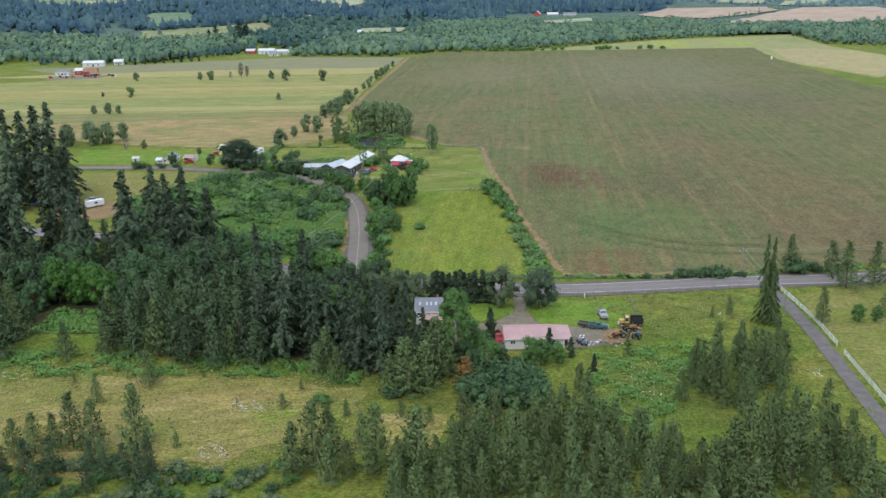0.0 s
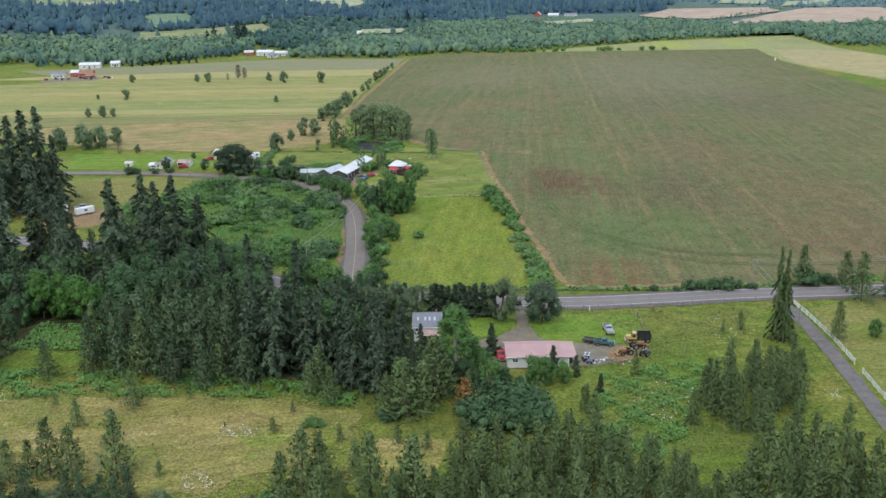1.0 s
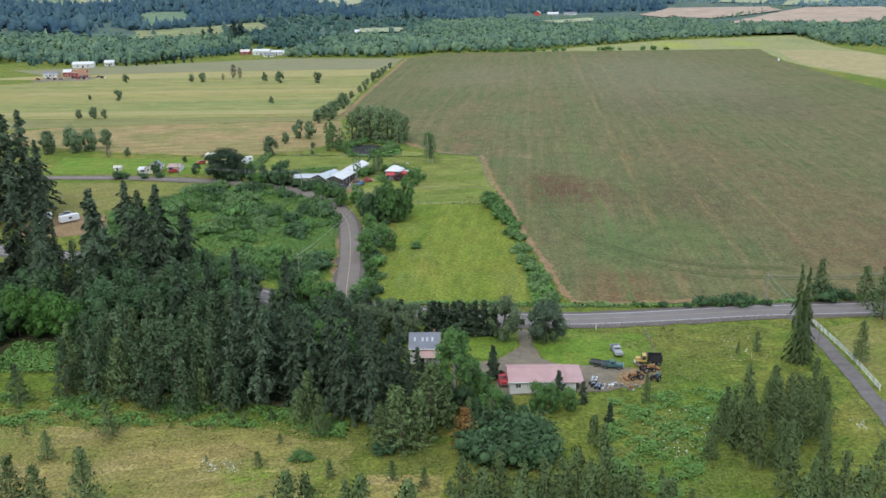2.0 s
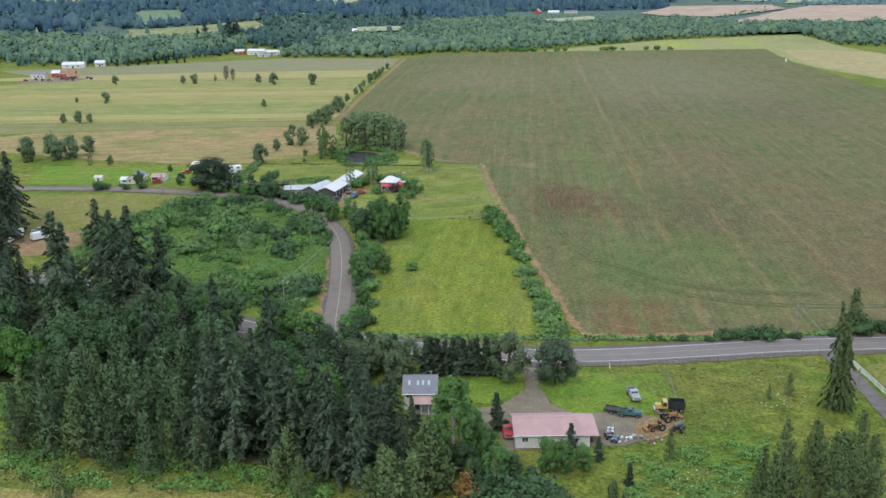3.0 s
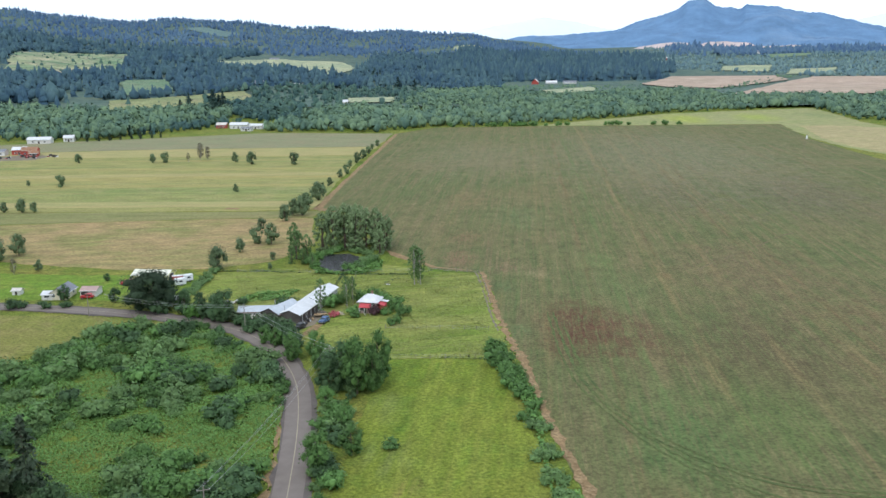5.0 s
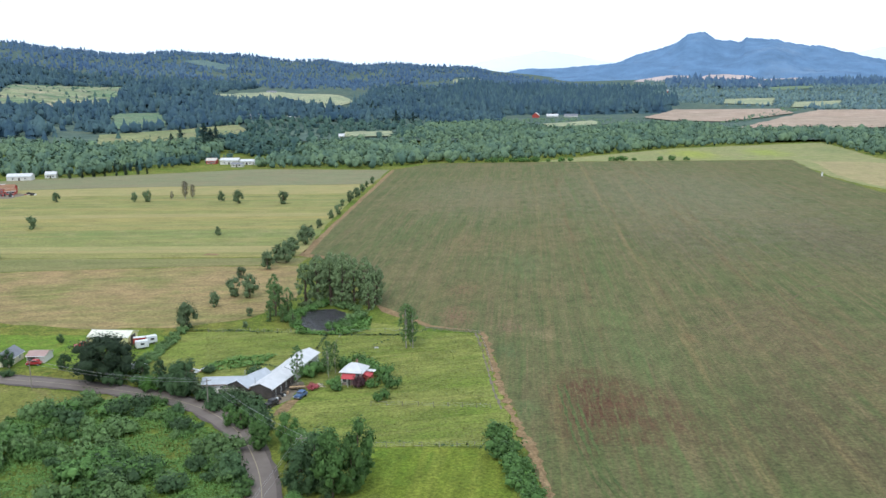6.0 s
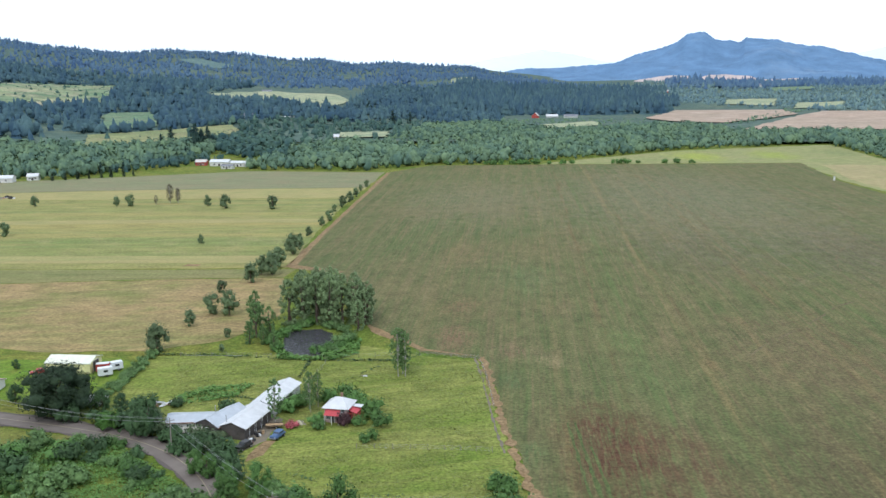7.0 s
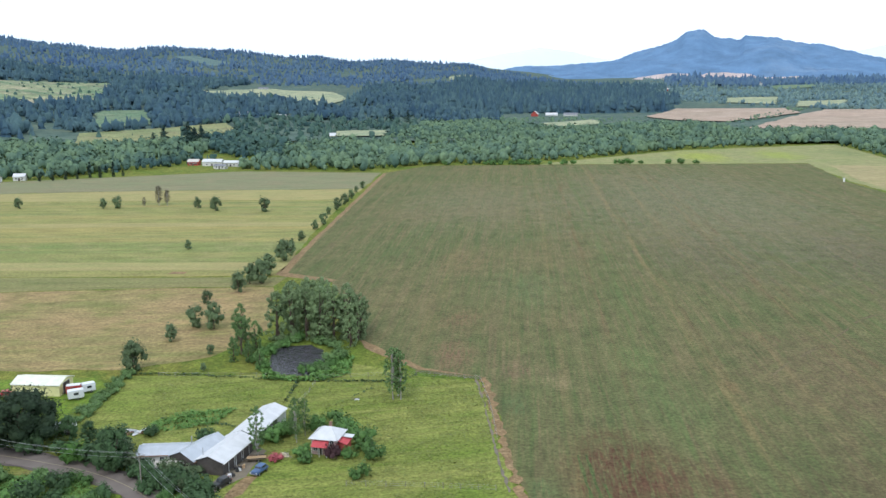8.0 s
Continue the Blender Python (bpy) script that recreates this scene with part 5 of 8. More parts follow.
plant_all([(-43.5, 232.5, 10.6), (-38.8, 231.8, 9.4), (-48.8, 228.5, 9)], broad, tint=LEAF, say="mid-green broadleaf tree at a road junction")
plant_all([(-39.9, 210.2, 10.1), (-43.2, 215.9, 9.3), (-38.4, 219.4, 9.3), (-33.4, 207.9, 10.1), (-41.4, 203.3, 10.1), (-35.7, 201, 9.3), (-45.8, 225.1, 7), (-30, 226.5, 7.6), (-25.5, 226, 7.2), (-21.5, 224.6, 6.8), (-35, 229.5, 7.4)], broad, tint=LEAF_DARK, say="dark green broadleaf tree beside a country road")
plant_all([(-46.6, 233.1, 11.6), (-59, 240.4, 9), (-63.4, 242.6, 9.6), (-67.8, 245.6, 10.8), (-74.2, 250.2, 11.6), (-80.7, 253.5, 12.4), (-87.9, 258, 11.6), (-93.1, 234, 13.9), (-83.8, 227.2, 13.9), (-75.9, 231.9, 13.2), (-70.8, 234.2, 13.2), (-67.3, 236.4, 11.6), (-61.1, 227.3, 10.8), (-88.2, 220.3, 13.2), (-97.9, 236.2, 13.2),
           (-78.6, 218.1, 12.4), (-69, 220.4, 12.4), (-56.2, 220.4, 10.8), (-105.7, 229.3, 13.2), (-51.3, 213.6, 10.8), (-64.1, 213.5, 11.6), (-111, 211, 8), (-109.5, 204, 6.5), (-112.5, 199, 7.5), (-87, 212, 7.5)], broad, tint=LEAF_DARK, say="dark green broadleaf tree in a thick wood")
plant_all([(-53.8, 220.5, 8.5), (-49.3, 218.2, 7.7), (-57.8, 219.3, 9.3)], broad, tint=LEAF_DUSK, say="dusty green broadleaf tree in a thick wood")
plant_all([(-39.5, 318.4, 10.4), (-37.7, 324.4, 11.2), (-34.7, 319.8, 8.8), (-80.4, 372.9, 10.8), (-84.4, 377.6, 8)], broad, tint=LEAF_DARK, say="dark green broadleaf tree by a lane")
plant_all([(-29.7, 284.6, 7.1), (-35.2, 278.1, 8.7), (-31.8, 258.9, 5.59), (-30.6, 247.1, 4.82), (-55.4, 348.4, 5.59), (-53.8, 344.3, 5.59), (-48.2, 345, 7.2),
           (-38.8, 307, 6.4), (-32.9, 296.7, 5.93), (-63.6, 354, 5.59), (-60.3, 351.7, 5.59), (-52.9, 339.7, 7.2), (-44.7, 333.5, 7.2), (-41.4, 328.9, 6.4)], broad)
plant_all([(-33.2, 317.5, 15), (-29.2, 325.7, 13.6), (-29.5, 319.5, 11)], broad, wide=0.74, tint=LEAF, say="mid-green upright tree by a lane")
plant_all([(-107.6, 386.5, 12.6)], oak, wide=1.05, tint=LEAF_OAK)
plant_all([(-97.7, 389.3, 6), (-121.9, 394.2, 5.16), (-115.6, 391.4, 4.3), (-139.5, 396.5, 5.68), (-92.1, 386.7, 6), (-135.3, 420.7, 3.18)], broad, tint=LEAF_DARK, say="dark rounded tree beside a lane")
plant_all([(-53, 380.9, 13.2), (-47, 391.5, 11.2), (-45.1, 392.8, 10.4), (-46.3, 389.2, 10)], poplar)
plant_all([(-27.6, 416.6, 15.9), (-25.7, 416.7, 14.2), (-26.6, 419, 14.4)], poplar, wide=0.95)
plant_all([(-68, 467.5, 18.4), (-63.6, 467.8, 20), (-59.3, 469, 20.4), (-55, 468.1, 20), (-50.7, 468.3, 20), (-46.7, 469.6, 18.4), (-43.4, 468.6, 14.4), (-65.3, 478.2, 19.2), (-61.2, 483, 19.2), (-54.2, 478.6, 19.2), (-48.2, 480.1, 17.6), (-58.1, 488.9, 17.6), (-43.5, 475.7, 15), (-44.7, 461.6, 12)], willow, tint=LEAF_MID)
plant_all([(-75.4, 453.4, 14.4), (-75.7, 446.3, 8.5), (-71.3, 445.7, 6.8), (-66.8, 439.6, 7.2), (-79.1, 467.5, 13.6), (-72.2, 458, 10.4)], willow)
plant_all([(-101.1, 437.3, 9.1), (-100.5, 465.7, 5.85), (-97.6, 481.5, 8.4), (-91.1, 479.7, 9.5), (-103, 512, 5.59), (-82, 438, 2.49), (-84.5, 453.2, 3.53), (-96.3, 529, 8), (-95.5, 542.7, 8.9),
           (-91.1, 542.7, 10.1), (-91.2, 557.8, 9.3), (-91.5, 585.6, 9.9), (-91.1, 597.9, 6.4), (-93.1, 632.4, 5.5), (-92.3, 664.1, 5.85), (-90.8, 681.7, 7), (-91.3, 731.9, 7.9), (-90.4, 755, 6.9),
           (-90.1, 779.9, 6.1), (-94.5, 616.3, 4.82), (-93.6, 715.6, 4.82), (-90.9, 809.5, 4.82), (-89.7, 833.1, 5.59), (-94.7, 569.7, 7.2)], far_broad, tint=LEAF_ROW, say="green tree in a field-side row")
plant_all([(-286.3, 739.4, 6.8), (-234.3, 739.9, 6.4), (-225.6, 740, 8.4), (-176.6, 739.9, 7.6), (-162.6, 728.5, 9), (-133, 726, 9.6), (-141.6, 612.1, 5.16), (-249.7, 632.9, 8.3), (-271.4, 638.1, 3.53),
           (-241.3, 552.9, 5.59), (-232.2, 552.7, 7.2), (-226.2, 552.6, 6), (-195.8, 445.1, 10.4), (-191.3, 450.3, 12), (-201.3, 453.8, 11.2), (-187, 460.4, 9.6), (-207.2, 442, 10.4), (-212.7, 453, 10.4), (-166.7, 435, 4.82)], far_broad, tint=LEAF_ROW, say="lone dark tree standing in a hay field")
plant_all([(-204.2, 751.7, 14.1), (-199.4, 752.4, 11.2), (-210.8, 744.7, 7.2), (-173.5, 430.3, 6.9)], poplar, wide=1.3, tint=LEAF_BARE, say="half-bare brownish tree in a field")

rnd = random.Random(11)
for x, y, h in [(0.17, 347.7, 4.39), (1.81, 334.8, 5.16), (4.13, 323.2, 5.16), (5.5, 316.7, 3.87), (6.2, 306.4, 2.84), (8.4, 295.3, 3.35), (9.2, 285.2, 3.27), (10.6, 276.1, 3.18), (12, 267.6, 3.44), (12.9, 257.4, 3.53), (12.9, 250.4, 3.27), (14.2, 243.5, 3.1), (3.1, 327.5, 4.04)]:
    for k in range(3):
        shrub(x + rnd.uniform(-1.8, 1.8), y + rnd.uniform(-3.5, 3.5), h * rnd.uniform(0.6, 0.95), LEAF_GREY if y < 299.3 else LEAF, 1.1, "bushy grey-green hedge shrub along a ditch", "ditch hedge shrubs")
for x, y, h in [(37, 238.7, 1.55), (41.5, 238.7, 1.89), (47.3, 238.2, 1.55), (52.7, 239.7, 3.44), (56.3, 239.6, 3.87), (59.3, 239.6, 3.44), (62.3, 239.6, 3.44), (66.7, 239.6, 1.89), (81.3, 243, 4.64), (86.1, 244.5, 3.35), (75.1, 241.7, 1.89), (93.8, 244.7, 2.32)]:
    for k in range(2):
        shrub(x + rnd.uniform(-1.5, 1.5), y + rnd.uniform(-0.4, 0.8), h * rnd.uniform(0.7, 1), LEAF_DARK, 1.0, "dark leafy shrub beside a country road", "roadside shrubs")
for x, y, h in [(-29.8, 371.5, 3.18), (-33.5, 382, 2.84), (-30.4, 383.8, 3.7), (-28.1, 380.9, 3.35), (-31.6, 389.7, 4.13), (-38.4, 398.8, 4.04), (-43.5, 397.4, 4.04), (-51.9, 390.2, 4.04), (-49.5, 393.8, 4.04), (-42.4, 378.8, 2.41), (-43.7, 382.3, 2.84), (-80.1, 392.6, 2.84), (-67, 389.8, 3.53), (-35.7, 394.1, 4.04)]:
    shrub(x, y, h, LEAF if x > -60 else LEAF_DARK, 1.0, "dense garden shrub round a farmhouse", "garden shrubs")
for x, y, h in [(-64.5, 364.6, 4.82), (-59.7, 361, 4.82), (-58, 355.3, 5.16), (-68.1, 366.5, 4.39), (-69.7, 364.2, 4.04), (-61.3, 363.9, 4.39), (-55, 352.4, 4.82), (-84.4, 375.1, 8), (-88.8, 379.9, 4.82), (-102.9, 382.4, 4.82), (-95.2, 381.3, 4.04), (-75.1, 370.4, 3.61)]:
    shrub(x, y, h, LEAF_DARK, 1.0, "big dark shrub beside a lane", "lane shrubs")
shrub(-92, 378.5, 4.82, LEAF_BRIGHT, 1.1, "yellow-green rounded shrub beside a lane")
for x, y, h in [(-152.1, 387, 3.61), (-141.4, 387.2, 2.84), (-135.2, 388.5, 2.49), (-149.6, 388, 2.84)]:
    shrub(x, y, h, LEAF_DARK, 1.1, "dark rounded garden shrub by a lane", "cottage shrubs")
shrub(-48.9, 379.3, 2.41, LEAF_RED, 1.0, "pink flowering rhododendron bush", "garden shrubs", "flowering_bush")
shrub(-36.5, 381.3, 3.7, LEAF_PURPLE, 0.8, "purple-brown leaved bush before a house", "garden shrubs")
for i in range(26):
    t = i / 25
    shrub(-102 + 1.03 * math.sin(t * 3) + rnd.uniform(-1.6, 1.6), 391 + 43.9 * t + rnd.uniform(-1.4, 1.4), rnd.uniform(1.46, 2.32), LEAF_GREY, 1.3, "grey-green bramble hedge beside a pasture", "bramble hedge")
for i in range(34):
    a = i / 34 * 2 * math.pi
    r = math.sqrt(rnd.uniform(0, 1))
    shrub(4.39 + 6.97 * r * math.cos(a), 166.8 + 6.88 * r * math.sin(a), rnd.uniform(3.1, 5.5), LEAF_DARK, 1.0, "dark blue-green bush in a dense thicket", "thicket bushes")
pine(-3.61, 168.6, 7.4, wide=1.5, tint=LEAF_BROWN, say="dying orange-brown young pine")
shrub(-31.1, 162.5, 1.72, LEAF, 1.8, "low green bramble mound in a meadow", "meadow brambles")
shrub(-17.4, 165.9, 2.32, LEAF_DARK, 1.6, "dark low bush at a wood's edge", "meadow brambles")

plant_all([(-11.8, 178.6, 8.5), (-7.4, 175.4, 9.5), (-3.2, 174.2, 6.5), (0.6, 173.2, 7), (-12.4, 188.6, 7)], pine, wide=0.95)
plant_all([(-4.6, 180.4, 6.2), (-9.2, 181.6, 7.4), (3.4, 178.4, 5.4), (6.4, 175.8, 4.6), (-1.8, 176.8, 5.2)], broad, tint=LEAF_DARK, say="dark green young tree beside a garage")
for x, y, h in [(-72.4, 369.6, 3.6), (-69.6, 372.4, 3.4), (-66.4, 368.8, 4), (-64.4, 370.6, 3.2), (-66.8, 364.4, 4), (-63.4, 365.5, 3.5), (-74.5, 373, 3.4), (-79.8, 376.6, 4.4), (-81.8, 381.5, 4.4), (-85.5, 385, 4.2), (-83.4, 377.6, 4)]:
    shrub(x, y, h, rnd.choice((LEAF_DARK, LEAF_DUSK)), 1.1, "dusky green bush crowded before a farmhouse", "garden shrubs")

# the left wood: pines in front, broadleaf trees and firs behind
WOOD = [(-153.3, 183.6), (-105, 183.9), (-52.5, 182.7), (-42.9, 195.2), (-46.6, 234.3), (-59.6, 237.6), (-79.8, 250.1), (-99.8, 260.1), (-154.7, 269.4)]
FERNS = [(-103, 178), (-86, 178), (-89, 214), (-107, 214)]
placed = []
while len(placed) < 104:
    x, y = rnd.uniform(-151.4, -43), rnd.uniform(182.3, 265.7)
    if not inside([x], [y], WOOD)[0] or inside([x], [y], FERNS)[0] or (-57.6 < x < -46.4 and y > 222.7) or any((x - a) ** 2 + (y - b) ** 2 < 13 for a, b in placed):
        continue
    placed.append((x, y))
    if y < 204.7:
        pine(x, y, rnd.uniform(9.89, 15.05), wide=rnd.uniform(0.85, 1.05), tint=rnd.choice((PINE, PINE_DARK)), say="grey-green pine at a wood's edge")
    elif rnd.random() < 0.4:
        fir(x, y, rnd.uniform(12.04, 18.9), wide=0.95)
    elif rnd.random() < 0.5:
        pine(x, y, rnd.uniform(11.18, 15.48), wide=rnd.uniform(0.9, 1.1), tint=PINE_DARK, say="dark blue-green pine in a thick wood")
    else:
        broad(x, y, rnd.uniform(8.6, 12.9), wide=1.15, tint=rnd.choice((LEAF_DARK, LEAF_DARK, LEAF_DUSK)), say="dusky green broadleaf tree in a thick wood")
for leaf_mat in (LEAF, LEAF_DARK, LEAF_DUSK):
    shrub_mass("meadow_bushes", [(rnd.uniform(-109.2, -29.2), rnd.uniform(118.2, 138.5), rnd.uniform(0.95, 2.49), 1.2) for i in range(44)], leaf_mat, "tangled green bushes at a meadow's edge")
for leaf_mat in (LEAF_DARK,):
    shrub_mass("wood_understorey", [(x, y, h, 1.3) for x, y, h in ((rnd.uniform(-145.3, -17.2), rnd.uniform(184, 236.5), rnd.uniform(1.55, 3.44)) for i in range(56)) if not inside([x], [y], FERNS)[0] and not (x > -20.2 and y > 197.4)], leaf_mat, "leafy understorey of a thick wood")

# thicket of shrubs between the two roads
THICKET = [(-48.5, 251.5), (-76, 263.8), (-98.5, 278.5), (-124, 297.4), (-126, 325.9), (-115.6, 366.4), (-95, 371.5), (-84.6, 367.2), (-62.7, 345.9), (-52.7, 325.3), (-48.4, 308.1), (-45.6, 278), (-44.5, 259.6)]
count, low_rows = 0, {m.name: [] for m in (LEAF, LEAF_DARK, LEAF_GREY)}
while count < 380:
    x, y = rnd.uniform(-127.3, -43), rnd.uniform(249.4, 373.2)
    if not bool(inside([x], [y], THICKET)[0]):
        continue
    lump = noise.noise(Vector((x * 0.055, y * 0.04, 5.0)))
    edge = (y > 323.4) or (x < -98.9)
    if lump < (-0.3 if edge else -0.05):
        continue
    count += 1
    leaf_mat = rnd.choice((LEAF, LEAF, LEAF, LEAF_DARK, LEAF_GREY, LEAF_GREY, LEAF_GREY))
    if rnd.random() < (0.36 if edge else 0.2):
        shrub(x, y, rnd.uniform(3.1, 5.33), leaf_mat, rnd.uniform(0.9, 1.3), "tall green shrub in an overgrown thicket", "thicket shrubs")
    else:
        low_rows[leaf_mat.name].append((x, y, rnd.uniform(1.29, 2.75), rnd.uniform(0.9, 1.4)))
for leaf_mat in (LEAF, LEAF_DARK, LEAF_GREY):
    shrub_mass("thicket_bushes", low_rows[leaf_mat.name], leaf_mat, "low bushes crowded in an overgrown thicket")

# hedge between the lane and the mown strip
for i in range(60):
    y = rnd.uniform(244.2, 347.4)
    x = np.interp(y, [240.8, 263.2, 290.7, 310.5, 327.7, 347.4], [-32.2, -34.1, -36.8, -37.9, -40.6, -47.3]) + rnd.uniform(-1.2, 4.5) + (3.44 if y > 299.3 else 0) * rnd.random()
    shrub(x, y, rnd.uniform(1.38, 3.87), rnd.choice((LEAF, LEAF_DARK, LEAF_GREY)), 1.1, "leafy green shrub in a lane-side hedge", "lane hedge shrubs")
for i in range(34):
    a = rnd.uniform(0, 6.28)
    x, y = -58.4 + 10.84 * math.cos(a) + rnd.uniform(-1.72, 1.72), 449.8 + 17.2 * math.sin(a) + rnd.uniform(-2.15, 2.15)
    if a > 4.2 and a < 5.2:
        continue
    shrub(x, y, rnd.uniform(1.29, 3.44), rnd.choice((LEAF, LEAF, LEAF_GREY)), 1.1, "green shrub on a pond's bank", "pond shrubs")

# dense pines at the near edge of the meadow
placed = []
while len(placed) < 84:
    x, y = rnd.uniform(-12.9, 37.8), rnd.uniform(112.7, 148.8)
    if y > 136.5 + 10.32 * math.sin((x + 12.9) / 50.7 * math.pi) or any((x - a) ** 2 + (y - b) ** 2 < 6 for a, b in placed):
        continue
    placed.append((x, y))
    pine(x, y, rnd.uniform(7.74, 11.18), wide=rnd.uniform(0.78, 1.0))
for x, y, h in [(0.17, 141, 10.8), (2.32, 150.2, 9.3), (-3.18, 146.8, 10.1), (5.85, 146.7, 9.6), (9.1, 150.1, 8.5), (14.1, 148.9, 10.8), (18.2, 150, 10.8), (22.4, 146.5, 9.3), (26.6, 143, 9.3), (30, 139.5, 8.5)]:
    pine(x, y, h, wide=1.1)
placed = []
while len(placed) < 20:
    x, y = rnd.uniform(-100, -51.6), rnd.uniform(122, 136)
    if any((x - a) ** 2 + (y - b) ** 2 < 13 for a, b in placed):
        continue
    placed.append((x, y))
    pine(x, y, rnd.uniform(5.42, 9.29), wide=0.95, tint=PINE_DARK, say="dark blue-green pine at a meadow's edge")
placed = []
while len(placed) < 16:
    x, y = rnd.uniform(37, 98.9), rnd.uniform(114.4, 130.7)
    if any((x - a) ** 2 + (y - b) ** 2 < 12 for a, b in placed) or abs(x - 69.7) < 4.3:
        continue
    placed.append((x, y))
    pine(x, y, rnd.uniform(6.88, 11.61), wide=1.15)

for clump, number in (([(40.7, 177.9), (54.7, 192), (61, 184), (60.6, 167.8), (49.1, 160.4), (40.3, 167.4)], 17), ([(38, 138), (43.5, 153.7), (55.6, 158.3), (63, 154.2), (61, 135.2), (47.7, 131.6)], 12)):
    placed = []
    while len(placed) < number:
        x, y = rnd.uniform(38, 63), rnd.uniform(131, 193)
        if not inside([x], [y], clump)[0] or any((x - a) ** 2 + (y - b) ** 2 < 6 for a, b in placed):
            continue
        placed.append((x, y))
        pine(x, y, rnd.uniform(7.5, 11), wide=rnd.uniform(0.7, 0.88))


# ---- growth that nobody could count ----
def growth(name, outline, number, size, height, plant_mat, label, seed, clump_scale=0.08, threshold=-1.0, hug=0.0):
    """Many leaf clumps over an area, denser in patches."""
    rng = np.random.default_rng(seed)
    xs, ys = [p[0] for p in outline], [p[1] for p in outline]
    pts = np.c_[rng.uniform(min(xs), max(xs), number * 4), rng.uniform(min(ys), max(ys), number * 4)]
    pts = pts[inside(pts[:, 0], pts[:, 1], outline)]
    k = np.sin(pts[:, 0] * clump_scale * 6.1 + seed) * np.sin(pts[:, 1] * clump_scale * 5.3) + 0.7 * np.sin(pts[:, 0] * clump_scale * 13.7) * np.sin(pts[:, 1] * clump_scale * 17.1 + seed)
    keep = k + rng.normal(0, 0.5, len(pts)) > threshold
    pts, k = pts[keep][:number], k[keep][:number]
    h = height * np.clip(0.35 + 0.4 * (k + 1), 0.2, 1.3) * rng.uniform(0.3, 1.0, len(pts))
    v, f = leaves(rng, np.c_[pts, h], np.tile((0, 0, 1.0), (len(pts), 1)) * (1 - hug), size, 0.5)
    v[:, 2] = np.maximum(v[:, 2], 0.1)
    nor = np.c_[rng.normal(0, 0.32, (len(pts), 2)), np.ones(len(pts))]
    return tagged(new(name, quick_mesh(name, v, f, plant_mat, True, np.repeat(nor, 3, 0))), label, "undergrowth", kind="stuff")


growth("bramble_thicket", THICKET, 150000, 0.27, 1.0, BRAMBLE, "sea of low green brambles", 1, 0.05)
growth("bramble_yard", [(18.9, 161.5), (22.8, 186.9), (35.3, 190.3), (49.4, 194.9), (42.9, 178.7), (38, 169.4), (34.7, 157.9), (29.8, 151), (19.8, 158.1)], 11000, 0.32, 0.7, BRAMBLE, "low green brambles behind a farm yard", 2, 0.09, 0.25)
growth("wood_gap_growth", [(-59.2, 204.4), (-43, 204.4), (-43.4, 234.3), (-58, 237.6)], 4200, 0.45, 1.4, LEAF_DARK, "low growth in a gap of a wood", 15)
growth("wood_edge_growth", [(-104.9, 172.5), (-74.7, 173.6), (-46.7, 174.1), (-24.8, 169.9), (-24.8, 175.7), (-44.4, 183.8), (-74.9, 186.2), (-105.1, 186.1)], 8500, 0.4, 0.8, BRAMBLE, "low green growth along a wood's edge", 16, 0.05, 0.3)
growth("fern_patch", [(-106, 197), (-89.5, 197), (-90, 213), (-106, 213)], 4200, 0.42, 0.7, BRAMBLE, "patch of bright green ferns", 3)
growth("hedge_growth", [(9.4, 270.5), (14.4, 270.5), (17.2, 241.4), (10.6, 240.2), (7.4, 299.5), (1.2, 334.5), (5.33, 334.5), (8.9, 311.2)], 3000, 0.6, 1.5, BRAMBLE, "tangled green growth along a ditch", 4)
growth("meadow_tufts", [(-105.9, 133), (-106.6, 180.4), (-66.9, 181.5), (-24.8, 173.4), (-19.5, 142.4), (-51.8, 133.6)], 19000, 0.32, 0.12, DRY_TUFT, "dry tufted meadow grass", 5, 0.06, -0.4)
growth("grass_tufts", [(-23, 158.5), (-26.4, 176.8), (14.8, 158.1), (35.3, 185.7), (68.5, 227.6), (20.7, 222.8), (35.1, 206.6), (31, 192.6), (48.2, 157.8), (68.5, 148.3), (67.7, 224), (71.7, 157.6), (40, 137.1), (36.5, 150.9), (23.1, 155.7)], 19000, 0.32, 0.14, TUFT, "tufted green meadow grass", 6, 0.06, -0.3)
growth("pasture_tufts", [(-29.3, 343.1), (-2.24, 343.7), (-3.35, 369.4), (-3.1, 413.9), (-5.76, 430.3), (-23.1, 434.3), (-50.9, 433.3), (-92.7, 431.7), (-82.6, 392.8), (-45.5, 393.9), (-28.8, 368.8), (-45.1, 363.7), (-43.3, 348.6)], 16000, 0.34, 0.12, TUFT, "tufts of uncut pasture grass", 7, 0.05, -0.3)
for line, wide in (([(-101.5, 434.8), (-82.4, 434.4), (-54.1, 430.3), (-29.6, 430.1), (-23.1, 435.5)], 0.7), ([(-54.1, 429.7), (-54.3, 414.5)], 0.45), ([(-42.8, 410.3), (-32.1, 428.1)], 0.4), ([(-46.6, 355.5), (-28.6, 345.5), (-3.01, 341.9)], 0.5), ([(-82, 403.2), (-61.7, 398), (-50.4, 399.6)], 0.5)):
    lft, rgt = [(x, y + wide) for x, y in line], [(x, y - wide) for x, y in line[::-1]]
    if abs(line[0][0] - line[-1][0]) < 20:
        lft, rgt = [(x - wide, y) for x, y in line], [(x + wide, y) for x, y in line[::-1]]
    growth("ditch_growth", lft + rgt, int(220 * wide * sum(math.dist(a, b) for a, b in zip(line, line[1:])) / 12), 0.45, 0.55, LEAF_DARK, "dark weeds along a fence line", 12)
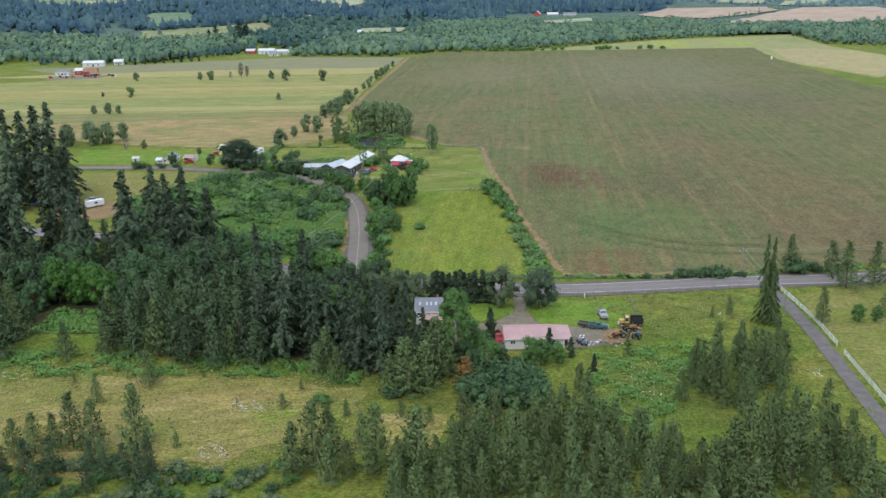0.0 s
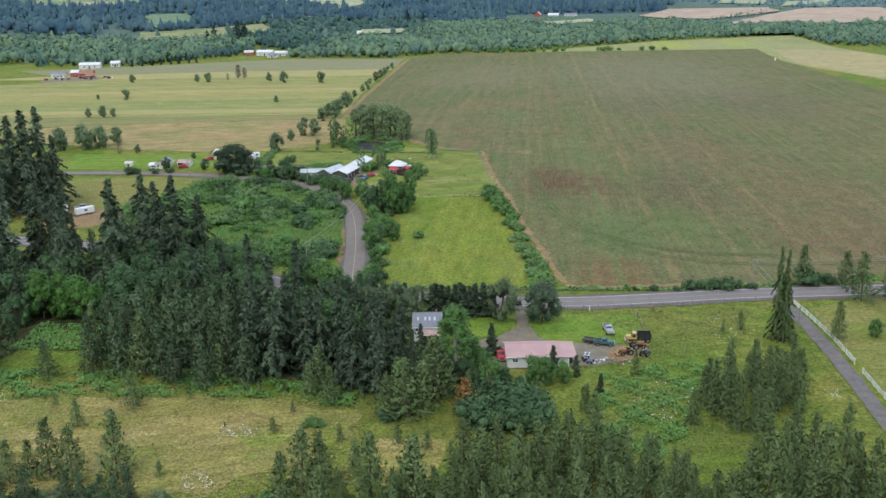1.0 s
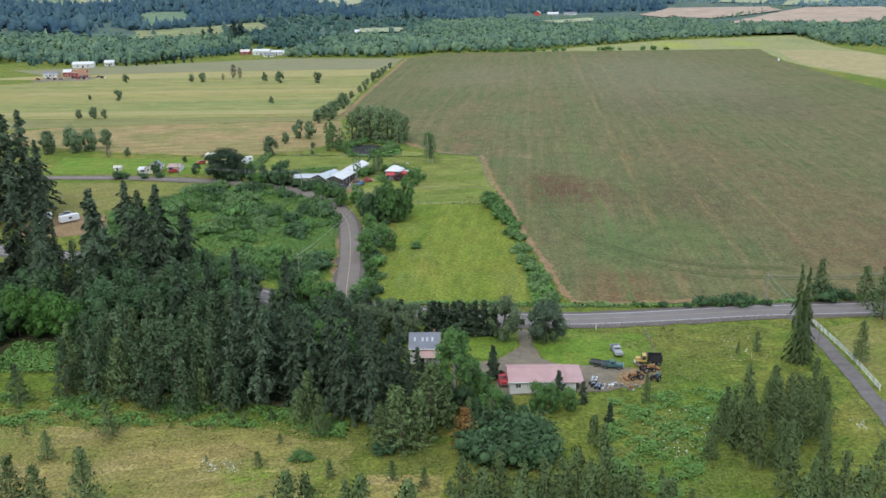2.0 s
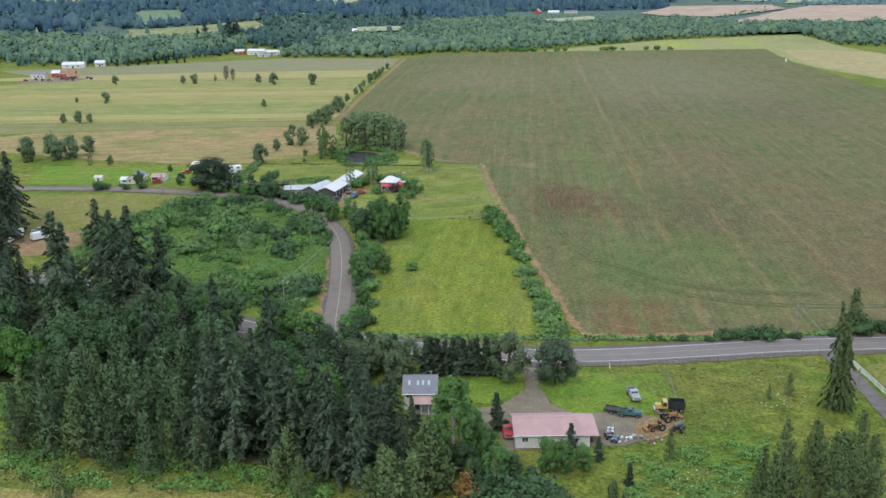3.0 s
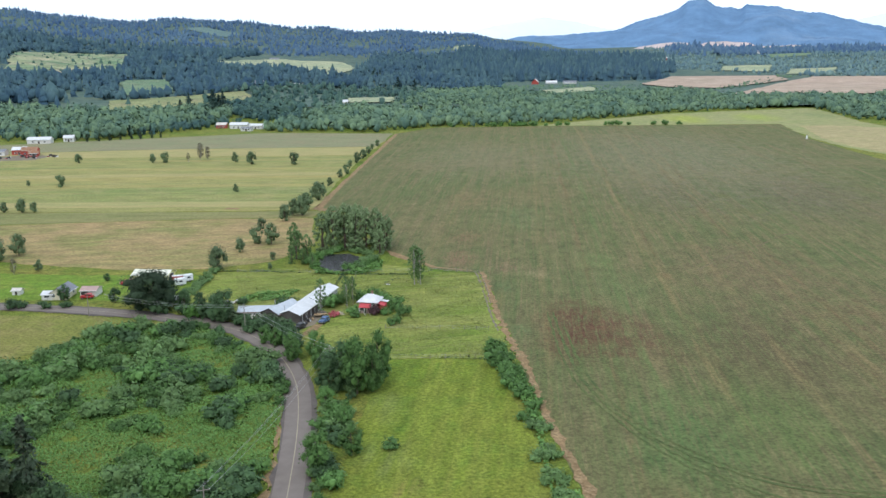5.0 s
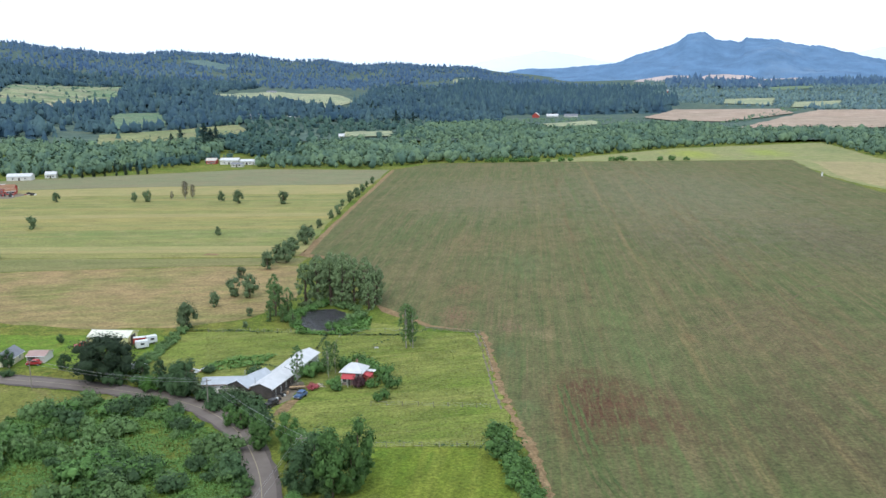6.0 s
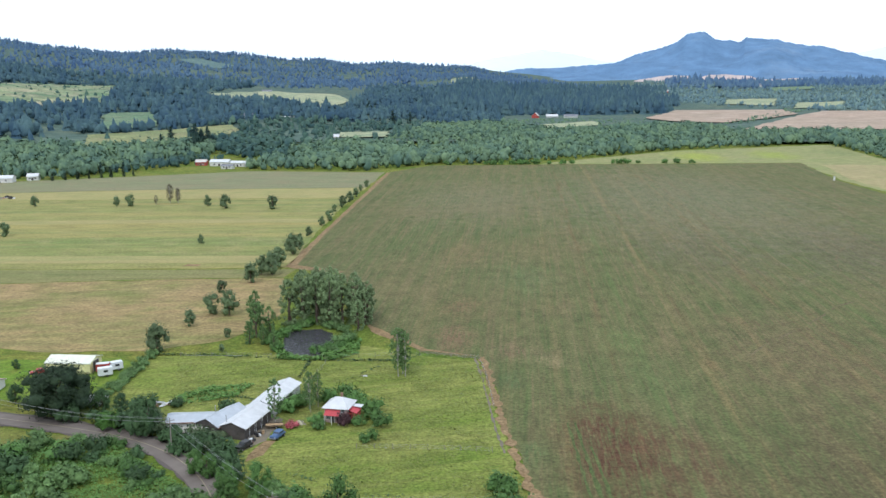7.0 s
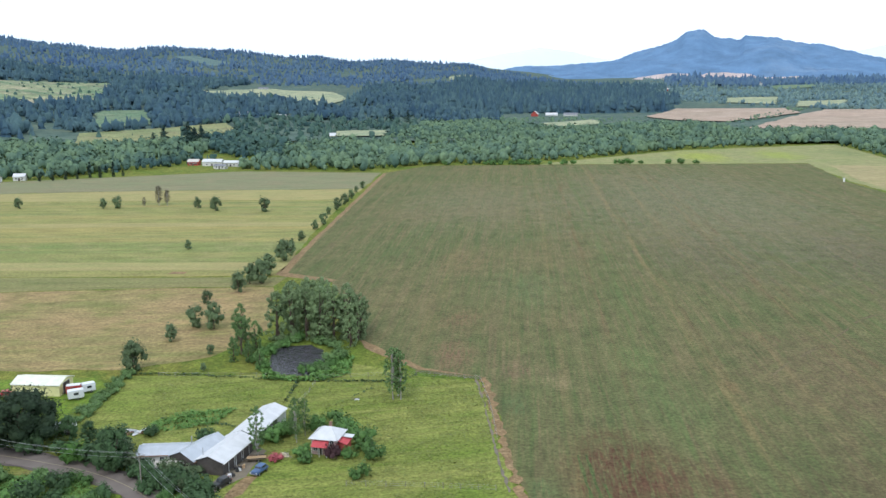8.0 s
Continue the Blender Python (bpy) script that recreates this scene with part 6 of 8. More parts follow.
growth("pond_growth", [(-69.1, 465.2), (-68, 444.3), (-63.8, 430.5), (-48.4, 429.3), (-41.1, 436), (-42.1, 451.2), (-47.9, 452), (-48.9, 438), (-51.7, 432.8), (-61.9, 434.5), (-65.6, 444.4), (-67.4, 460.5)], 4200, 0.5, 1.3, BRAMBLE, "lush green growth round a pond", 13)
growth("nettle_patch", [(-81.8, 392.8), (-67.4, 399), (-65.1, 409.5), (-76.4, 406.8), (-82.6, 399.6)], 2600, 0.4, 0.8, BRAMBLE, "patch of tall green weeds in a pasture", 14)
growth("verge_growth", [(19.7, 237.7), (47.3, 237.9), (81, 242.3), (102.3, 246.5), (102.3, 250), (81, 245.2), (47.3, 239.9), (38, 240.1), (22.2, 240.7), (-27.3, 241.2), (-27.2, 238.9)], 5000, 0.5, 0.8, BRAMBLE, "weedy growth along a road verge", 8)
for nm, poly, cnt in (("flowers_meadow", [(-47.3, 157.6), (-40.9, 157.5), (-40.9, 161.5), (-48.2, 162.1)], 160), ("flowers_yard", [(31.4, 162.5), (41.3, 174.1), (39.5, 183.4), (27.9, 181.1), (26.3, 167.2)], 170), ("flowers_field", [(49.4, 204.2), (59.4, 206.5), (59.3, 220.5), (50.8, 220.5)], 110),
                      ("flowers_drive", [(65.2, 175), (67.3, 175), (67.3, 179.7), (65.2, 179.7)], 50), ("flowers_near", [(-48.7, 139.3), (-42.2, 140.4), (-45.5, 146.1), (-48.8, 145)], 140), ("flowers_west", [(-104.8, 169.2), (-92.2, 170.3), (-92.3, 176), (-104.9, 174.8)], 120)):
    growth(nm, poly, cnt, 0.2, 0.8, FLOWER, "patch of small white umbel flowers", 9, 0.3, 0.2)


def far_wood(name, outline, spacing, low, high, conifers, needles, label, seed, skip=(), tris=26):
    """A distant wood: each tree a ragged cone or a lumpy crown of small faces."""
    rng = np.random.default_rng(seed)
    xs, ys = [p[0] for p in outline], [p[1] for p in outline]
    gx, gy = np.meshgrid(np.arange(min(xs), max(xs), spacing), np.arange(min(ys), max(ys), spacing * 1.33))
    p = np.c_[gx.ravel(), gy.ravel()] + rng.uniform(-0.6, 0.6, (gx.size, 2)) * spacing
    p = p[inside(p[:, 0], p[:, 1], outline)]
    for poly in skip:
        for back in (0, 12):
            p = p[~inside(p[:, 0], p[:, 1] + back, poly)]
    clear = np.sin(p[:, 0] * 0.011 + seed) * np.sin(p[:, 1] * 0.009) + 0.5 * np.sin(p[:, 0] * 0.031) * np.sin(p[:, 1] * 0.027 + seed)
    p = p[clear + rng.normal(0, 0.25, len(p)) > -0.85]
    z = hill_height(p[:, 0], p[:, 1])
    h = rng.uniform(low, high, len(p)) * (1 + 0.2 * np.sin(p[:, 0] * 0.02) * np.sin(p[:, 1] * 0.017))
    kind = rng.random(len(p)) < conifers
    vs, fs, ns, at = [], [], [], 0
    c = p[kind]
    if len(c):
        hh, zz = h[kind] * rng.uniform(0.8, 1.25, kind.sum()) * (1 if spacing < 18 else 1.2), z[kind]
        for lo, hi, wide in ((0.02, 0.62, 0.3), (0.28, 0.84, 0.23), (0.54, 1.0, 0.15))[:3 if spacing < 18 else 2]:
            k = 6
            a = np.linspace(0, 2 * math.pi, k, endpoint=False)[None] + rng.uniform(0, 6, (len(c), 1))
            r = hh[:, None] * wide * rng.uniform(0.65, 1.25, (len(c), k))
            ring = np.stack([c[:, :1] + r * np.cos(a), c[:, 1:] + r * np.sin(a), (zz + hh * lo)[:, None] + rng.uniform(-0.05, 0.05, (len(c), k)) * hh[:, None]], -1)
            tip = np.stack([c[:, 0], c[:, 1], zz + hh * hi], -1)[:, None]
            v = np.concatenate([ring, tip], 1)
            base = at + np.arange(len(c))[:, None] * (k + 1)
            i = np.arange(k)
            f = np.stack([base + i, base + (i + 1) % k, np.broadcast_to(base + k, (len(c), k))], -1).reshape(-1, 3)
            vs.append(v.reshape(-1, 3))
            ns.append(np.concatenate([np.stack([np.cos(a), np.sin(a), np.full_like(a, 0.7)], -1), np.tile((0.0, 0.0, 1.0), (len(c), 1, 1))], 1).reshape(-1, 3))
            fs.append(f)
            at += len(c) * (k + 1)
    c = p[~kind]
    if len(c):
        hh, zz = h[~kind], z[~kind]
        core, cf = ball(1)
        wide = hh * rng.uniform(0.34, 0.46, len(c))
        for lobe in range(3 if tris > 9 else 1 if spacing > 18 else 2):
            lump = 1 + rng.uniform(-0.4, 0.3, (len(c), len(core)))
            away = rng.uniform(-0.5, 0.5, (len(c), 3)) * np.stack([wide, wide, hh * 0.36], -1)
            size = rng.uniform(0.48, 0.74, (len(c), 1, 1)) * (1.25 if spacing > 18 else 1)
            v = core[None] * lump[:, :, None] * size * np.stack([wide, wide, hh * 0.5], -1)[:, None] + (away + np.stack([c[:, 0], c[:, 1], zz + hh * 0.45], -1))[:, None]
            vs.append(v.reshape(-1, 3))
            ns.append((np.tile(core[None], (len(c), 1, 1)) + (away / np.stack([wide, wide, hh * 0.36], -1))[:, None] + (0, 0, 0.4)).reshape(-1, 3))
            fs.append((cf[None] + np.arange(len(c))[:, None, None] * len(core)).reshape(-1, 3) + at)
            at += v.shape[0] * v.shape[1]
        for t in range(tris):
            n = rng.normal(0, 1, (len(c), 3))
            n[:, 2] = abs(n[:, 2]) * 1.2 - 0.2
            n /= np.linalg.norm(n, axis=1, keepdims=True)
            cen = np.stack([c[:, 0], c[:, 1], zz + hh * 0.48], -1) + n * np.stack([wide, wide, hh * 0.54], -1) * rng.uniform(0.7, 1.05, (len(c), 1))
            v, f = leaves(rng, cen, n * 1.2 + (0, 0, 0.3), min(np.mean(hh) * 0.19, 2.6), 0.4)
            vs.append(v)
            ns.append(np.repeat(n + (0, 0, 0.45) + rng.normal(0, 0.25, n.shape), 3, 0))
            fs.append(f + at)
            at += len(v)
    return tagged(new(name, quick_mesh(name, np.vstack(vs), np.vstack(fs), needles, True, np.vstack(ns))), label, "woodland", kind="stuff")


OPEN = [poly for _, poly, _, _ in CLEARINGS]
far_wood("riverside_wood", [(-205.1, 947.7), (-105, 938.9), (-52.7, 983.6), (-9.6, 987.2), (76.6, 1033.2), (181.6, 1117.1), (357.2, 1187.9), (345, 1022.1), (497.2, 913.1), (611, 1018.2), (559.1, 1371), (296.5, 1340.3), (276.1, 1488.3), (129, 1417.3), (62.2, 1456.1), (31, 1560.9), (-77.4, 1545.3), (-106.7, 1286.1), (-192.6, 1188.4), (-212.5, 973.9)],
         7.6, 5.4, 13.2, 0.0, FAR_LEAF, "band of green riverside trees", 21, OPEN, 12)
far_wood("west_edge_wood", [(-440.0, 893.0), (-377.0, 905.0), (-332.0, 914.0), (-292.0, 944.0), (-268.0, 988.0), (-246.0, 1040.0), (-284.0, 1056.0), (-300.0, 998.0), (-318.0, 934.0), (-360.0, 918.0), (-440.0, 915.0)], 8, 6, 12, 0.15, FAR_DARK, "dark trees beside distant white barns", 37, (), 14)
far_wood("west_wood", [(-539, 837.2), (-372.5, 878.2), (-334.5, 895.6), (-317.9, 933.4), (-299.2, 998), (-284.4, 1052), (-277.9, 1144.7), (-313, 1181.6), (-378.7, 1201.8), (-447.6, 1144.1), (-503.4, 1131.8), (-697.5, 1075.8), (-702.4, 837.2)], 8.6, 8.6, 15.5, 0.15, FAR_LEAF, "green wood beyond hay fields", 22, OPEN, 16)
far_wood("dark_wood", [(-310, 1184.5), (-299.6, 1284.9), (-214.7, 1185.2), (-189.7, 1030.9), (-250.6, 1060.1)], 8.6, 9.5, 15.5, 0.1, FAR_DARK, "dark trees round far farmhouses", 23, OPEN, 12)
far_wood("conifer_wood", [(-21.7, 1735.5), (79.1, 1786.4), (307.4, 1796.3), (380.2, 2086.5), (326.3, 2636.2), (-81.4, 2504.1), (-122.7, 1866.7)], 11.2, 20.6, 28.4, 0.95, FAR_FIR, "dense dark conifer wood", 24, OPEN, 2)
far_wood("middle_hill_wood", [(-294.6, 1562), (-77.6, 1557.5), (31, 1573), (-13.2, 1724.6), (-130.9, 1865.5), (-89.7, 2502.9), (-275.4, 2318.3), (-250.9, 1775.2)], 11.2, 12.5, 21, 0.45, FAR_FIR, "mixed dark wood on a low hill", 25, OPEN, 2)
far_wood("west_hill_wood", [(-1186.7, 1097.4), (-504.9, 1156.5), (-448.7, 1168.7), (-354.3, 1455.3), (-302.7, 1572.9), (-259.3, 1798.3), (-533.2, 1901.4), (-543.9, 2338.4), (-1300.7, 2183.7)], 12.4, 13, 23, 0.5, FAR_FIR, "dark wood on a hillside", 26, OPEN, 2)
far_wood("valley_wood", [(389.1, 2087.9), (335.1, 2637.5), (556.4, 3593.3), (1683.3, 3318.5), (1125.8, 1649), (672.5, 1442.9), (592, 1712.1), (503.9, 1840.7)], 16.3, 7.7, 15.5, 0.3, FAR_LEAF_HAZE, "scattered valley woods", 27, OPEN, 3)
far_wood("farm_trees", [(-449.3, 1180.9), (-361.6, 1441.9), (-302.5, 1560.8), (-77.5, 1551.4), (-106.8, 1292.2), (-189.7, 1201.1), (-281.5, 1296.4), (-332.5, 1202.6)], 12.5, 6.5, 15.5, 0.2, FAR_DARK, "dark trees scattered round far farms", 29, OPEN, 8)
far_wood("upper_hill_wood", [(-2122.6, 2075.1), (-551.9, 2349.3), (-275.5, 2330.4), (-81.5, 2516.2), (326.1, 2648.4), (385.3, 3324.7), (120.2, 3832.2), (-295.2, 3736.4), (-1001.8, 3543.9), (-1842.9, 2835.4)], 17.6, 11.2, 16.3, 0.6, FAR_FIR_HAZE, "wooded hillside, bluish with painted haze", 28, OPEN, 2)


rnd = random.Random(77)
for i in range(30):
    x = rnd.choice((rnd.uniform(-41.3, 43), rnd.uniform(8.6, 43), rnd.uniform(43, 176.3)))
    shrub(x, np.interp(x, [-52.5, 62.8, 263.2], [983, 987.3, 987.3]) + rnd.uniform(0, 3), rnd.uniform(2.15, 5.59), LEAF, 0.9, "dark bush on a far field's edge", "field edge bushes")
far_wood("barn_bushes", [(32.7, 1568.4), (266.7, 1508.7), (279.2, 1549.5), (237.4, 1646), (63.6, 1668.7)], 10.0, 3.44, 7.6, 0.05, FAR_LEAF, "low bushes before a far red barn", 38, OPEN, 4)
far_wood("field_hedge", [(315.6, 1489.9), (348, 1502.5), (555.2, 1825.5), (515.1, 1832.9)], 10.3, 4.3, 8.6, 0.1, FAR_LEAF, "rough hedge between two brown fields", 39, (), 5)
# bushes and lone trees left standing in the clearings
far_wood("clearing_bushes", CLEARINGS[1][1], 22.4, 3.44, 10.3, 0.2, FAR_DARK, "bushes and lone trees in a logged clearing", 31, (), 3)
far_wood("scrub_bushes", CLEARINGS[2][1], 12.9, 2.58, 7.7, 0.15, FAR_LEAF, "bushes in a scrub clearing", 32, (), 3)
far_wood("field_trees", [(-450.4, 1205.4), (-410.1, 1299.1), (-350.5, 1309.5), (-333.9, 1251.3), (-391.6, 1192.1)], 25.8, 5.16, 18.9, 0.5, FAR_DARK, "lone trees round a yellow field", 33, (), 4)
far_wood("pasture_trees", [(-424.3, 1821.7), (-291.2, 1805.7), (-293.4, 1939), (-364.8, 1952.6)], 29.2, 6.9, 20.6, 0.4, FAR_DARK, "lone trees round a hill pasture", 34, (), 4)
far_wood("valley_conifers", [(531, 3043.5), (1319.2, 2825.1), (1451.1, 3090.3), (611.6, 3480.5)], 18.1, 15.5, 27.5, 0.9, FAR_FIR_HAZE, "dark conifers across the valley floor", 35, (), 2)
far_wood("valley_conifers_near", [(336.6, 2540.7), (517.9, 2799), (443.3, 2993.7), (290.3, 2703.7)], 15.5, 15.5, 25.8, 0.9, FAR_FIR, "dark conifers beside valley fields", 36, (), 2)
for x, y, hgt in ((-309.5, 1139.4, 30.4), (-305.3, 1148.6, 24), (-353.6, 1162.3, 17.6), (-206.7, 1769.5, 24), (-330.1, 1251.9, 19.2), (-363, 1221.8, 20.8), (-298.6, 1074.1, 11.2), (-142.9, 1548.1, 24), (-118.7, 1563.7, 20.8)):
    tall_fir(x, y, hgt, wide=1.6, tint=FAR_DARK, say="tall dark conifer standing clear of a wood")


for i in range(9):
    cone_tree(-344.0 + 4.6 * i + 0.8 * math.sin(i * 2.3), 905.0 + 4.2 * i, 7.4 + 1.4 * math.sin(i * 1.7), wide=1.1, tint=FAR_DARK, say="small dark conifer in a row by a field")
shrub(-22.4, 288.5, 2.0, LEAF, 1.5, "low green bush in a mown grass strip", "meadow brambles")

# ---- the mountain and far ridges behind the valley ----
def skyline(name, distance, az, el, material, label, depth=700.0, base=-40.0, rough=10.0, seed=1.0, slope=0.75):
    """A far range: front slope up to a crest seen under the given angles."""
    a = np.linspace(az[0], az[-1], 420)
    crest = np.interp(a, az, el)
    rows = 16
    v = []
    for j in range(rows):
        u = j / (rows - 1)
        d = distance - depth * (1 - u)
        for ang, e in zip(a, crest):
            h = 81.2 + distance * math.tan(radians(e))
            x, y = EYE_X + d * math.sin(radians(ang)), EYE_Y + d * math.cos(radians(ang))
            w = noise.noise(Vector((x * 0.004, y * 0.004, seed))) * rough * (2.6 if 0 < j < rows - 1 else 0.25) + noise.noise(Vector((x * 0.03, y * 0.03, seed))) * rough * 0.3 + noise.noise(Vector((x * 0.11, y * 0.11, seed))) * rough * 0.22
            v.append((x, y, base + (h - base) * u ** slope + w))
    n = len(a)
    i, j = np.meshgrid(np.arange(n - 1), np.arange(rows - 1))
    k = (j * n + i).ravel()
    return tagged(new(name, quick_mesh(name, v, np.stack([k, k + 1, k + n + 1, k + n], -1), material, True)), label, "mountain", kind="structure")


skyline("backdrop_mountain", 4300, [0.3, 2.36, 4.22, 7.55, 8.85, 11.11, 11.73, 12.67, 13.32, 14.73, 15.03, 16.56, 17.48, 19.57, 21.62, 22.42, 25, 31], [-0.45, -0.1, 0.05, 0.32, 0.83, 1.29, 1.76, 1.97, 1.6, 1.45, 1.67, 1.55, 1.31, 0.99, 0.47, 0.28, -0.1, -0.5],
        MOUNTAIN, "wooded mountain beyond the valley, blue with painted haze", 620, 30, 15, 4.0)
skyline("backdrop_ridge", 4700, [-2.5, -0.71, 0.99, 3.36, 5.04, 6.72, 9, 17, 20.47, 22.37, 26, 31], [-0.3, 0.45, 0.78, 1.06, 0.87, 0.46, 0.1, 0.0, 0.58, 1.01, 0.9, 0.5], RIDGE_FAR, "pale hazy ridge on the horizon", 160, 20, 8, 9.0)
skyline("backdrop_foothill_fields", 3520, [5.56, 7.68, 8.53, 9.24, 10.11, 10.97, 11.91, 12.13, 12.42, 13.01, 14.19, 15.38, 15.98, 16.58, 17.94, 20.24, 23.39, 27.42], [-1.16, -1.09, -0.82, -0.65, -0.53, -0.42, -0.48, -0.65, -0.61, -0.44, -0.41, -0.51, -0.75, -0.68, -0.65, -0.82, -0.75, -1.02], MOUNTAIN_PALE, "pale pinkish fields at a mountain's foot", 160, -20, 6, 2.0)


# ---- buildings ----
PINK_ROOF = ribbed("faded_pink_metal_roof", (0.42, 0.255, 0.25), 0.5, 0, 0.9)
WHITE_ROOF = ribbed("white_metal_roof", (0.6, 0.6, 0.61), 0.4, 0, 0.7, (0.4, 0.36, 0.32), 0.25)
CREAM_ROOF = ribbed("cream_white_metal_roof", (0.72, 0.71, 0.58), 0.5, 0, 0.7, (0.5, 0.47, 0.36), 0.15)
GREY_ROOF = ribbed("grey_metal_roof", (0.17, 0.175, 0.2), 0.5, 0, 0.6, (0.2, 0.19, 0.18), 0.35)
PALE_ROOF = ribbed("pale_blue_grey_metal_roof", (0.43, 0.46, 0.5), 0.4, 0, 0.7, (0.3, 0.26, 0.22), 0.4)
TAN_ROOF = ribbed("weathered_tan_roof", (0.55, 0.5, 0.45), 0.6, 0, 0.7, (0.3, 0.22, 0.16), 0.5)
SALMON_ROOF = ribbed("salmon_metal_roof", (0.4, 0.26, 0.23), 0.5, 0, 0.6)
RUST = plain("rusty_sheet_metal", (0.28, 0.15, 0.09), 0.8, 0, 0.2, 0.3, 1.0, (0.4, 0.34, 0.28), 0.5)
WALL_WHITE = plain("off_white_siding", (0.62, 0.61, 0.58), 0.7, 0, 0.2, 0.08, 0.6, (0.4, 0.37, 0.32), 0.4)
WALL_GREY = plain("grey_metal_siding", (0.42, 0.43, 0.43), 0.6, 0, 0.3, 0.08, 0.6, (0.3, 0.28, 0.25), 0.4)
WALL_CREAM = plain("cream_siding", (0.66, 0.6, 0.45), 0.7, 0, 0.2, 0.08, 0.6, (0.45, 0.4, 0.3), 0.3)
WALL_YELLOW = plain("pale_yellow_siding", (0.72, 0.68, 0.36), 0.65, 0, 0.2, 0.06, 0.6, (0.55, 0.5, 0.3), 0.3)
WALL_RED = plain("dull_red_siding", (0.4, 0.075, 0.06), 0.7, 0, 0.2, 0.12, 0.6, (0.25, 0.1, 0.08), 0.4)
WALL_PINK = plain("weathered_pink_siding", (0.5, 0.36, 0.34), 0.75, 0, 0.2, 0.1, 0.6, (0.3, 0.25, 0.24), 0.4)
WALL_DARK = plain("dark_weathered_boards", (0.085, 0.075, 0.07), 0.9, 0, 0.1, 0.3, 0.8, (0.16, 0.13, 0.11), 0.5)
TRIM_WHITE = plain("white_paint", (0.78, 0.78, 0.76), 0.5, 0, 0.3, 0.05, 1.0, (0.55, 0.53, 0.5), 0.3)
WOOD_GREY = plain("grey_weathered_wood", (0.26, 0.23, 0.2), 0.9, 0, 0.1, 0.2, 1.5, (0.15, 0.13, 0.11), 0.5, 0.4)
WOOD_TAN = plain("tan_wood", (0.42, 0.29, 0.17), 0.8, 0, 0.1, 0.2, 1.5)
BRICK = plain("brown_brick", (0.28, 0.17, 0.13), 0.9, 0, 0.1, 0.2, 2.0, None, 0, 0.4)
RUBBER = plain("black_rubber", (0.025, 0.025, 0.027), 0.85, 0, 0.2, 0.2, 3.0, (0.12, 0.1, 0.08), 0.4)
STEEL = plain("dull_steel", (0.4, 0.4, 0.41), 0.45, 0.8, 0.5, 0.15, 2.0, (0.25, 0.2, 0.16), 0.4)
DARK_METAL = plain("dark_metal", (0.05, 0.05, 0.052), 0.6, 0.3, 0.4, 0.2, 2.0, (0.14, 0.11, 0.09), 0.4)
PAINT_YELLOW = plain("worn_yellow_paint", (0.5, 0.33, 0.1), 0.4, 0, 0.5, 0.1, 1.5, (0.35, 0.22, 0.08), 0.4)
PAINT_ORANGE = plain("faded_orange_paint", (0.3, 0.15, 0.06), 0.6, 0, 0.4, 0.2, 1.5, (0.16, 0.1, 0.07), 0.7)
PAINT_BLACK = plain("black_paint", (0.03, 0.03, 0.032), 0.35, 0, 0.5, 0.15, 1.5, (0.1, 0.09, 0.08), 0.3)
PAINT_RED = plain("red_vehicle_paint", (0.42, 0.035, 0.04), 0.35, 0, 0.5, 0.1, 1.5, (0.25, 0.07, 0.06), 0.3)
PAINT_BLUE = plain("blue_vehicle_paint", (0.08, 0.14, 0.27), 0.35, 0, 0.5, 0.1, 1.5, (0.2, 0.22, 0.26), 0.3)
PAINT_TEAL = plain("faded_teal_paint", (0.06, 0.13, 0.13), 0.5, 0, 0.4, 0.12, 1.5, (0.25, 0.24, 0.22), 0.5)
PAINT_WHITE = plain("white_vehicle_paint", (0.72, 0.73, 0.74), 0.35, 0, 0.5, 0.06, 1.5, (0.45, 0.42, 0.38), 0.3)
PAINT_SILVER = plain("silver_vehicle_paint", (0.36, 0.36, 0.38), 0.4, 0.3, 0.5, 0.08, 1.5, (0.3, 0.28, 0.26), 0.3)
GLASS, _n, _l, _s = base_mat("dark_window_glass", 0.08, 0, 0.6)
_l.new(blend(_n, _l, noise_fac(_n, _l, coords(_n, _l), 0.8), (0.03, 0.035, 0.04), (0.07, 0.08, 0.09)), _s.inputs["Base Color"])
AWNING = plain("red_awning_cloth", (0.5, 0.09, 0.1), 0.8, 0, 0.1, 0.12, 1.0)


def slab(a, b, c, d, thick):
    """A roof sheet over the corners a, b, c, d, of the given thickness."""
    bm = bmesh.new()
    a, b, c, d = (Vector(p) for p in (a, b, c, d))
    n = (b - a).cross(d - a).normalized() * thick
    lo, hi = [bm.verts.new(p) for p in (a, b, c, d)], [bm.verts.new(p + n) for p in (a, b, c, d)]
    bm.faces.new(lo[::-1])
    bm.faces.new(hi)
    for i in range(4):
        j = (i + 1) % 4
        bm.faces.new((lo[i], lo[j], hi[j], hi[i]))
    bmesh.ops.recalc_face_normals(bm, faces=bm.faces[:])
    return bm


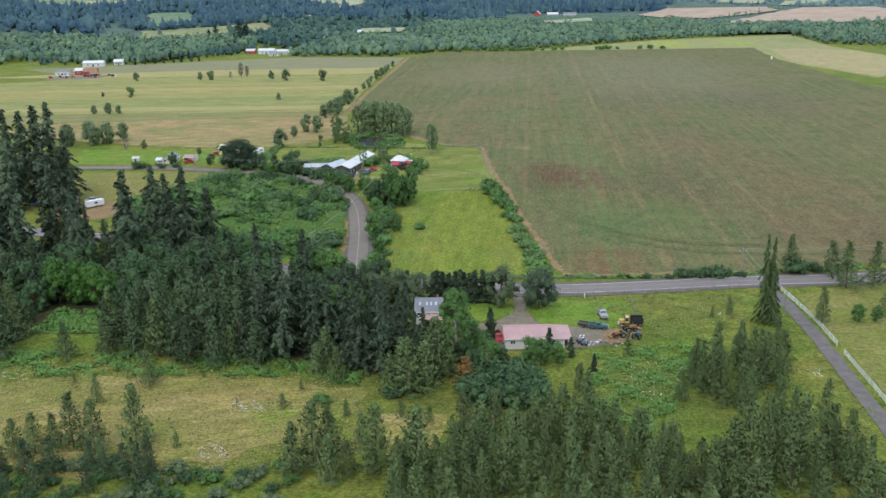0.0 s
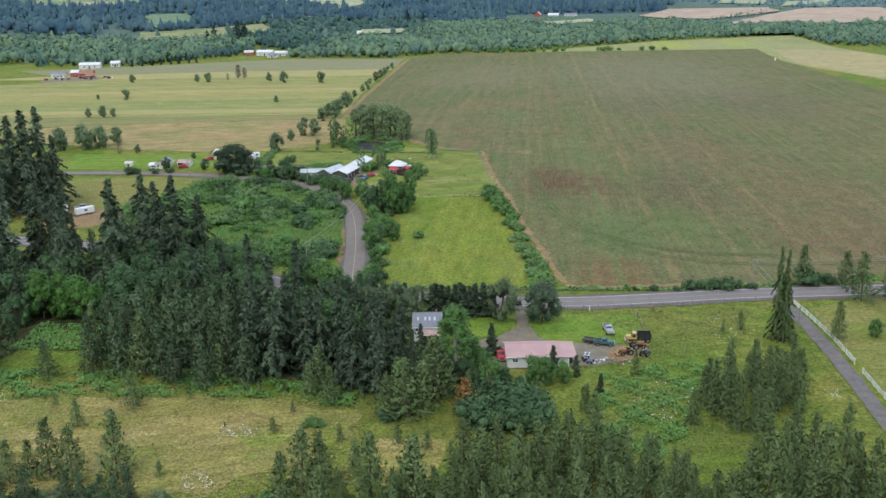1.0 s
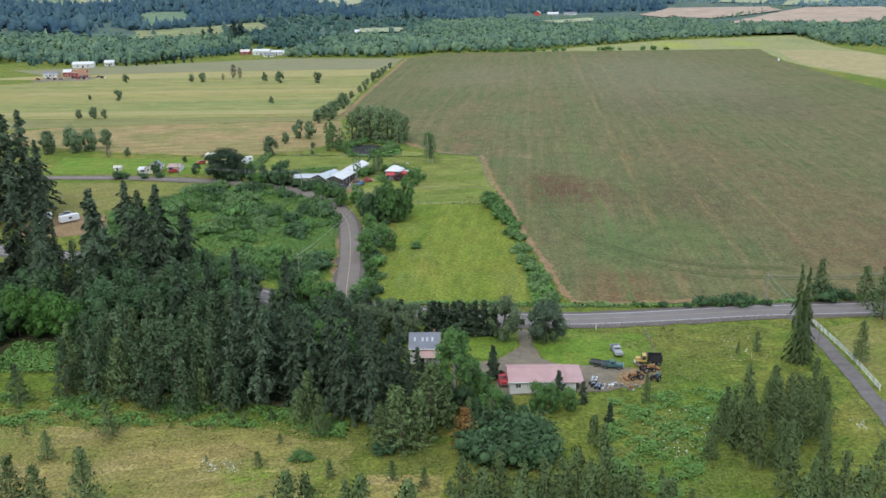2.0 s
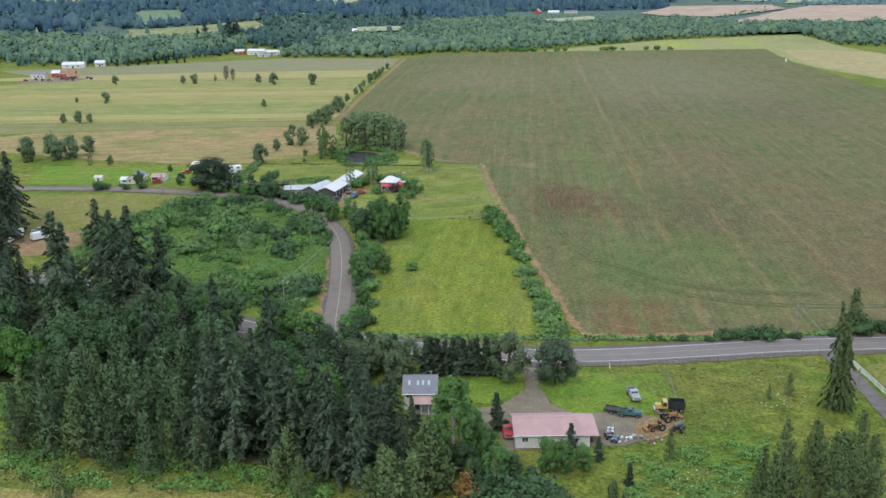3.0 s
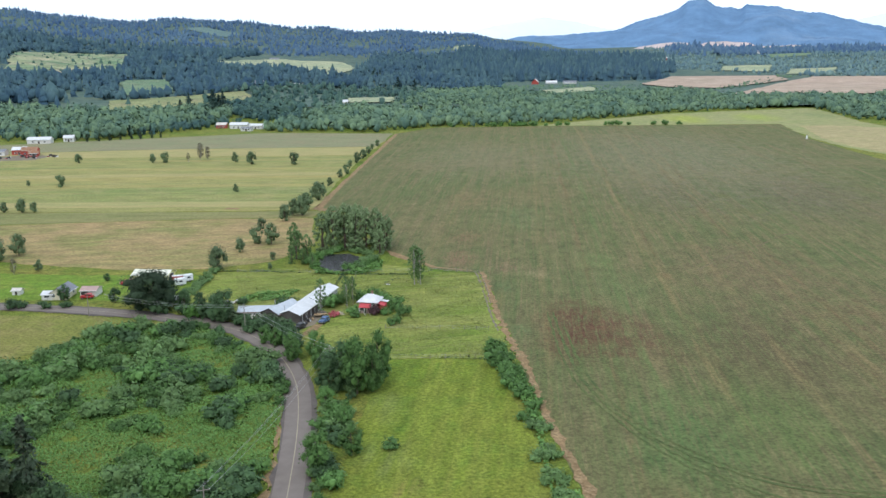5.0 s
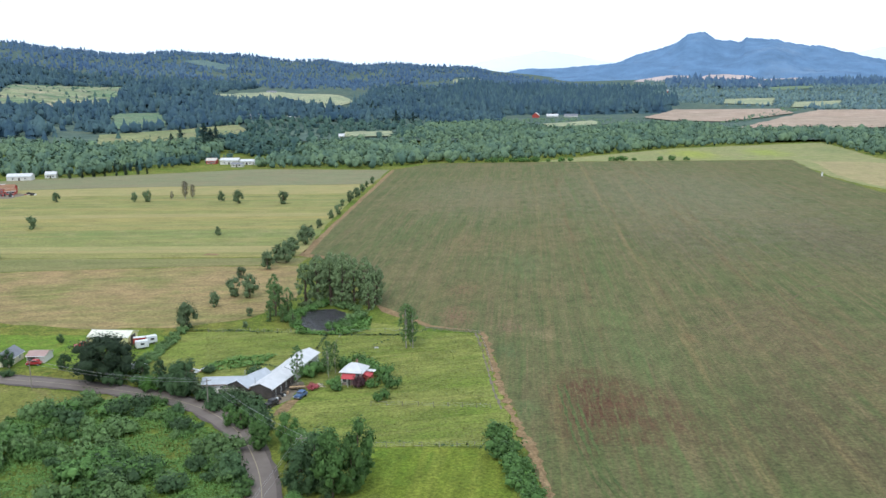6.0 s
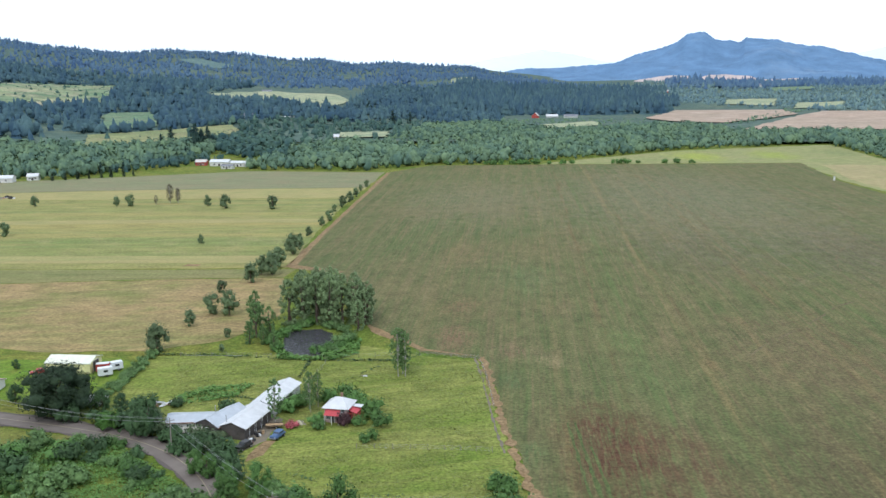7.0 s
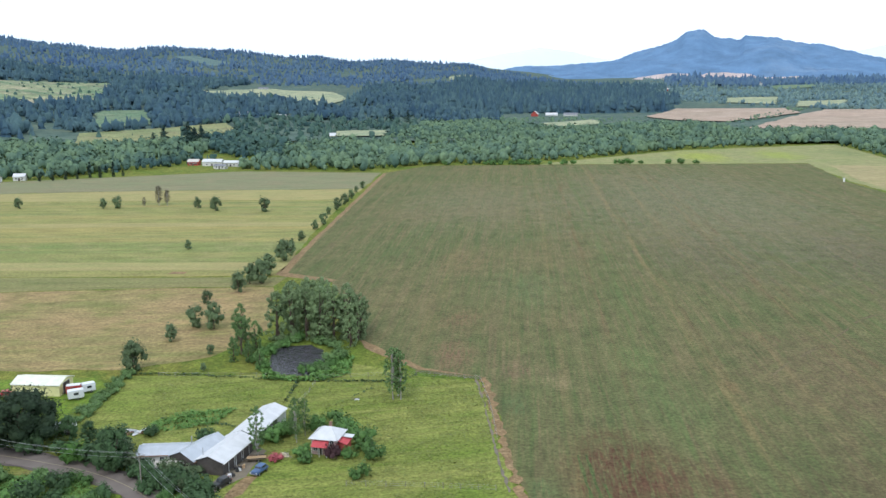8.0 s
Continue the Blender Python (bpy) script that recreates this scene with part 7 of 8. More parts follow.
def opening(parent, face, L, W, u, z, w, h, kind="window", frame_mat=None, fill=None):
    """A framed window or a door on a wall of a building L long (x) and W wide (y)."""
    frame_mat = frame_mat or TRIM_WHITE

    def placed(bm):
        turn = {"S": 0, "N": 180, "E": 90, "W": -90}[face]
        off = W / 2 if face in "SN" else L / 2
        bmesh.ops.transform(bm, matrix=Matrix.Rotation(radians(turn), 4, "Z") @ Matrix.Translation((u, -off, z)), verts=bm.verts[:])
        return bm
    t = 0.09
    fr = bmesh.new()
    for x0, z0, x1, z1 in ((-w / 2 - t, h, w / 2 + t, h + t), (-w / 2 - t, -t, w / 2 + t, 0), (-w / 2 - t, 0, -w / 2, h), (w / 2, 0, w / 2 + t, h)):
        box(x0, -0.07, z0, x1, 0.05, z1, 0, fr)
    ob = part(kind, placed(fr), frame_mat, parent)
    if kind == "window":
        part("pane", placed(box(-w / 2, -0.03, 0, w / 2, 0.02, h)), fill or GLASS, ob, "dark window glass")
        part("sash_bar", placed(box(-0.03, -0.05, 0, 0.03, -0.02, h)), frame_mat, ob)
    else:
        part("door_leaf", placed(box(-w / 2, -0.045, 0, w / 2, 0.02, h, 0.01)), fill or WALL_DARK, ob)
        part("handle", placed(box(w / 2 - 0.14, -0.1, 1.0, w / 2 - 0.08, -0.05, 1.14)), STEEL, ob, "small metal handle")
    return ob


def gable(name, at, turn, L, W, eave, ridge, wall, roof, label, category, over=0.4, windows=(), doors=(), gable_fill=None, roof_label="", fascia=None, side_over=0.35):
    """A building with a gabled roof; its ridge runs along its own x."""
    th = thing(name, at, turn, label, category)
    part("wall", prism([(-W / 2, -0.2), (W / 2, -0.2), (W / 2, eave), (0, ridge), (-W / 2, eave)], -L / 2, L / 2), wall, th)
    rise = (ridge - eave) / (W / 2)
    e, x = W / 2 + over, L / 2 + side_over
    zl = eave - over * rise + 0.02
    for s in (-1, 1):
        c = [(-x, s * e, zl), (x, s * e, zl), (x, 0, ridge + 0.02), (-x, 0, ridge + 0.02)]
        part("roof_slope", slab(*(c if s < 0 else (c[1], c[0], c[3], c[2])), 0.1), roof, th, roof_label)
        part("fascia", box(-x, s * e - 0.03, zl - 0.16, x, s * e + 0.03, zl + 0.05), fascia or TRIM_WHITE, th)
        part("gutter", rod((-x, s * (e + 0.09), zl - 0.02), (x, s * (e + 0.09), zl - 0.02), 0.06, 6), fascia or TRIM_WHITE, th)
    part("ridge_cap", prism([(-0.22, ridge + 0.12 - 0.22 * rise), (0, ridge + 0.16), (0.22, ridge + 0.12 - 0.22 * rise), (0.22, ridge + 0.16 - 0.22 * rise), (0, ridge + 0.2), (-0.22, ridge + 0.16 - 0.22 * rise)], -x, x), roof, th)
    for row in windows:
        opening(th, row[0], L, W, *row[1:])
    for row in doors:
        opening(th, row[0], L, W, *row[1:], kind="door")
    return th


# barn with a pink roof and an open lean-to
barn = gable("barn", (9.2, 193.3), 3.5, 10.3, 7.7, 2.67, 3.87, WALL_WHITE, PINK_ROOF, "long off-white barn with a faded pink metal roof", "barn", 0.35,
             windows=(("S", -3.5, 1.3, 1.0, 0.8),), doors=(("W", 0, 0, 1.0, 2.05), ("N", 3, 0, 3.0, 2.35), ("N", -2, 0, 3.0, 2.35)))
part("roof_light_strip", slab((-5.42, 0.82, 3.73), (5.42, 0.82, 3.73), (5.42, 1.42, 3.55), (-5.42, 1.42, 3.55), 0.05), WALL_PINK, barn, "paler roof panel strip")
part("lean_to_roof", slab((5.5, -4.04, 2.24), (9.29, -3.87, 2.11), (9.29, 3.78, 2.49), (5.5, 3.78, 2.67), 0.09), PINK_ROOF, barn, "faded pink metal lean-to roof")
part("lean_to_wall", box(5.19, -3.61, -0.09, 7.48, -3.48, 2.24), WALL_WHITE, barn)
part("lean_to_back_wall", box(5.19, 3.27, -0.09, 8.94, 3.4, 2.45), WALL_DARK, barn)
for px, py in ((9.03, -3.57), (7.57, -3.57), (9.03, 0), (9.03, 3.27)):
    part("post", box(px - 0.08, py - 0.08, -0.09, px + 0.08, py + 0.08, 2.19), TRIM_WHITE, barn)
for k in range(3):
    part("stored_box", box(5.85 + 0.95 * k, -1.29 - 0.34 * k, -0.04, 6.54 + 0.95 * k, -0.52, 0.6 + 0.21 * k, 0.03), (WOOD_TAN, PAINT_SILVER, WALL_DARK)[k], barn)

# two-storey house among the firs
house = gable("house", (-13.4, 206.9), 2.0, 6, 7.1, 3.7, 5.5, WALL_WHITE, GREY_ROOF, "white house with a grey metal roof and skylights", "house", 0.45,
              windows=(("S", -2, 2.6, 1.1, 0.85), ("S", 2, 2.6, 1.1, 0.85), ("E", 0, 2.7, 1.0, 1.1), ("W", 0, 2.7, 1.0, 1.1), ("S", 1.8, 0.9, 1.4, 1.2)), doors=(("S", -0.6, 0, 0.95, 2.05),))
for sx in (-2.06, -0.43, 0.52, 1.63):
    part("skylight", slab((sx - 0.21, -2.15, 4.49), (sx + 0.21, -2.15, 4.49), (sx + 0.21, -1.2, 4.97), (sx - 0.21, -1.2, 4.97), 0.09), PALE_ROOF, house, "small pale skylight")
part("porch_roof", slab((-1.38, -5.93, 2.28), (3.27, -5.93, 2.28), (3.27, -3.35, 3.31), (-1.38, -3.35, 3.31), 0.09), SALMON_ROOF, house, "salmon coloured porch roof")
part("porch_floor", box(-1.29, -5.76, -0.09, 3.1, -3.53, 0.19), WOOD_GREY, house)
for px in (-1.2, 0.26, 1.63, 3.01):
    part("porch_post", box(px - 0.06, -5.76, 0.17, px + 0.06, -5.64, 2.28), TRIM_WHITE, house)
part("chimney", box(1.72, 0.77, 3.87, 2.15, 1.2, 5.93), BRICK, house)

# farmhouse and sheds with white metal roofs
gable("farm_shed_low", (-72.4, 379.5), 6.0, 10, 6, 2.41, 3.27, WALL_WHITE, PALE_ROOF, "low pale-roofed shed wing of a farm", "shed", 0.3, windows=(("S", -4, 1.1, 1.0, 0.8), ("S", 0, 1.1, 1.0, 0.8)), doors=(("S", 3, 0, 0.95, 2.0),), fascia=RUST)
gable("farm_lean_shed", (-70.5, 373.9), 7.0, 4.13, 2.92, 1.55, 2.06, WALL_DARK, TAN_ROOF, "small tumbledown shed with loose roof sheets", "shed", 0.2, fascia=WOOD_GREY)
gable("farm_house", (-64.8, 379.1), 66.0, 11.2, 6.5, 2.75, 4.21, WALL_DARK, PALE_ROOF, "old farmhouse with a pale patched metal roof", "house", 0.35, windows=(("S", -2, 1.1, 1.0, 1.1), ("S", 2, 1.1, 1.0, 1.1)), doors=(("W", 0, 0, 0.95, 2.05),), fascia=RUST)
gable("farm_barn", (-59.3, 378.8), 77.0, 13.4, 6.2, 2.92, 4.04, WALL_DARK, WHITE_ROOF, "open-sided dark barn with a white metal roof", "barn", 0.35, doors=(("S", -3.2, 0, 2.4, 2.5), ("S", 0, 0, 2.4, 2.5), ("S", 3.2, 0, 2.4, 2.5)))
gable("farm_long_barn", (-55.9, 394.6), 79.0, 16.9, 5.68, 3.01, 4.04, WALL_GREY, WHITE_ROOF, "long narrow barn with a bright white roof", "barn", 0.3, doors=(("S", -4, 0, 2.4, 2.5), ("S", 2, 0, 2.4, 2.5)))
for px, py, z0 in ((-62.6, 374.3, 4.3), (-66.7, 379.9, 4.47)):
    th = thing("flue_pipe", (px, py, z0 - 0.6), 0, "thin metal flue pipe on a roof", "flue pipe")
    part("pipe", rod((0, 0, -0.3), (0, 0, 1.2), 0.09), STEEL, th)
    part("cowl", rod((0, 0, 1.2), (0, 0, 1.35), 0.16, 8, 0.05), STEEL, th)
    th["kind"] = "structure"

# small hip-roofed house with red awnings
hip = thing("hip_roof_house", (-38.6, 385.5), -10.0, "small pinkish house with a white hip roof and red awnings", "house")
HL, HW = 5.6, 5.7
part("wall", box(-HL / 2, -HW / 2, -0.2, HL / 2, HW / 2, 3.7), WALL_PINK, hip)
ridge = [(-0.8, 0, 5.4), (0.8, 0, 5.4)]
ex, ey, ez = HL / 2 + 0.5, HW / 2 + 0.5, 3.55
for quad in (((-ex, -ey, ez), (ex, -ey, ez), ridge[1], ridge[0]), ((ex, ey, ez), (-ex, ey, ez), ridge[0], ridge[1])):
    part("roof_slope", slab(*quad, 0.1), WHITE_ROOF, hip)
for quad in (((ex, -ey, ez), (ex, ey, ez), (0.81, 0.02, 5.4), (0.81, -0.02, 5.4)), ((-ex, ey, ez), (-ex, -ey, ez), (-0.81, -0.02, 5.4), (-0.81, 0.02, 5.4))):
    part("roof_slope", slab(*quad, 0.1), WHITE_ROOF, hip)
part("chimney", box(0.2, 0.5, 4.4, 0.7, 1.0, 6.2), BRICK, hip, "dark brick chimney")
for q in (((-2.4, -HW / 2 - 1.5, 2.2), (1.2, -HW / 2 - 1.5, 2.2), (1.2, -HW / 2 + 0.02, 3.2), (-2.4, -HW / 2 + 0.02, 3.2)), ((HL / 2 - 0.02, -2.4, 3.2), (HL / 2 + 2.2, -2.4, 2.5), (HL / 2 + 2.2, 1.2, 2.5), (HL / 2 - 0.02, 1.2, 3.2))):
    part("awning", slab(*q, 0.08), AWNING, hip, "faded red awning")
part("side_room", box(HL / 2, -2.2, -0.2, HL / 2 + 2.0, 1.2, 2.5), WALL_RED, hip, "dull red side room")
part("side_room_roof", slab((HL / 2 + 0.3, 0.2, 3.25), (HL / 2 + 2.6, 0.2, 3.1), (HL / 2 + 2.6, 2.0, 3.1), (HL / 2 + 0.3, 2.0, 3.25), 0.08), WHITE_ROOF, hip)
for px in (-2.3, -0.6, 1.1):
    part("porch_post", box(px - 0.07, -HW / 2 - 1.45, -0.1, px + 0.07, -HW / 2 - 1.3, 2.25), TRIM_WHITE, hip)
for u in (-1.9, 0.9):
    opening(hip, "S", HL, HW, u, 0.9, 0.9, 1.2)
for u in (-1.8, 1.8):
    opening(hip, "S", HL, HW, u, 2.75, 0.8, 0.65)
opening(hip, "S", HL, HW, -0.9, 0, 0.9, 2.0, kind="door")

# yellow shed, cottage, small pink-roofed garage
gable("yellow_shed", (-118.7, 420.9), -3.0, 12.6, 7.2, 3.1, 4.13, WALL_YELLOW, CREAM_ROOF, "big pale yellow shed with a cream-white roof", "shed", 0.25, doors=(("S", 0, 0, 0.95, 2.05), ("E", 0, 0, 3.4, 3.0)))
gable("cottage", (-141.8, 401.1), 90.9, 8.2, 5.16, 2.41, 4.04, WALL_CREAM, GREY_ROOF, "cream cottage with a grey roof", "house", 0.4, windows=(("W", -1.6, 1.0, 1.0, 1.1), ("S", -1.8, 1.0, 1.0, 1.1), ("S", 1.8, 1.0, 1.0, 1.1)), doors=(("W", 1.0, 0, 0.95, 2.0),))
gable("cottage_porch", (-145.5, 399.1), 2.4, 3.44, 4.64, 1.89, 2.49, WALL_WHITE, WHITE_ROOF, "white-roofed porch wing of a cottage", "porch", 0.25, windows=(("S", 0, 0.9, 1.6, 1.0),))
gable("pink_garage", (-133.6, 403.7), 2.3, 5.16, 5.68, 2.15, 2.84, WALL_WHITE, SALMON_ROOF, "small white garage with a pinkish roof", "garage", 0.25, doors=(("S", -1.2, 0, 2.3, 2.1),))
gable("garden_shed", (-158.8, 404.2), 2.6, 2.75, 2.58, 1.55, 2.06, WALL_WHITE, TAN_ROOF, "tiny white garden shed", "shed", 0.2, doors=(("S", 0, 0, 0.85, 1.75),))


def far_building(x, y, L, W, eave, ridge, turn, wall, roof, label, category="building"):
    return gable("far_" + category, (x, y, float(hill_height(x, y))), turn, L, W, eave, ridge, wall, roof, label, category, 0.4,
                 windows=(("S", -L / 4, 1.0, 1.4, 1.2), ("S", L / 4, 1.0, 1.4, 1.2)), doors=(("S", 0, 0, 1.6, 2.2),))


far_building(-239.6, 988.7, 17.2, 8.6, 3.87, 5.59, -4, WALL_WHITE, WHITE_ROOF, "long white barn beside far trees", "barn")
far_building(-257.9, 993, 9.5, 6.9, 3.44, 5.16, 0, WALL_RED, TAN_ROOF, "small red outbuilding at a far farm", "shed")
far_building(-221.9, 983.2, 12.9, 6.9, 3.44, 4.73, -8, WALL_WHITE, WHITE_ROOF, "white shed at a far farm", "shed")
far_building(-210.3, 978.9, 7.7, 6, 2.58, 3.87, -8, WALL_GREY, WHITE_ROOF, "grey shed with a pale roof", "shed")
far_building(-226.1, 962.7, 10.3, 5.16, 2.58, 3.61, -6, WALL_WHITE, GREY_ROOF, "low white outbuilding at a far farm", "shed")
far_building(-344.4, 788.8, 11.2, 7.7, 3.87, 6, 10, WALL_RED, RUST, "red barn at a distant farm", "barn")
far_building(-354.5, 793.8, 10.3, 7.7, 3.87, 5.59, 10, WALL_RED, WHITE_ROOF, "red barn with a pale roof", "barn")
far_building(-367.7, 786.9, 11.2, 6.9, 3.44, 4.73, 5, WALL_WHITE, GREY_ROOF, "white shed at a distant farm", "shed")
far_building(-338.6, 781.9, 6.9, 5.16, 2.58, 3.87, 20, WALL_RED, RUST, "small red shed at a distant farm", "shed")
far_building(-376.5, 870.8, 18.9, 8.6, 3.44, 5.16, 8, WALL_WHITE, WHITE_ROOF, "long white greenhouse near distant trees", "greenhouse")
far_building(-357.8, 884.4, 8.6, 6, 3.44, 5.16, 8, WALL_WHITE, WHITE_ROOF, "white barn beside a greenhouse", "barn")
far_building(-392.4, 928.2, 12, 6.9, 3.44, 5.16, 0, WALL_WHITE, WHITE_ROOF, "white house below a wood", "house")
far_building(-354.1, 1545.4, 17.2, 10.3, 5.16, 8.6, 10, WALL_WHITE, GREY_ROOF, "white house on a hillside", "house")
far_building(-253, 1271.7, 13.8, 8.6, 4.3, 6.9, 0, WALL_WHITE, WHITE_ROOF, "white house among dark trees", "house")
far_building(-304.8, 1560.5, 13.8, 8.6, 4.3, 6.9, 0, WALL_WHITE, WHITE_ROOF, "white farmhouse between trees", "house")
far_building(-290.2, 1577.3, 10.3, 7.7, 3.44, 6, 0, WALL_WHITE, GREY_ROOF, "white shed between trees", "shed")
far_building(-188.1, 1288.8, 15.5, 9.5, 4.3, 6.9, -10, WALL_CREAM, WHITE_ROOF, "pale house beside a small field", "house")
far_building(-315.4, 1134.7, 10.3, 6.9, 4.3, 6.9, 60, WALL_GREY, WHITE_ROOF, "steep-roofed pale house among trees", "house")
far_building(73.4, 1705.4, 13.8, 10.3, 6.9, 11.2, 80, WALL_RED, TAN_ROOF, "big red barn before a conifer wood", "barn")
far_building(101.4, 1721.6, 18.9, 9.5, 5.16, 7.7, 0, WALL_WHITE, WHITE_ROOF, "white barn before a conifer wood", "barn")
far_building(131.6, 1716.3, 22.4, 10.3, 5.16, 7.7, -4, WALL_WHITE, GREY_ROOF, "long white farm building", "barn")
far_building(-120.9, 1794.1, 15.5, 10.3, 5.16, 7.7, 15, WALL_WHITE, GREY_ROOF, "white house at a wood's edge", "house")
far_building(-243.5, 2019.3, 22.4, 12, 6, 10.3, 10, WALL_GREY, GREY_ROOF, "grey house above a pasture", "house")
far_building(-474.4, 2166.9, 20.6, 10.3, 5.16, 7.7, 10, WALL_GREY, GREY_ROOF, "grey farm building above a pasture", "barn")
far_building(488.3, 2809, 31, 13.8, 6.9, 10.3, 0, WALL_RED, TAN_ROOF, "reddish far farm building", "barn")
far_building(824, 3054.8, 34.4, 15.5, 10.3, 14.6, 0, WALL_WHITE, GREY_ROOF, "large pale far building", "building")


# ---- fences, poles and wires ----
def rail_fence(points, label):
    th = thing("white_fence", (points[0][0], points[0][1]), 0, label, "fence")
    q, d = along(points, 2.4)
    ox, oy = points[0]
    post = quick_cube("post", 0.13, 0.13, 1.45, TRIM_WHITE)
    for i, (x, y) in enumerate(q):
        p = part("post", post, None, th)
        p.location = (x - ox, y - oy, 0.65)
        if i + 1 < len(q):
            run = Vector((q[i + 1][0] - x, q[i + 1][1] - y, 0))
            rail = quick_cube("rail", 0.05, run.length - 0.1, 0.15, TRIM_WHITE, key=round(run.length, 2))
            for z in (0.35, 0.75, 1.17):
                r = part("rail", rail, None, th)
                r.location = (x - ox + run.x / 2, y - oy + run.y / 2, z)
                r.rotation_euler = (0, 0, math.atan2(-run.x, run.y))
    return th


cube_stock = {}


def quick_cube(name, sx, sy, sz, material, key=None):
    k = (name, sx, key or sy, sz, material.name)
    if k not in cube_stock:
        me = bpy.data.meshes.new(name)
        bm = box(-sx / 2, -sy / 2, -sz / 2, sx / 2, sy / 2, sz / 2, 0.012)
        bm.to_mesh(me)
        bm.free()
        me.materials.append(material)
        cube_stock[k] = me
    return cube_stock[k]


rail_fence([(74, 228.2), (75, 215.9), (75.5, 204.2), (75.4, 192.2)], "white three-rail fence beside a driveway")
rail_fence([(75.3, 187.5), (75.1, 176.1), (74.8, 164.5), (74, 148.2), (73.1, 134.3)], "white three-rail fence beside a driveway")


def wire_fence(points, gap, label, height=1.25):
    th = thing("wire_fence", points[0], 0, label, "fence")
    q, d = along(points, gap)
    ox, oy = points[0]
    post = quick_cube("post", 0.11, 0.11, height + 0.3, WOOD_GREY)
    for x, y in q:
        p = part("post", post, None, th)
        p.location = (x - ox, y - oy, height / 2 - 0.05)
    for z in (0.4, 0.8, height - 0.08):
        part("wire", quick_mesh("wire", *tube([(x - ox, y - oy, z) for x, y in q], [0.012] * len(q), 4), STEEL), None, th, "thin steel wire")
    return th


wire_fence([(19.1, 223.5), (39, 225.7), (69.3, 231.1)], 3.5, "wire fence along a country road")
wire_fence([(-29.3, 341.8), (-2.06, 342.8)], 3.5, "wire fence across a pasture")
wire_fence([(-32.1, 367.7), (-16.5, 367.4), (-2.49, 366.4)], 3.5, "wire fence across a pasture")
wire_fence([(-92.7, 433.1), (-70.3, 433.3), (-49.3, 432.4), (-23.1, 435), (-6.2, 432.1)], 4.0, "wire fence round a farm pasture")
wire_fence([(-49.2, 432.1), (-49.5, 421.7), (-52.1, 404.1)], 4.0, "wire fence inside a farm pasture")
wire_fence([(-27.3, 239.2), (-2.58, 236.7), (17.3, 236.3), (33.9, 238)], 4.0, "wire fence along a roadside field")
wire_fence([(35.1, 206.6), (35.4, 215.9), (34.9, 221.7)], 3.5, "wire fence beside a lawn")
wire_fence([(-5.76, 430.3), (-3.61, 413.8), (-1.98, 392.8)], 4.0, "wire fence beside a ditch")


def utility_pole(x, y, h, turn, label):
    th = thing("utility_pole", (x, y), turn, label, "utility pole", "utility poles")
    part("pole", rod((0, 0, -0.3), (0, 0, h), 0.16, 10, 0.1), WOOD_GREY, th)
    part("crossarm", box(-1.1, -0.06, h - 0.75, 1.1, 0.06, h - 0.62, 0.01), WOOD_GREY, th)
    for k in (-1.0, 0.0, 1.0):
        part("insulator", rod((k, 0, h - 0.62 if k else h), (k, 0, h - 0.45 if k else h + 0.18), 0.05, 6), PAINT_WHITE, th)
    return Vector((x, y, h))


def span(a, b, sag, label="thin overhead wires between poles"):
    th = thing("overhead_wires", (a.x, a.y), 0, label, "wires", kind="structure")
    side = Vector((-(b - a).y, (b - a).x, 0)).normalized()
    for k in (-0.9, 0, 0.9):
        pts = []
        for i in range(13):
            t = i / 12
            p = a.lerp(b, t) + side * k - Vector((0, 0, sag * 4 * t * (1 - t) + (0.5 if k else -0.1)))
            pts.append((p.x - a.x, p.y - a.y, p.z))
        part("wire", quick_mesh("wire", *tube(pts, [0.022] * 13, 4), STEEL), None, th)


pa = utility_pole(-71.7, 363.6, 8.4, 40, "grey wooden utility pole beside a curving lane")
pb = utility_pole(-124, 379.3, 8, 80, "grey wooden utility pole beside a lane")
pc = utility_pole(-41.4, 328.9, 8, 20, "grey wooden utility pole beside a curving lane")
pd = utility_pole(-50.6, 256.1, 7.7, 20, "grey wooden utility pole near a road junction")
pe = utility_pole(67.2, 241, 7.4, 8, "grey wooden utility pole beside a country road")
pg = utility_pole(69.7, 210.8, 5.93, 80, "grey wooden utility pole beside a driveway")
ph = utility_pole(123.8, 252.6, 7.4, 8, "grey wooden utility pole beside a country road")
span(pa, pb, 1.6)
span(pa, pc, 1.0)
span(pc, pd, 1.4)
span(pe, pg, 0.6)
span(pe, ph, 1.5)
for x, y in ((24.3, 222.8), (-3.44, 237.1)):
    th = thing("marker_post", (x, y), 0, "short white roadside marker post", "marker post")
    part("post", box(-0.08, -0.08, -0.1, 0.08, 0.08, 1.35 if x > 0 else 2.6, 0.02), TRIM_WHITE if x > 0 else WOOD_GREY, th)
    part("reflector", box(-0.05, -0.1, 1.05, 0.05, -0.08, 1.2), PAINT_RED, th)
th = thing("field_marker", (246.4, 858.4), 0, "small white marker in a crop field", "marker")
part("post", box(-0.5, -0.5, 0, 0.5, 0.5, 2.6, 0.05), TRIM_WHITE, th)
part("cap", box(-0.7, -0.7, 2.6, 0.7, 0.7, 2.8, 0.03), WALL_GREY, th)


# ---- vehicles and yard things ----
def wheel(parent, x, y, r, w):
    """A tyre with its rim, turning about y."""
    ob = part("wheel", rod((x, y - w / 2, r), (x, y + w / 2, r), r, 16), RUBBER, parent)
    part("rim", rod((x, y - w / 2 - 0.02, r), (x, y + w / 2 + 0.02, r), r * 0.55, 12), STEEL, ob)
    return ob


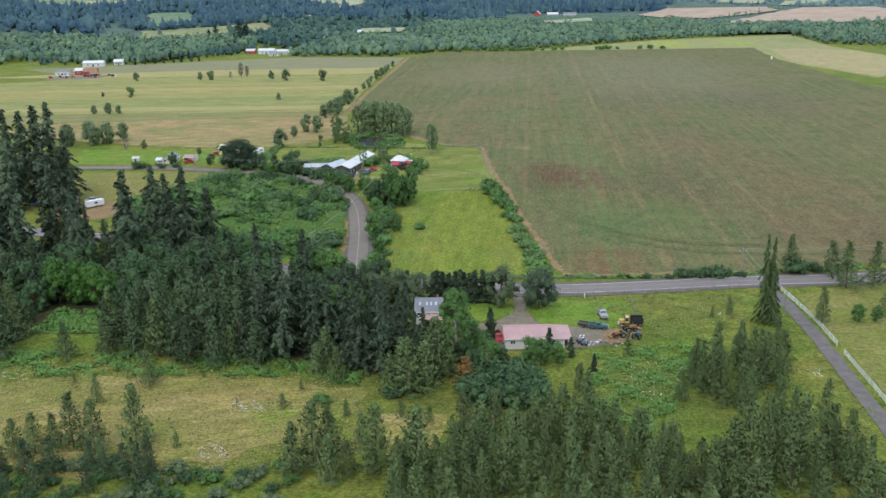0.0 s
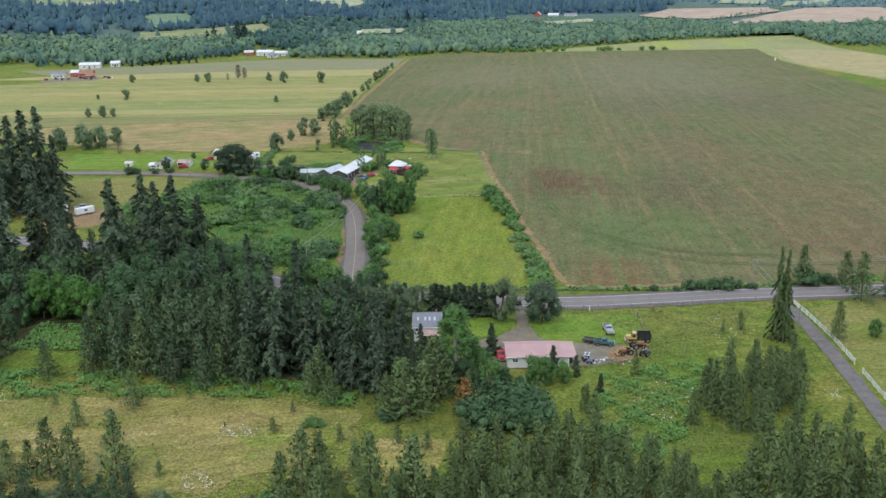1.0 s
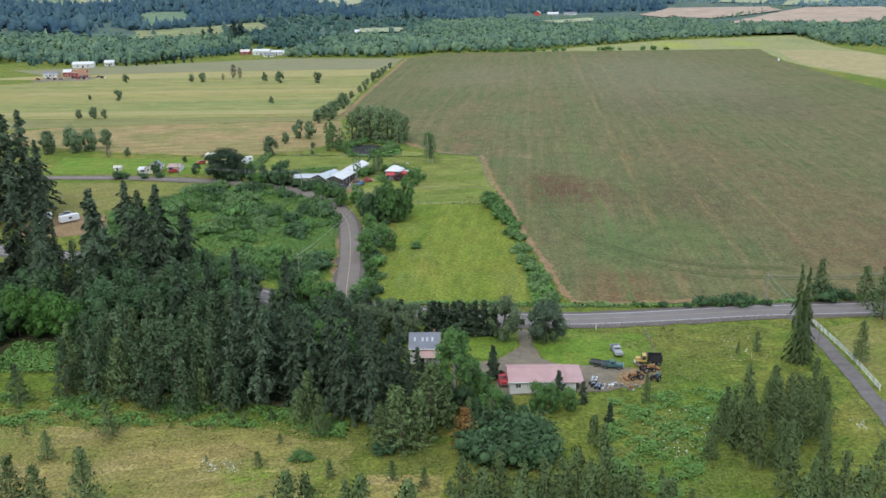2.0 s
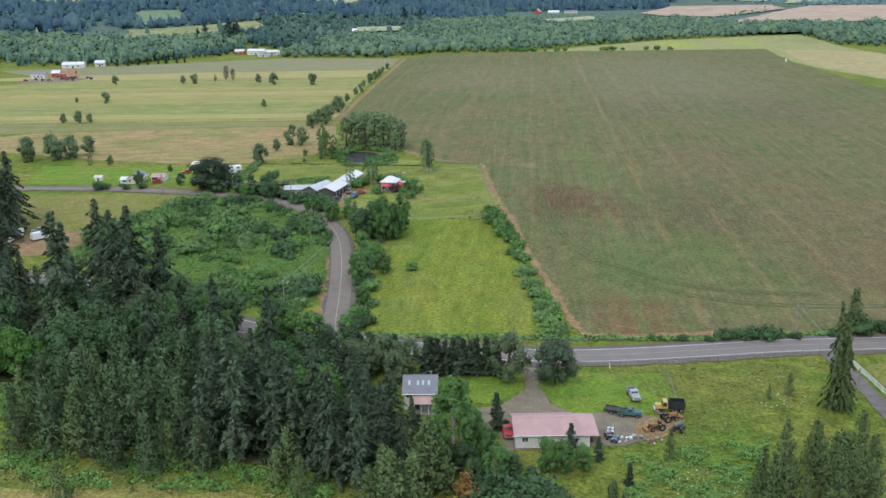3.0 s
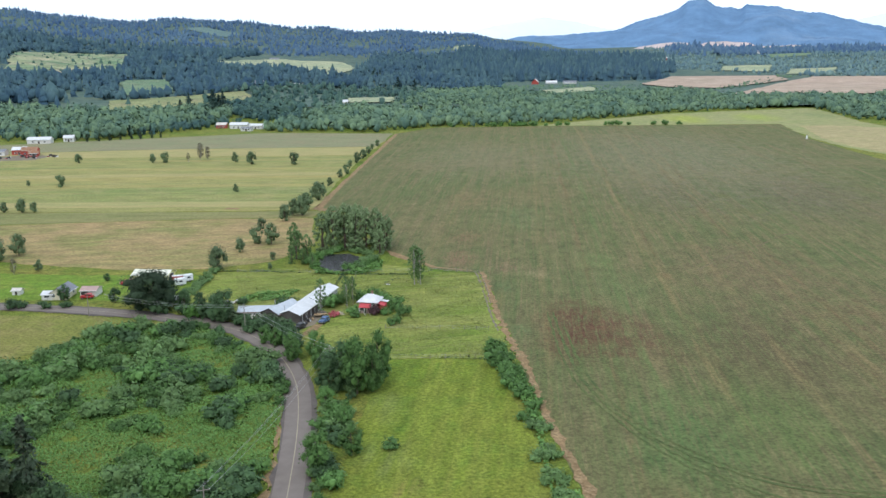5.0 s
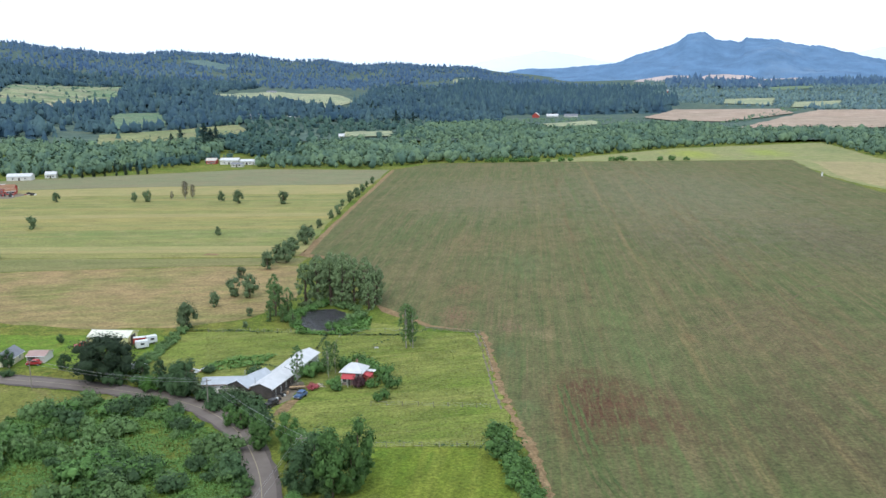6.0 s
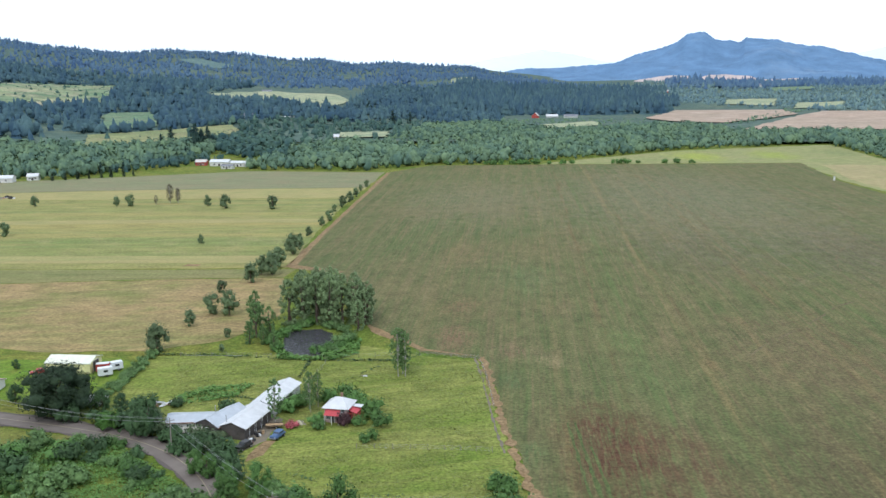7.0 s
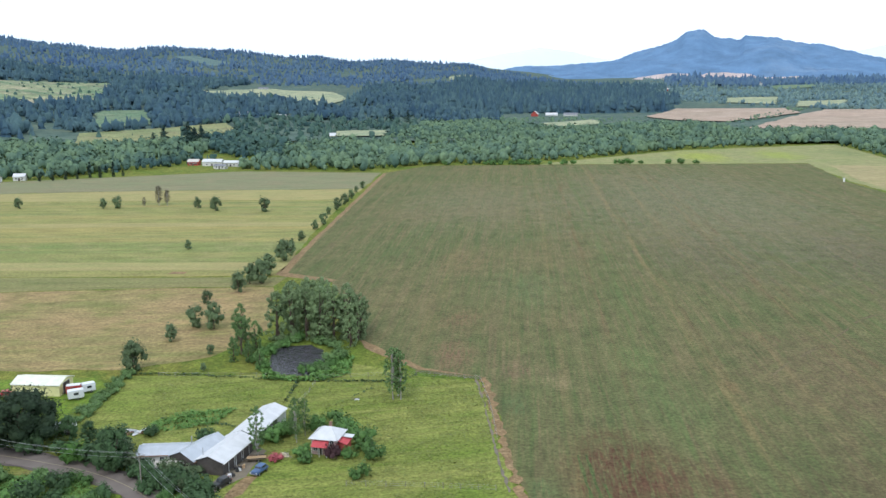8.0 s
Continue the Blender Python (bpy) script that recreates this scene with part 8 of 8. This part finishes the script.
def cabin(parent, x0, x1, half, z0, z1, paint, lean=0.35, name="cab"):
    """A cab with sloping screens and glass all round."""
    p = [(x0, z0), (x1, z0), (x1 - lean * 0.4, z1), (x0 + lean, z1)]
    bm = bmesh.new()
    a = [bm.verts.new((x, -half, z)) for x, z in p]
    b = [bm.verts.new((x, half, z)) for x, z in p]
    bm.faces.new(a[::-1])
    bm.faces.new(b)
    for i in range(4):
        j = (i + 1) % 4
        bm.faces.new((a[i], a[j], b[j], b[i]))
    bmesh.ops.recalc_face_normals(bm, faces=bm.faces[:])
    bmesh.ops.bevel(bm, geom=bm.edges[:], offset=0.07, segments=2, affect="EDGES")
    ob = part(name, bm, paint, parent)
    zm, zt = z0 + (z1 - z0) * 0.35, z1 - 0.12
    f = lambda z: x0 + lean * (z - z0) / (z1 - z0)
    part("windscreen", slab((f(zm) - 0.02, half * 0.85, zm), (f(zm) - 0.02, -half * 0.85, zm), (f(zt) - 0.02, -half * 0.8, zt), (f(zt) - 0.02, half * 0.8, zt), 0.02), GLASS, ob)
    for s in (-1, 1):
        part("side_window", box(f(zm) + 0.25, s * half - 0.015, zm, x1 - 0.3, s * half + 0.015, zt), GLASS, ob)
    return ob


def dump_truck(at, turn):
    t = thing("dump_truck", at, turn, "yellow truck with a black dump box parked on grass", "truck")
    part("chassis", box(-3.1, -0.45, 0.55, 3.2, 0.45, 0.85, 0.03), DARK_METAL, t)
    cabin(t, -1.75, -0.35, 1.05, 0.85, 2.5, PAINT_YELLOW, 0.3)
    part("hood", box(-3.15, -0.75, 0.85, -1.7, 0.75, 1.65, 0.14), PAINT_YELLOW, t)
    part("grille", box(-3.2, -0.5, 0.9, -3.13, 0.5, 1.5, 0.02), DARK_METAL, t)
    part("bumper", box(-3.35, -1.05, 0.5, -3.15, 1.05, 0.75, 0.03), PAINT_WHITE, t, "pale front bumper")
    for s in (-1, 1):
        part("fender", box(-3.0, s * 0.95 - 0.22, 0.85, -1.75, s * 0.95 + 0.22, 1.2, 0.12), PAINT_YELLOW, t)
        part("headlight", rod((-3.18, s * 0.85, 1.1), (-3.08, s * 0.85, 1.1), 0.12, 10), PAINT_WHITE, t)
        part("mirror", box(-1.55, s * 1.25 - 0.05, 1.7, -1.45, s * 1.25 + 0.08, 2.1, 0.02), DARK_METAL, t)
        part("box_side", box(-0.1, s * 1.12 - 0.05, 1.0, 3.3, s * 1.12 + 0.05, 2.55, 0.02), PAINT_BLACK, t)
        for k in range(5):
            part("box_rib", box(0.05 + 0.75 * k, s * 1.19 - 0.03, 1.0, 0.17 + 0.75 * k, s * 1.19 + 0.03, 2.55), DARK_METAL, t)
    part("box_floor", box(-0.1, -1.1, 0.95, 3.3, 1.1, 1.05), PAINT_BLACK, t)
    part("box_front", box(-0.15, -1.1, 1.0, -0.05, 1.1, 2.9, 0.02), PAINT_BLACK, t)
    part("tailgate", box(3.25, -1.1, 1.0, 3.35, 1.1, 2.45, 0.02), PAINT_BLACK, t)
    part("exhaust", rod((-0.25, 1.0, 1.0), (-0.25, 1.0, 3.0), 0.06), STEEL, t)
    for x in (-2.4, 1.4, 2.5):
        for s in (-1, 1):
            wheel(t, x, s * 0.92, 0.5, 0.32 if x < 0 else 0.5)
    return t


def pickup(at, turn, paint, label, name="pickup_truck", bed=True, length=4.9):
    t = thing(name, at, turn, label, "car" if not bed else "pickup")
    h = length / 2
    part("body", box(-h, -0.88, 0.45, h, 0.88, 1.0, 0.12), paint, t)
    cabin(t, -h * 0.35, h * 0.25 if bed else h * 0.75, 0.8, 0.98, 1.65, paint, 0.4)
    part("hood", box(-h + 0.05, -0.8, 0.95, -h * 0.33, 0.8, 1.08, 0.05), paint, t)
    if bed:
        part("bed_floor", box(h * 0.3, -0.7, 0.98, h - 0.1, 0.7, 1.03), DARK_METAL, t, "dark open truck bed")
        for s in (-1, 1):
            part("bed_rail", box(h * 0.28, s * 0.82 - 0.06, 1.0, h, s * 0.82 + 0.06, 1.25, 0.03), paint, t)
        part("tailgate", box(h - 0.08, -0.82, 1.0, h, 0.82, 1.25, 0.02), paint, t)
    part("front_bumper", box(-h - 0.08, -0.85, 0.45, -h + 0.02, 0.85, 0.65, 0.03), STEEL, t)
    part("rear_bumper", box(h - 0.02, -0.85, 0.45, h + 0.08, 0.85, 0.62, 0.03), STEEL, t)
    for s in (-1, 1):
        part("headlight", box(-h - 0.03, s * 0.68 - 0.14, 0.72, -h + 0.04, s * 0.68 + 0.14, 0.9, 0.02), PAINT_WHITE, t)
        part("tail_light", box(h - 0.04, s * 0.78 - 0.06, 0.7, h + 0.03, s * 0.78 + 0.06, 0.95, 0.01), PAINT_RED, t)
        for x in (-h * 0.62, h * 0.62):
            wheel(t, x, s * 0.8, 0.35, 0.22)
    return t


def flatbed_trailer(at, turn, label, deck, load=None):
    t = thing("flatbed_trailer", at, turn, label, "trailer")
    part("deck", box(-2.0, -0.95, 0.62, 2.0, 0.95, 0.74, 0.02), deck, t)
    part("drawbar", rod((-2.0, 0, 0.6), (-3.3, 0, 0.5), 0.06, 6), DARK_METAL, t)
    for s in (-1, 1):
        part("side_rail", box(-2.0, s * 0.95 - 0.03, 0.74, 2.0, s * 0.95 + 0.03, 0.9), DARK_METAL, t)
        wheel(t, 0.5, s * 1.05, 0.34, 0.2)
    part("jack_foot", rod((-2.9, 0, -0.02), (-2.9, 0, 0.55), 0.05), STEEL, t)
    return t


def tractor(at, turn, paint, label, loader=True, s=1.0):
    t = thing("tractor", at, turn, label, "tractor")
    part("body", box(-0.6 * s, -0.4 * s, 0.55 * s, 1.3 * s, 0.4 * s, 1.0 * s, 0.05), DARK_METAL, t)
    part("hood", box(0.1 * s, -0.36 * s, 0.95 * s, 1.7 * s, 0.36 * s, 1.45 * s, 0.1), paint, t)
    part("grille", box(1.68 * s, -0.28 * s, 0.95 * s, 1.74 * s, 0.28 * s, 1.4 * s, 0.02), DARK_METAL, t)
    part("seat", box(-0.75 * s, -0.25 * s, 1.05 * s, -0.3 * s, 0.25 * s, 1.55 * s, 0.06), PAINT_BLACK, t)
    part("steering_column", rod((-0.05 * s, 0, 1.2 * s), (-0.2 * s, 0, 1.65 * s), 0.04 * s), DARK_METAL, t)
    part("exhaust", rod((0.9 * s, 0.15 * s, 1.4 * s), (0.9 * s, 0.15 * s, 2.1 * s), 0.05 * s), STEEL, t)
    for k in (-1, 1):
        part("fender", box(-1.1 * s, k * 0.75 * s - 0.2 * s, 1.2 * s, 0.0, k * 0.75 * s + 0.2 * s, 1.32 * s, 0.05), paint, t)
        wheel(t, -0.55 * s, k * 0.78 * s, 0.68 * s, 0.38 * s)
        wheel(t, 1.3 * s, k * 0.62 * s, 0.42 * s, 0.25 * s)
        if loader:
            part("loader_arm", rod((0.3 * s, k * 0.55 * s, 1.3 * s), (2.4 * s, k * 0.5 * s, 0.5 * s), 0.07 * s, 6), paint, t)
    if loader:
        part("bucket", prism([(-0.8 * s, 0.05), (0.8 * s, 0.05), (0.8 * s, 0.6 * s), (-0.8 * s, 0.6 * s)], 2.3 * s, 2.75 * s), paint, t)
    return t


def quad_bike(at, turn, paint, label):
    t = thing("quad_bike", at, turn, label, "quad bike")
    part("body", box(-0.75, -0.3, 0.4, 0.75, 0.3, 0.8, 0.12), paint, t)
    part("seat", box(-0.7, -0.2, 0.78, 0.1, 0.2, 0.95, 0.07), PAINT_BLACK, t)
    part("handlebar", rod((0.4, -0.4, 1.1), (0.4, 0.4, 1.1), 0.025), DARK_METAL, t)
    part("steering_stem", rod((0.5, 0, 0.7), (0.4, 0, 1.1), 0.03), DARK_METAL, t)
    for x in (-0.55, 0.6):
        part("rack", box(x - 0.25, -0.35, 0.86, x + 0.25, 0.35, 0.9), STEEL, t)
        for s in (-1, 1):
            part("fender", box(x - 0.35, s * 0.42 - 0.16, 0.6, x + 0.35, s * 0.42 + 0.16, 0.68, 0.03), paint, t)
            wheel(t, x, s * 0.45, 0.3, 0.24)
    return t


def crate_pile(at, turn, label, mats, seed, count=6, size=0.8):
    rng = random.Random(seed)
    t = thing("junk_pile", at, turn, label, "junk pile")
    for i in range(count):
        x, y, w, d, h = rng.uniform(-1.4, 1.4), rng.uniform(-0.8, 0.8), rng.uniform(0.3, size), rng.uniform(0.3, size), rng.uniform(0.2, size * 0.9)
        bm = box(-w / 2, -d / 2, 0, w / 2, d / 2, h, 0.03)
        bmesh.ops.transform(bm, matrix=pose(x, y, -0.02, 0, 0, rng.uniform(0, 180)), verts=bm.verts[:])
        part("crate", bm, rng.choice(mats), t)
    for i in range(3):
        a = rng.uniform(0, 6)
        part("plank", rod((math.cos(a) * 1.6, math.sin(a), 0.05), (-math.cos(a) * 1.2, -math.sin(a), 0.7), 0.06, 5), WOOD_GREY, t)
    return t


dump_truck((33.1, 204.2, 0.03), -3).scale = (0.84, 0.84, 0.84)
pickup((27.3, 209.6, 0.03), 98, PAINT_SILVER, "silver pickup truck with a dark open bed on the lawn", length=4.8)
flatbed_trailer((23, 203.1, 0.05), 160, "low dark flatbed trailer beside the yard", DARK_METAL)
pickup((25.5, 201.9, 0.05), 172, PAINT_TEAL, "faded teal stripped pickup on the grass", length=4.4)
tractor((32.2, 200, 0.08), 20, PAINT_ORANGE, "rusty orange tractor with a front loader", True, 1.0)
tractor((29.7, 196.6, 0.1), 200, PAINT_ORANGE, "old orange tractor standing on bare soil", True, 0.95)
tractor((33.4, 196, 0.06), 60, PAINT_TEAL, "old greenish tractor half hidden by a pine", False, 0.9)
quad_bike((21.2, 195.2, 0.08), 80, PAINT_WHITE, "white and black quad bike in a yard")
quad_bike((21.6, 192, 0.08), 70, PAINT_BLUE, "blue and white quad bike in a yard")
quad_bike((20.6, 193.2, 0.08), 100, PAINT_BLACK, "black quad bike in a yard")
crate_pile((25.2, 192.9, 0.1), 10, "white frames and scrap piled in a yard", (PAINT_WHITE, PAINT_WHITE, STEEL), 3)
crate_pile((28.5, 192.2, 0.08), 40, "grey scrap metal piled beside brambles", (STEEL, WALL_GREY, RUST), 4)
crate_pile((23.2, 192.5, 0.1), 70, "small heap of pale yard clutter", (PAINT_WHITE, WOOD_TAN, STEEL), 5, 5, 0.5)
crate_pile((31.1, 202.4, 0.05), 70, "rusty machine parts lying in the yard", (RUST, PAINT_ORANGE, DARK_METAL), 6)
pickup((2.92, 194.3, 0.1), 97, PAINT_RED, "red pickup truck parked beside a barn", length=5.0)
pickup((-50.8, 373.3, 0.08), 70, PAINT_BLUE, "blue car parked on a farm driveway", "car", False, 4.3)
pickup((-56.9, 367.1, 0.08), 62, PAINT_BLACK, "dark car parked beside a barn", "car", False, 4.3)
flatbed_trailer((-52.9, 379.3, 0.08), 10, "small tan wooden cart beside a farmhouse", WOOD_TAN)
crate_pile((-55.5, 375, 0.09), 70, "assorted clutter against a barn wall", (PAINT_WHITE, WOOD_TAN, DARK_METAL), 7, 8, 0.9)
crate_pile((-56.2, 371.1, 0.09), 70, "assorted clutter against a barn wall", (PAINT_WHITE, PAINT_RED, DARK_METAL), 8, 7, 0.9)
crate_pile((-46.8, 381.7, 0.05), 0, "pale crate standing in the grass", (WALL_CREAM, WALL_CREAM), 9, 3, 1.2)
scrap = thing("scrap_heap", (-83.9, 393.4, 0.05), 20, "white and rusty scrap sheets lying in a pasture", "scrap heap")
sheet_rng = random.Random(41)
for i in range(9):
    bm = box(-1.0, -0.55, 0, 1.0, 0.55, 0.05, 0.01)
    bmesh.ops.transform(bm, matrix=pose(sheet_rng.uniform(-2.4, 2.4), sheet_rng.uniform(-1.1, 1.1), 0.12 + i * 0.1, sheet_rng.uniform(-10, 10), sheet_rng.uniform(-10, 10), sheet_rng.uniform(0, 180)), verts=bm.verts[:])
    part("sheet", bm, (PAINT_WHITE, RUST, WALL_WHITE, STEEL)[i % 4], scrap)
for x in (-1.6, 0.0, 1.5):
    part("bale", box(x - 0.5, -0.5, -0.06, x + 0.5, 0.5, 0.6, 0.05), (RUST, STEEL, PAINT_WHITE)[int(x + 2) % 3], scrap)
crate_pile((-36.8, 416.3, 0.05), 30, "pale box lying in a pasture", (PAINT_WHITE,), 12, 2, 1.1)
pickup((-133, 398.8, 0.06), 10, PAINT_RED, "red car beside a garage", "car", False, 4.2)
pickup((-126.9, 416.4, 0.06), 30, PAINT_RED, "red car beside a yellow shed", "car", False, 4.2)
pickup((-125.5, 422.3, 0.06), 40, PAINT_BLACK, "black car behind a yellow shed", "car", False, 4.2)


def box_trailer(at, turn, paint, label, L=5.0):
    t = thing("box_trailer", at, turn, label, "trailer")
    part("body", box(-L / 2, -1.0, 0.5, L / 2, 1.0, 2.5, 0.12), paint, t)
    part("roof", box(-L / 2 + 0.05, -0.95, 2.48, L / 2 - 0.05, 0.95, 2.58, 0.05), PAINT_WHITE, t)
    part("drawbar", rod((-L / 2, 0, 0.5), (-L / 2 - 1.1, 0, 0.45), 0.06), DARK_METAL, t)
    part("door", box(L / 2 - 0.02, -0.8, 0.6, L / 2 + 0.03, 0.8, 2.3, 0.01), paint, t)
    part("side_window", box(-0.5, -1.03, 1.4, 0.6, -0.98, 2.0), GLASS, t)
    part("jack_foot", rod((-L / 2 - 0.8, 0, -0.02), (-L / 2 - 0.8, 0, 0.45), 0.05), STEEL, t)
    for s in (-1, 1):
        wheel(t, 0.4, s * 0.92, 0.34, 0.2)
    return t


box_trailer((-107.6, 415.2, 0.06), 30, PAINT_WHITE, "white box trailer beside a yellow shed", 3.8)
box_trailer((-106.6, 420.5, 0.06), 35, PAINT_WHITE, "white caravan beside a yellow shed", 3.2)
box_trailer((-109.8, 418.9, 0.06), 20, WALL_RED, "dark red box trailer beside a yellow shed", 3.6)
box_trailer((-100.1, 392.8, 0.06), 10, PAINT_WHITE, "white caravan under a spreading tree", 4.6)
for i, (x, y) in enumerate(((-152.4, 321.7), (-146.3, 326.5), (-141.5, 318.6), (-150, 313.8), (-158.7, 328.3), (-165.6, 321.3))):
    if i % 2:
        pickup((x, y, 0.1), 30 * i, (PAINT_WHITE, PAINT_SILVER, PAINT_BLUE)[i % 3], "old car standing on bare ground", "car", False, 4.4)
    else:
        box_trailer((x, y, 0.1), 25 * i, PAINT_WHITE, "white trailer standing on bare ground", 6.5)
for i in range(9):
    crate_pile((-319.1 - 6.36 * i, 775.7 - 1.03 * i + 5.16 * math.sin(i * 2.0), 0.08), 40 * i, "farm machinery and scrap in a yard", (DARK_METAL, PAINT_RED, WALL_DARK, PAINT_WHITE), 30 + i, 7, 2.2)
for i, (x, y, h) in enumerate(((-331.3, 881.7, 5.59), (-324.1, 887.4, 6.4), (-317, 892.1, 5.59), (-309.1, 896.8, 6.4), (-302.6, 900.2, 7.2), (-294.6, 906, 6.4), (-288.1, 909.4, 5.59), (-339.8, 877.8, 6.4))):
    cone_tree(x, y, h, wide=1.1, say="small dark conifer in a row by a field")
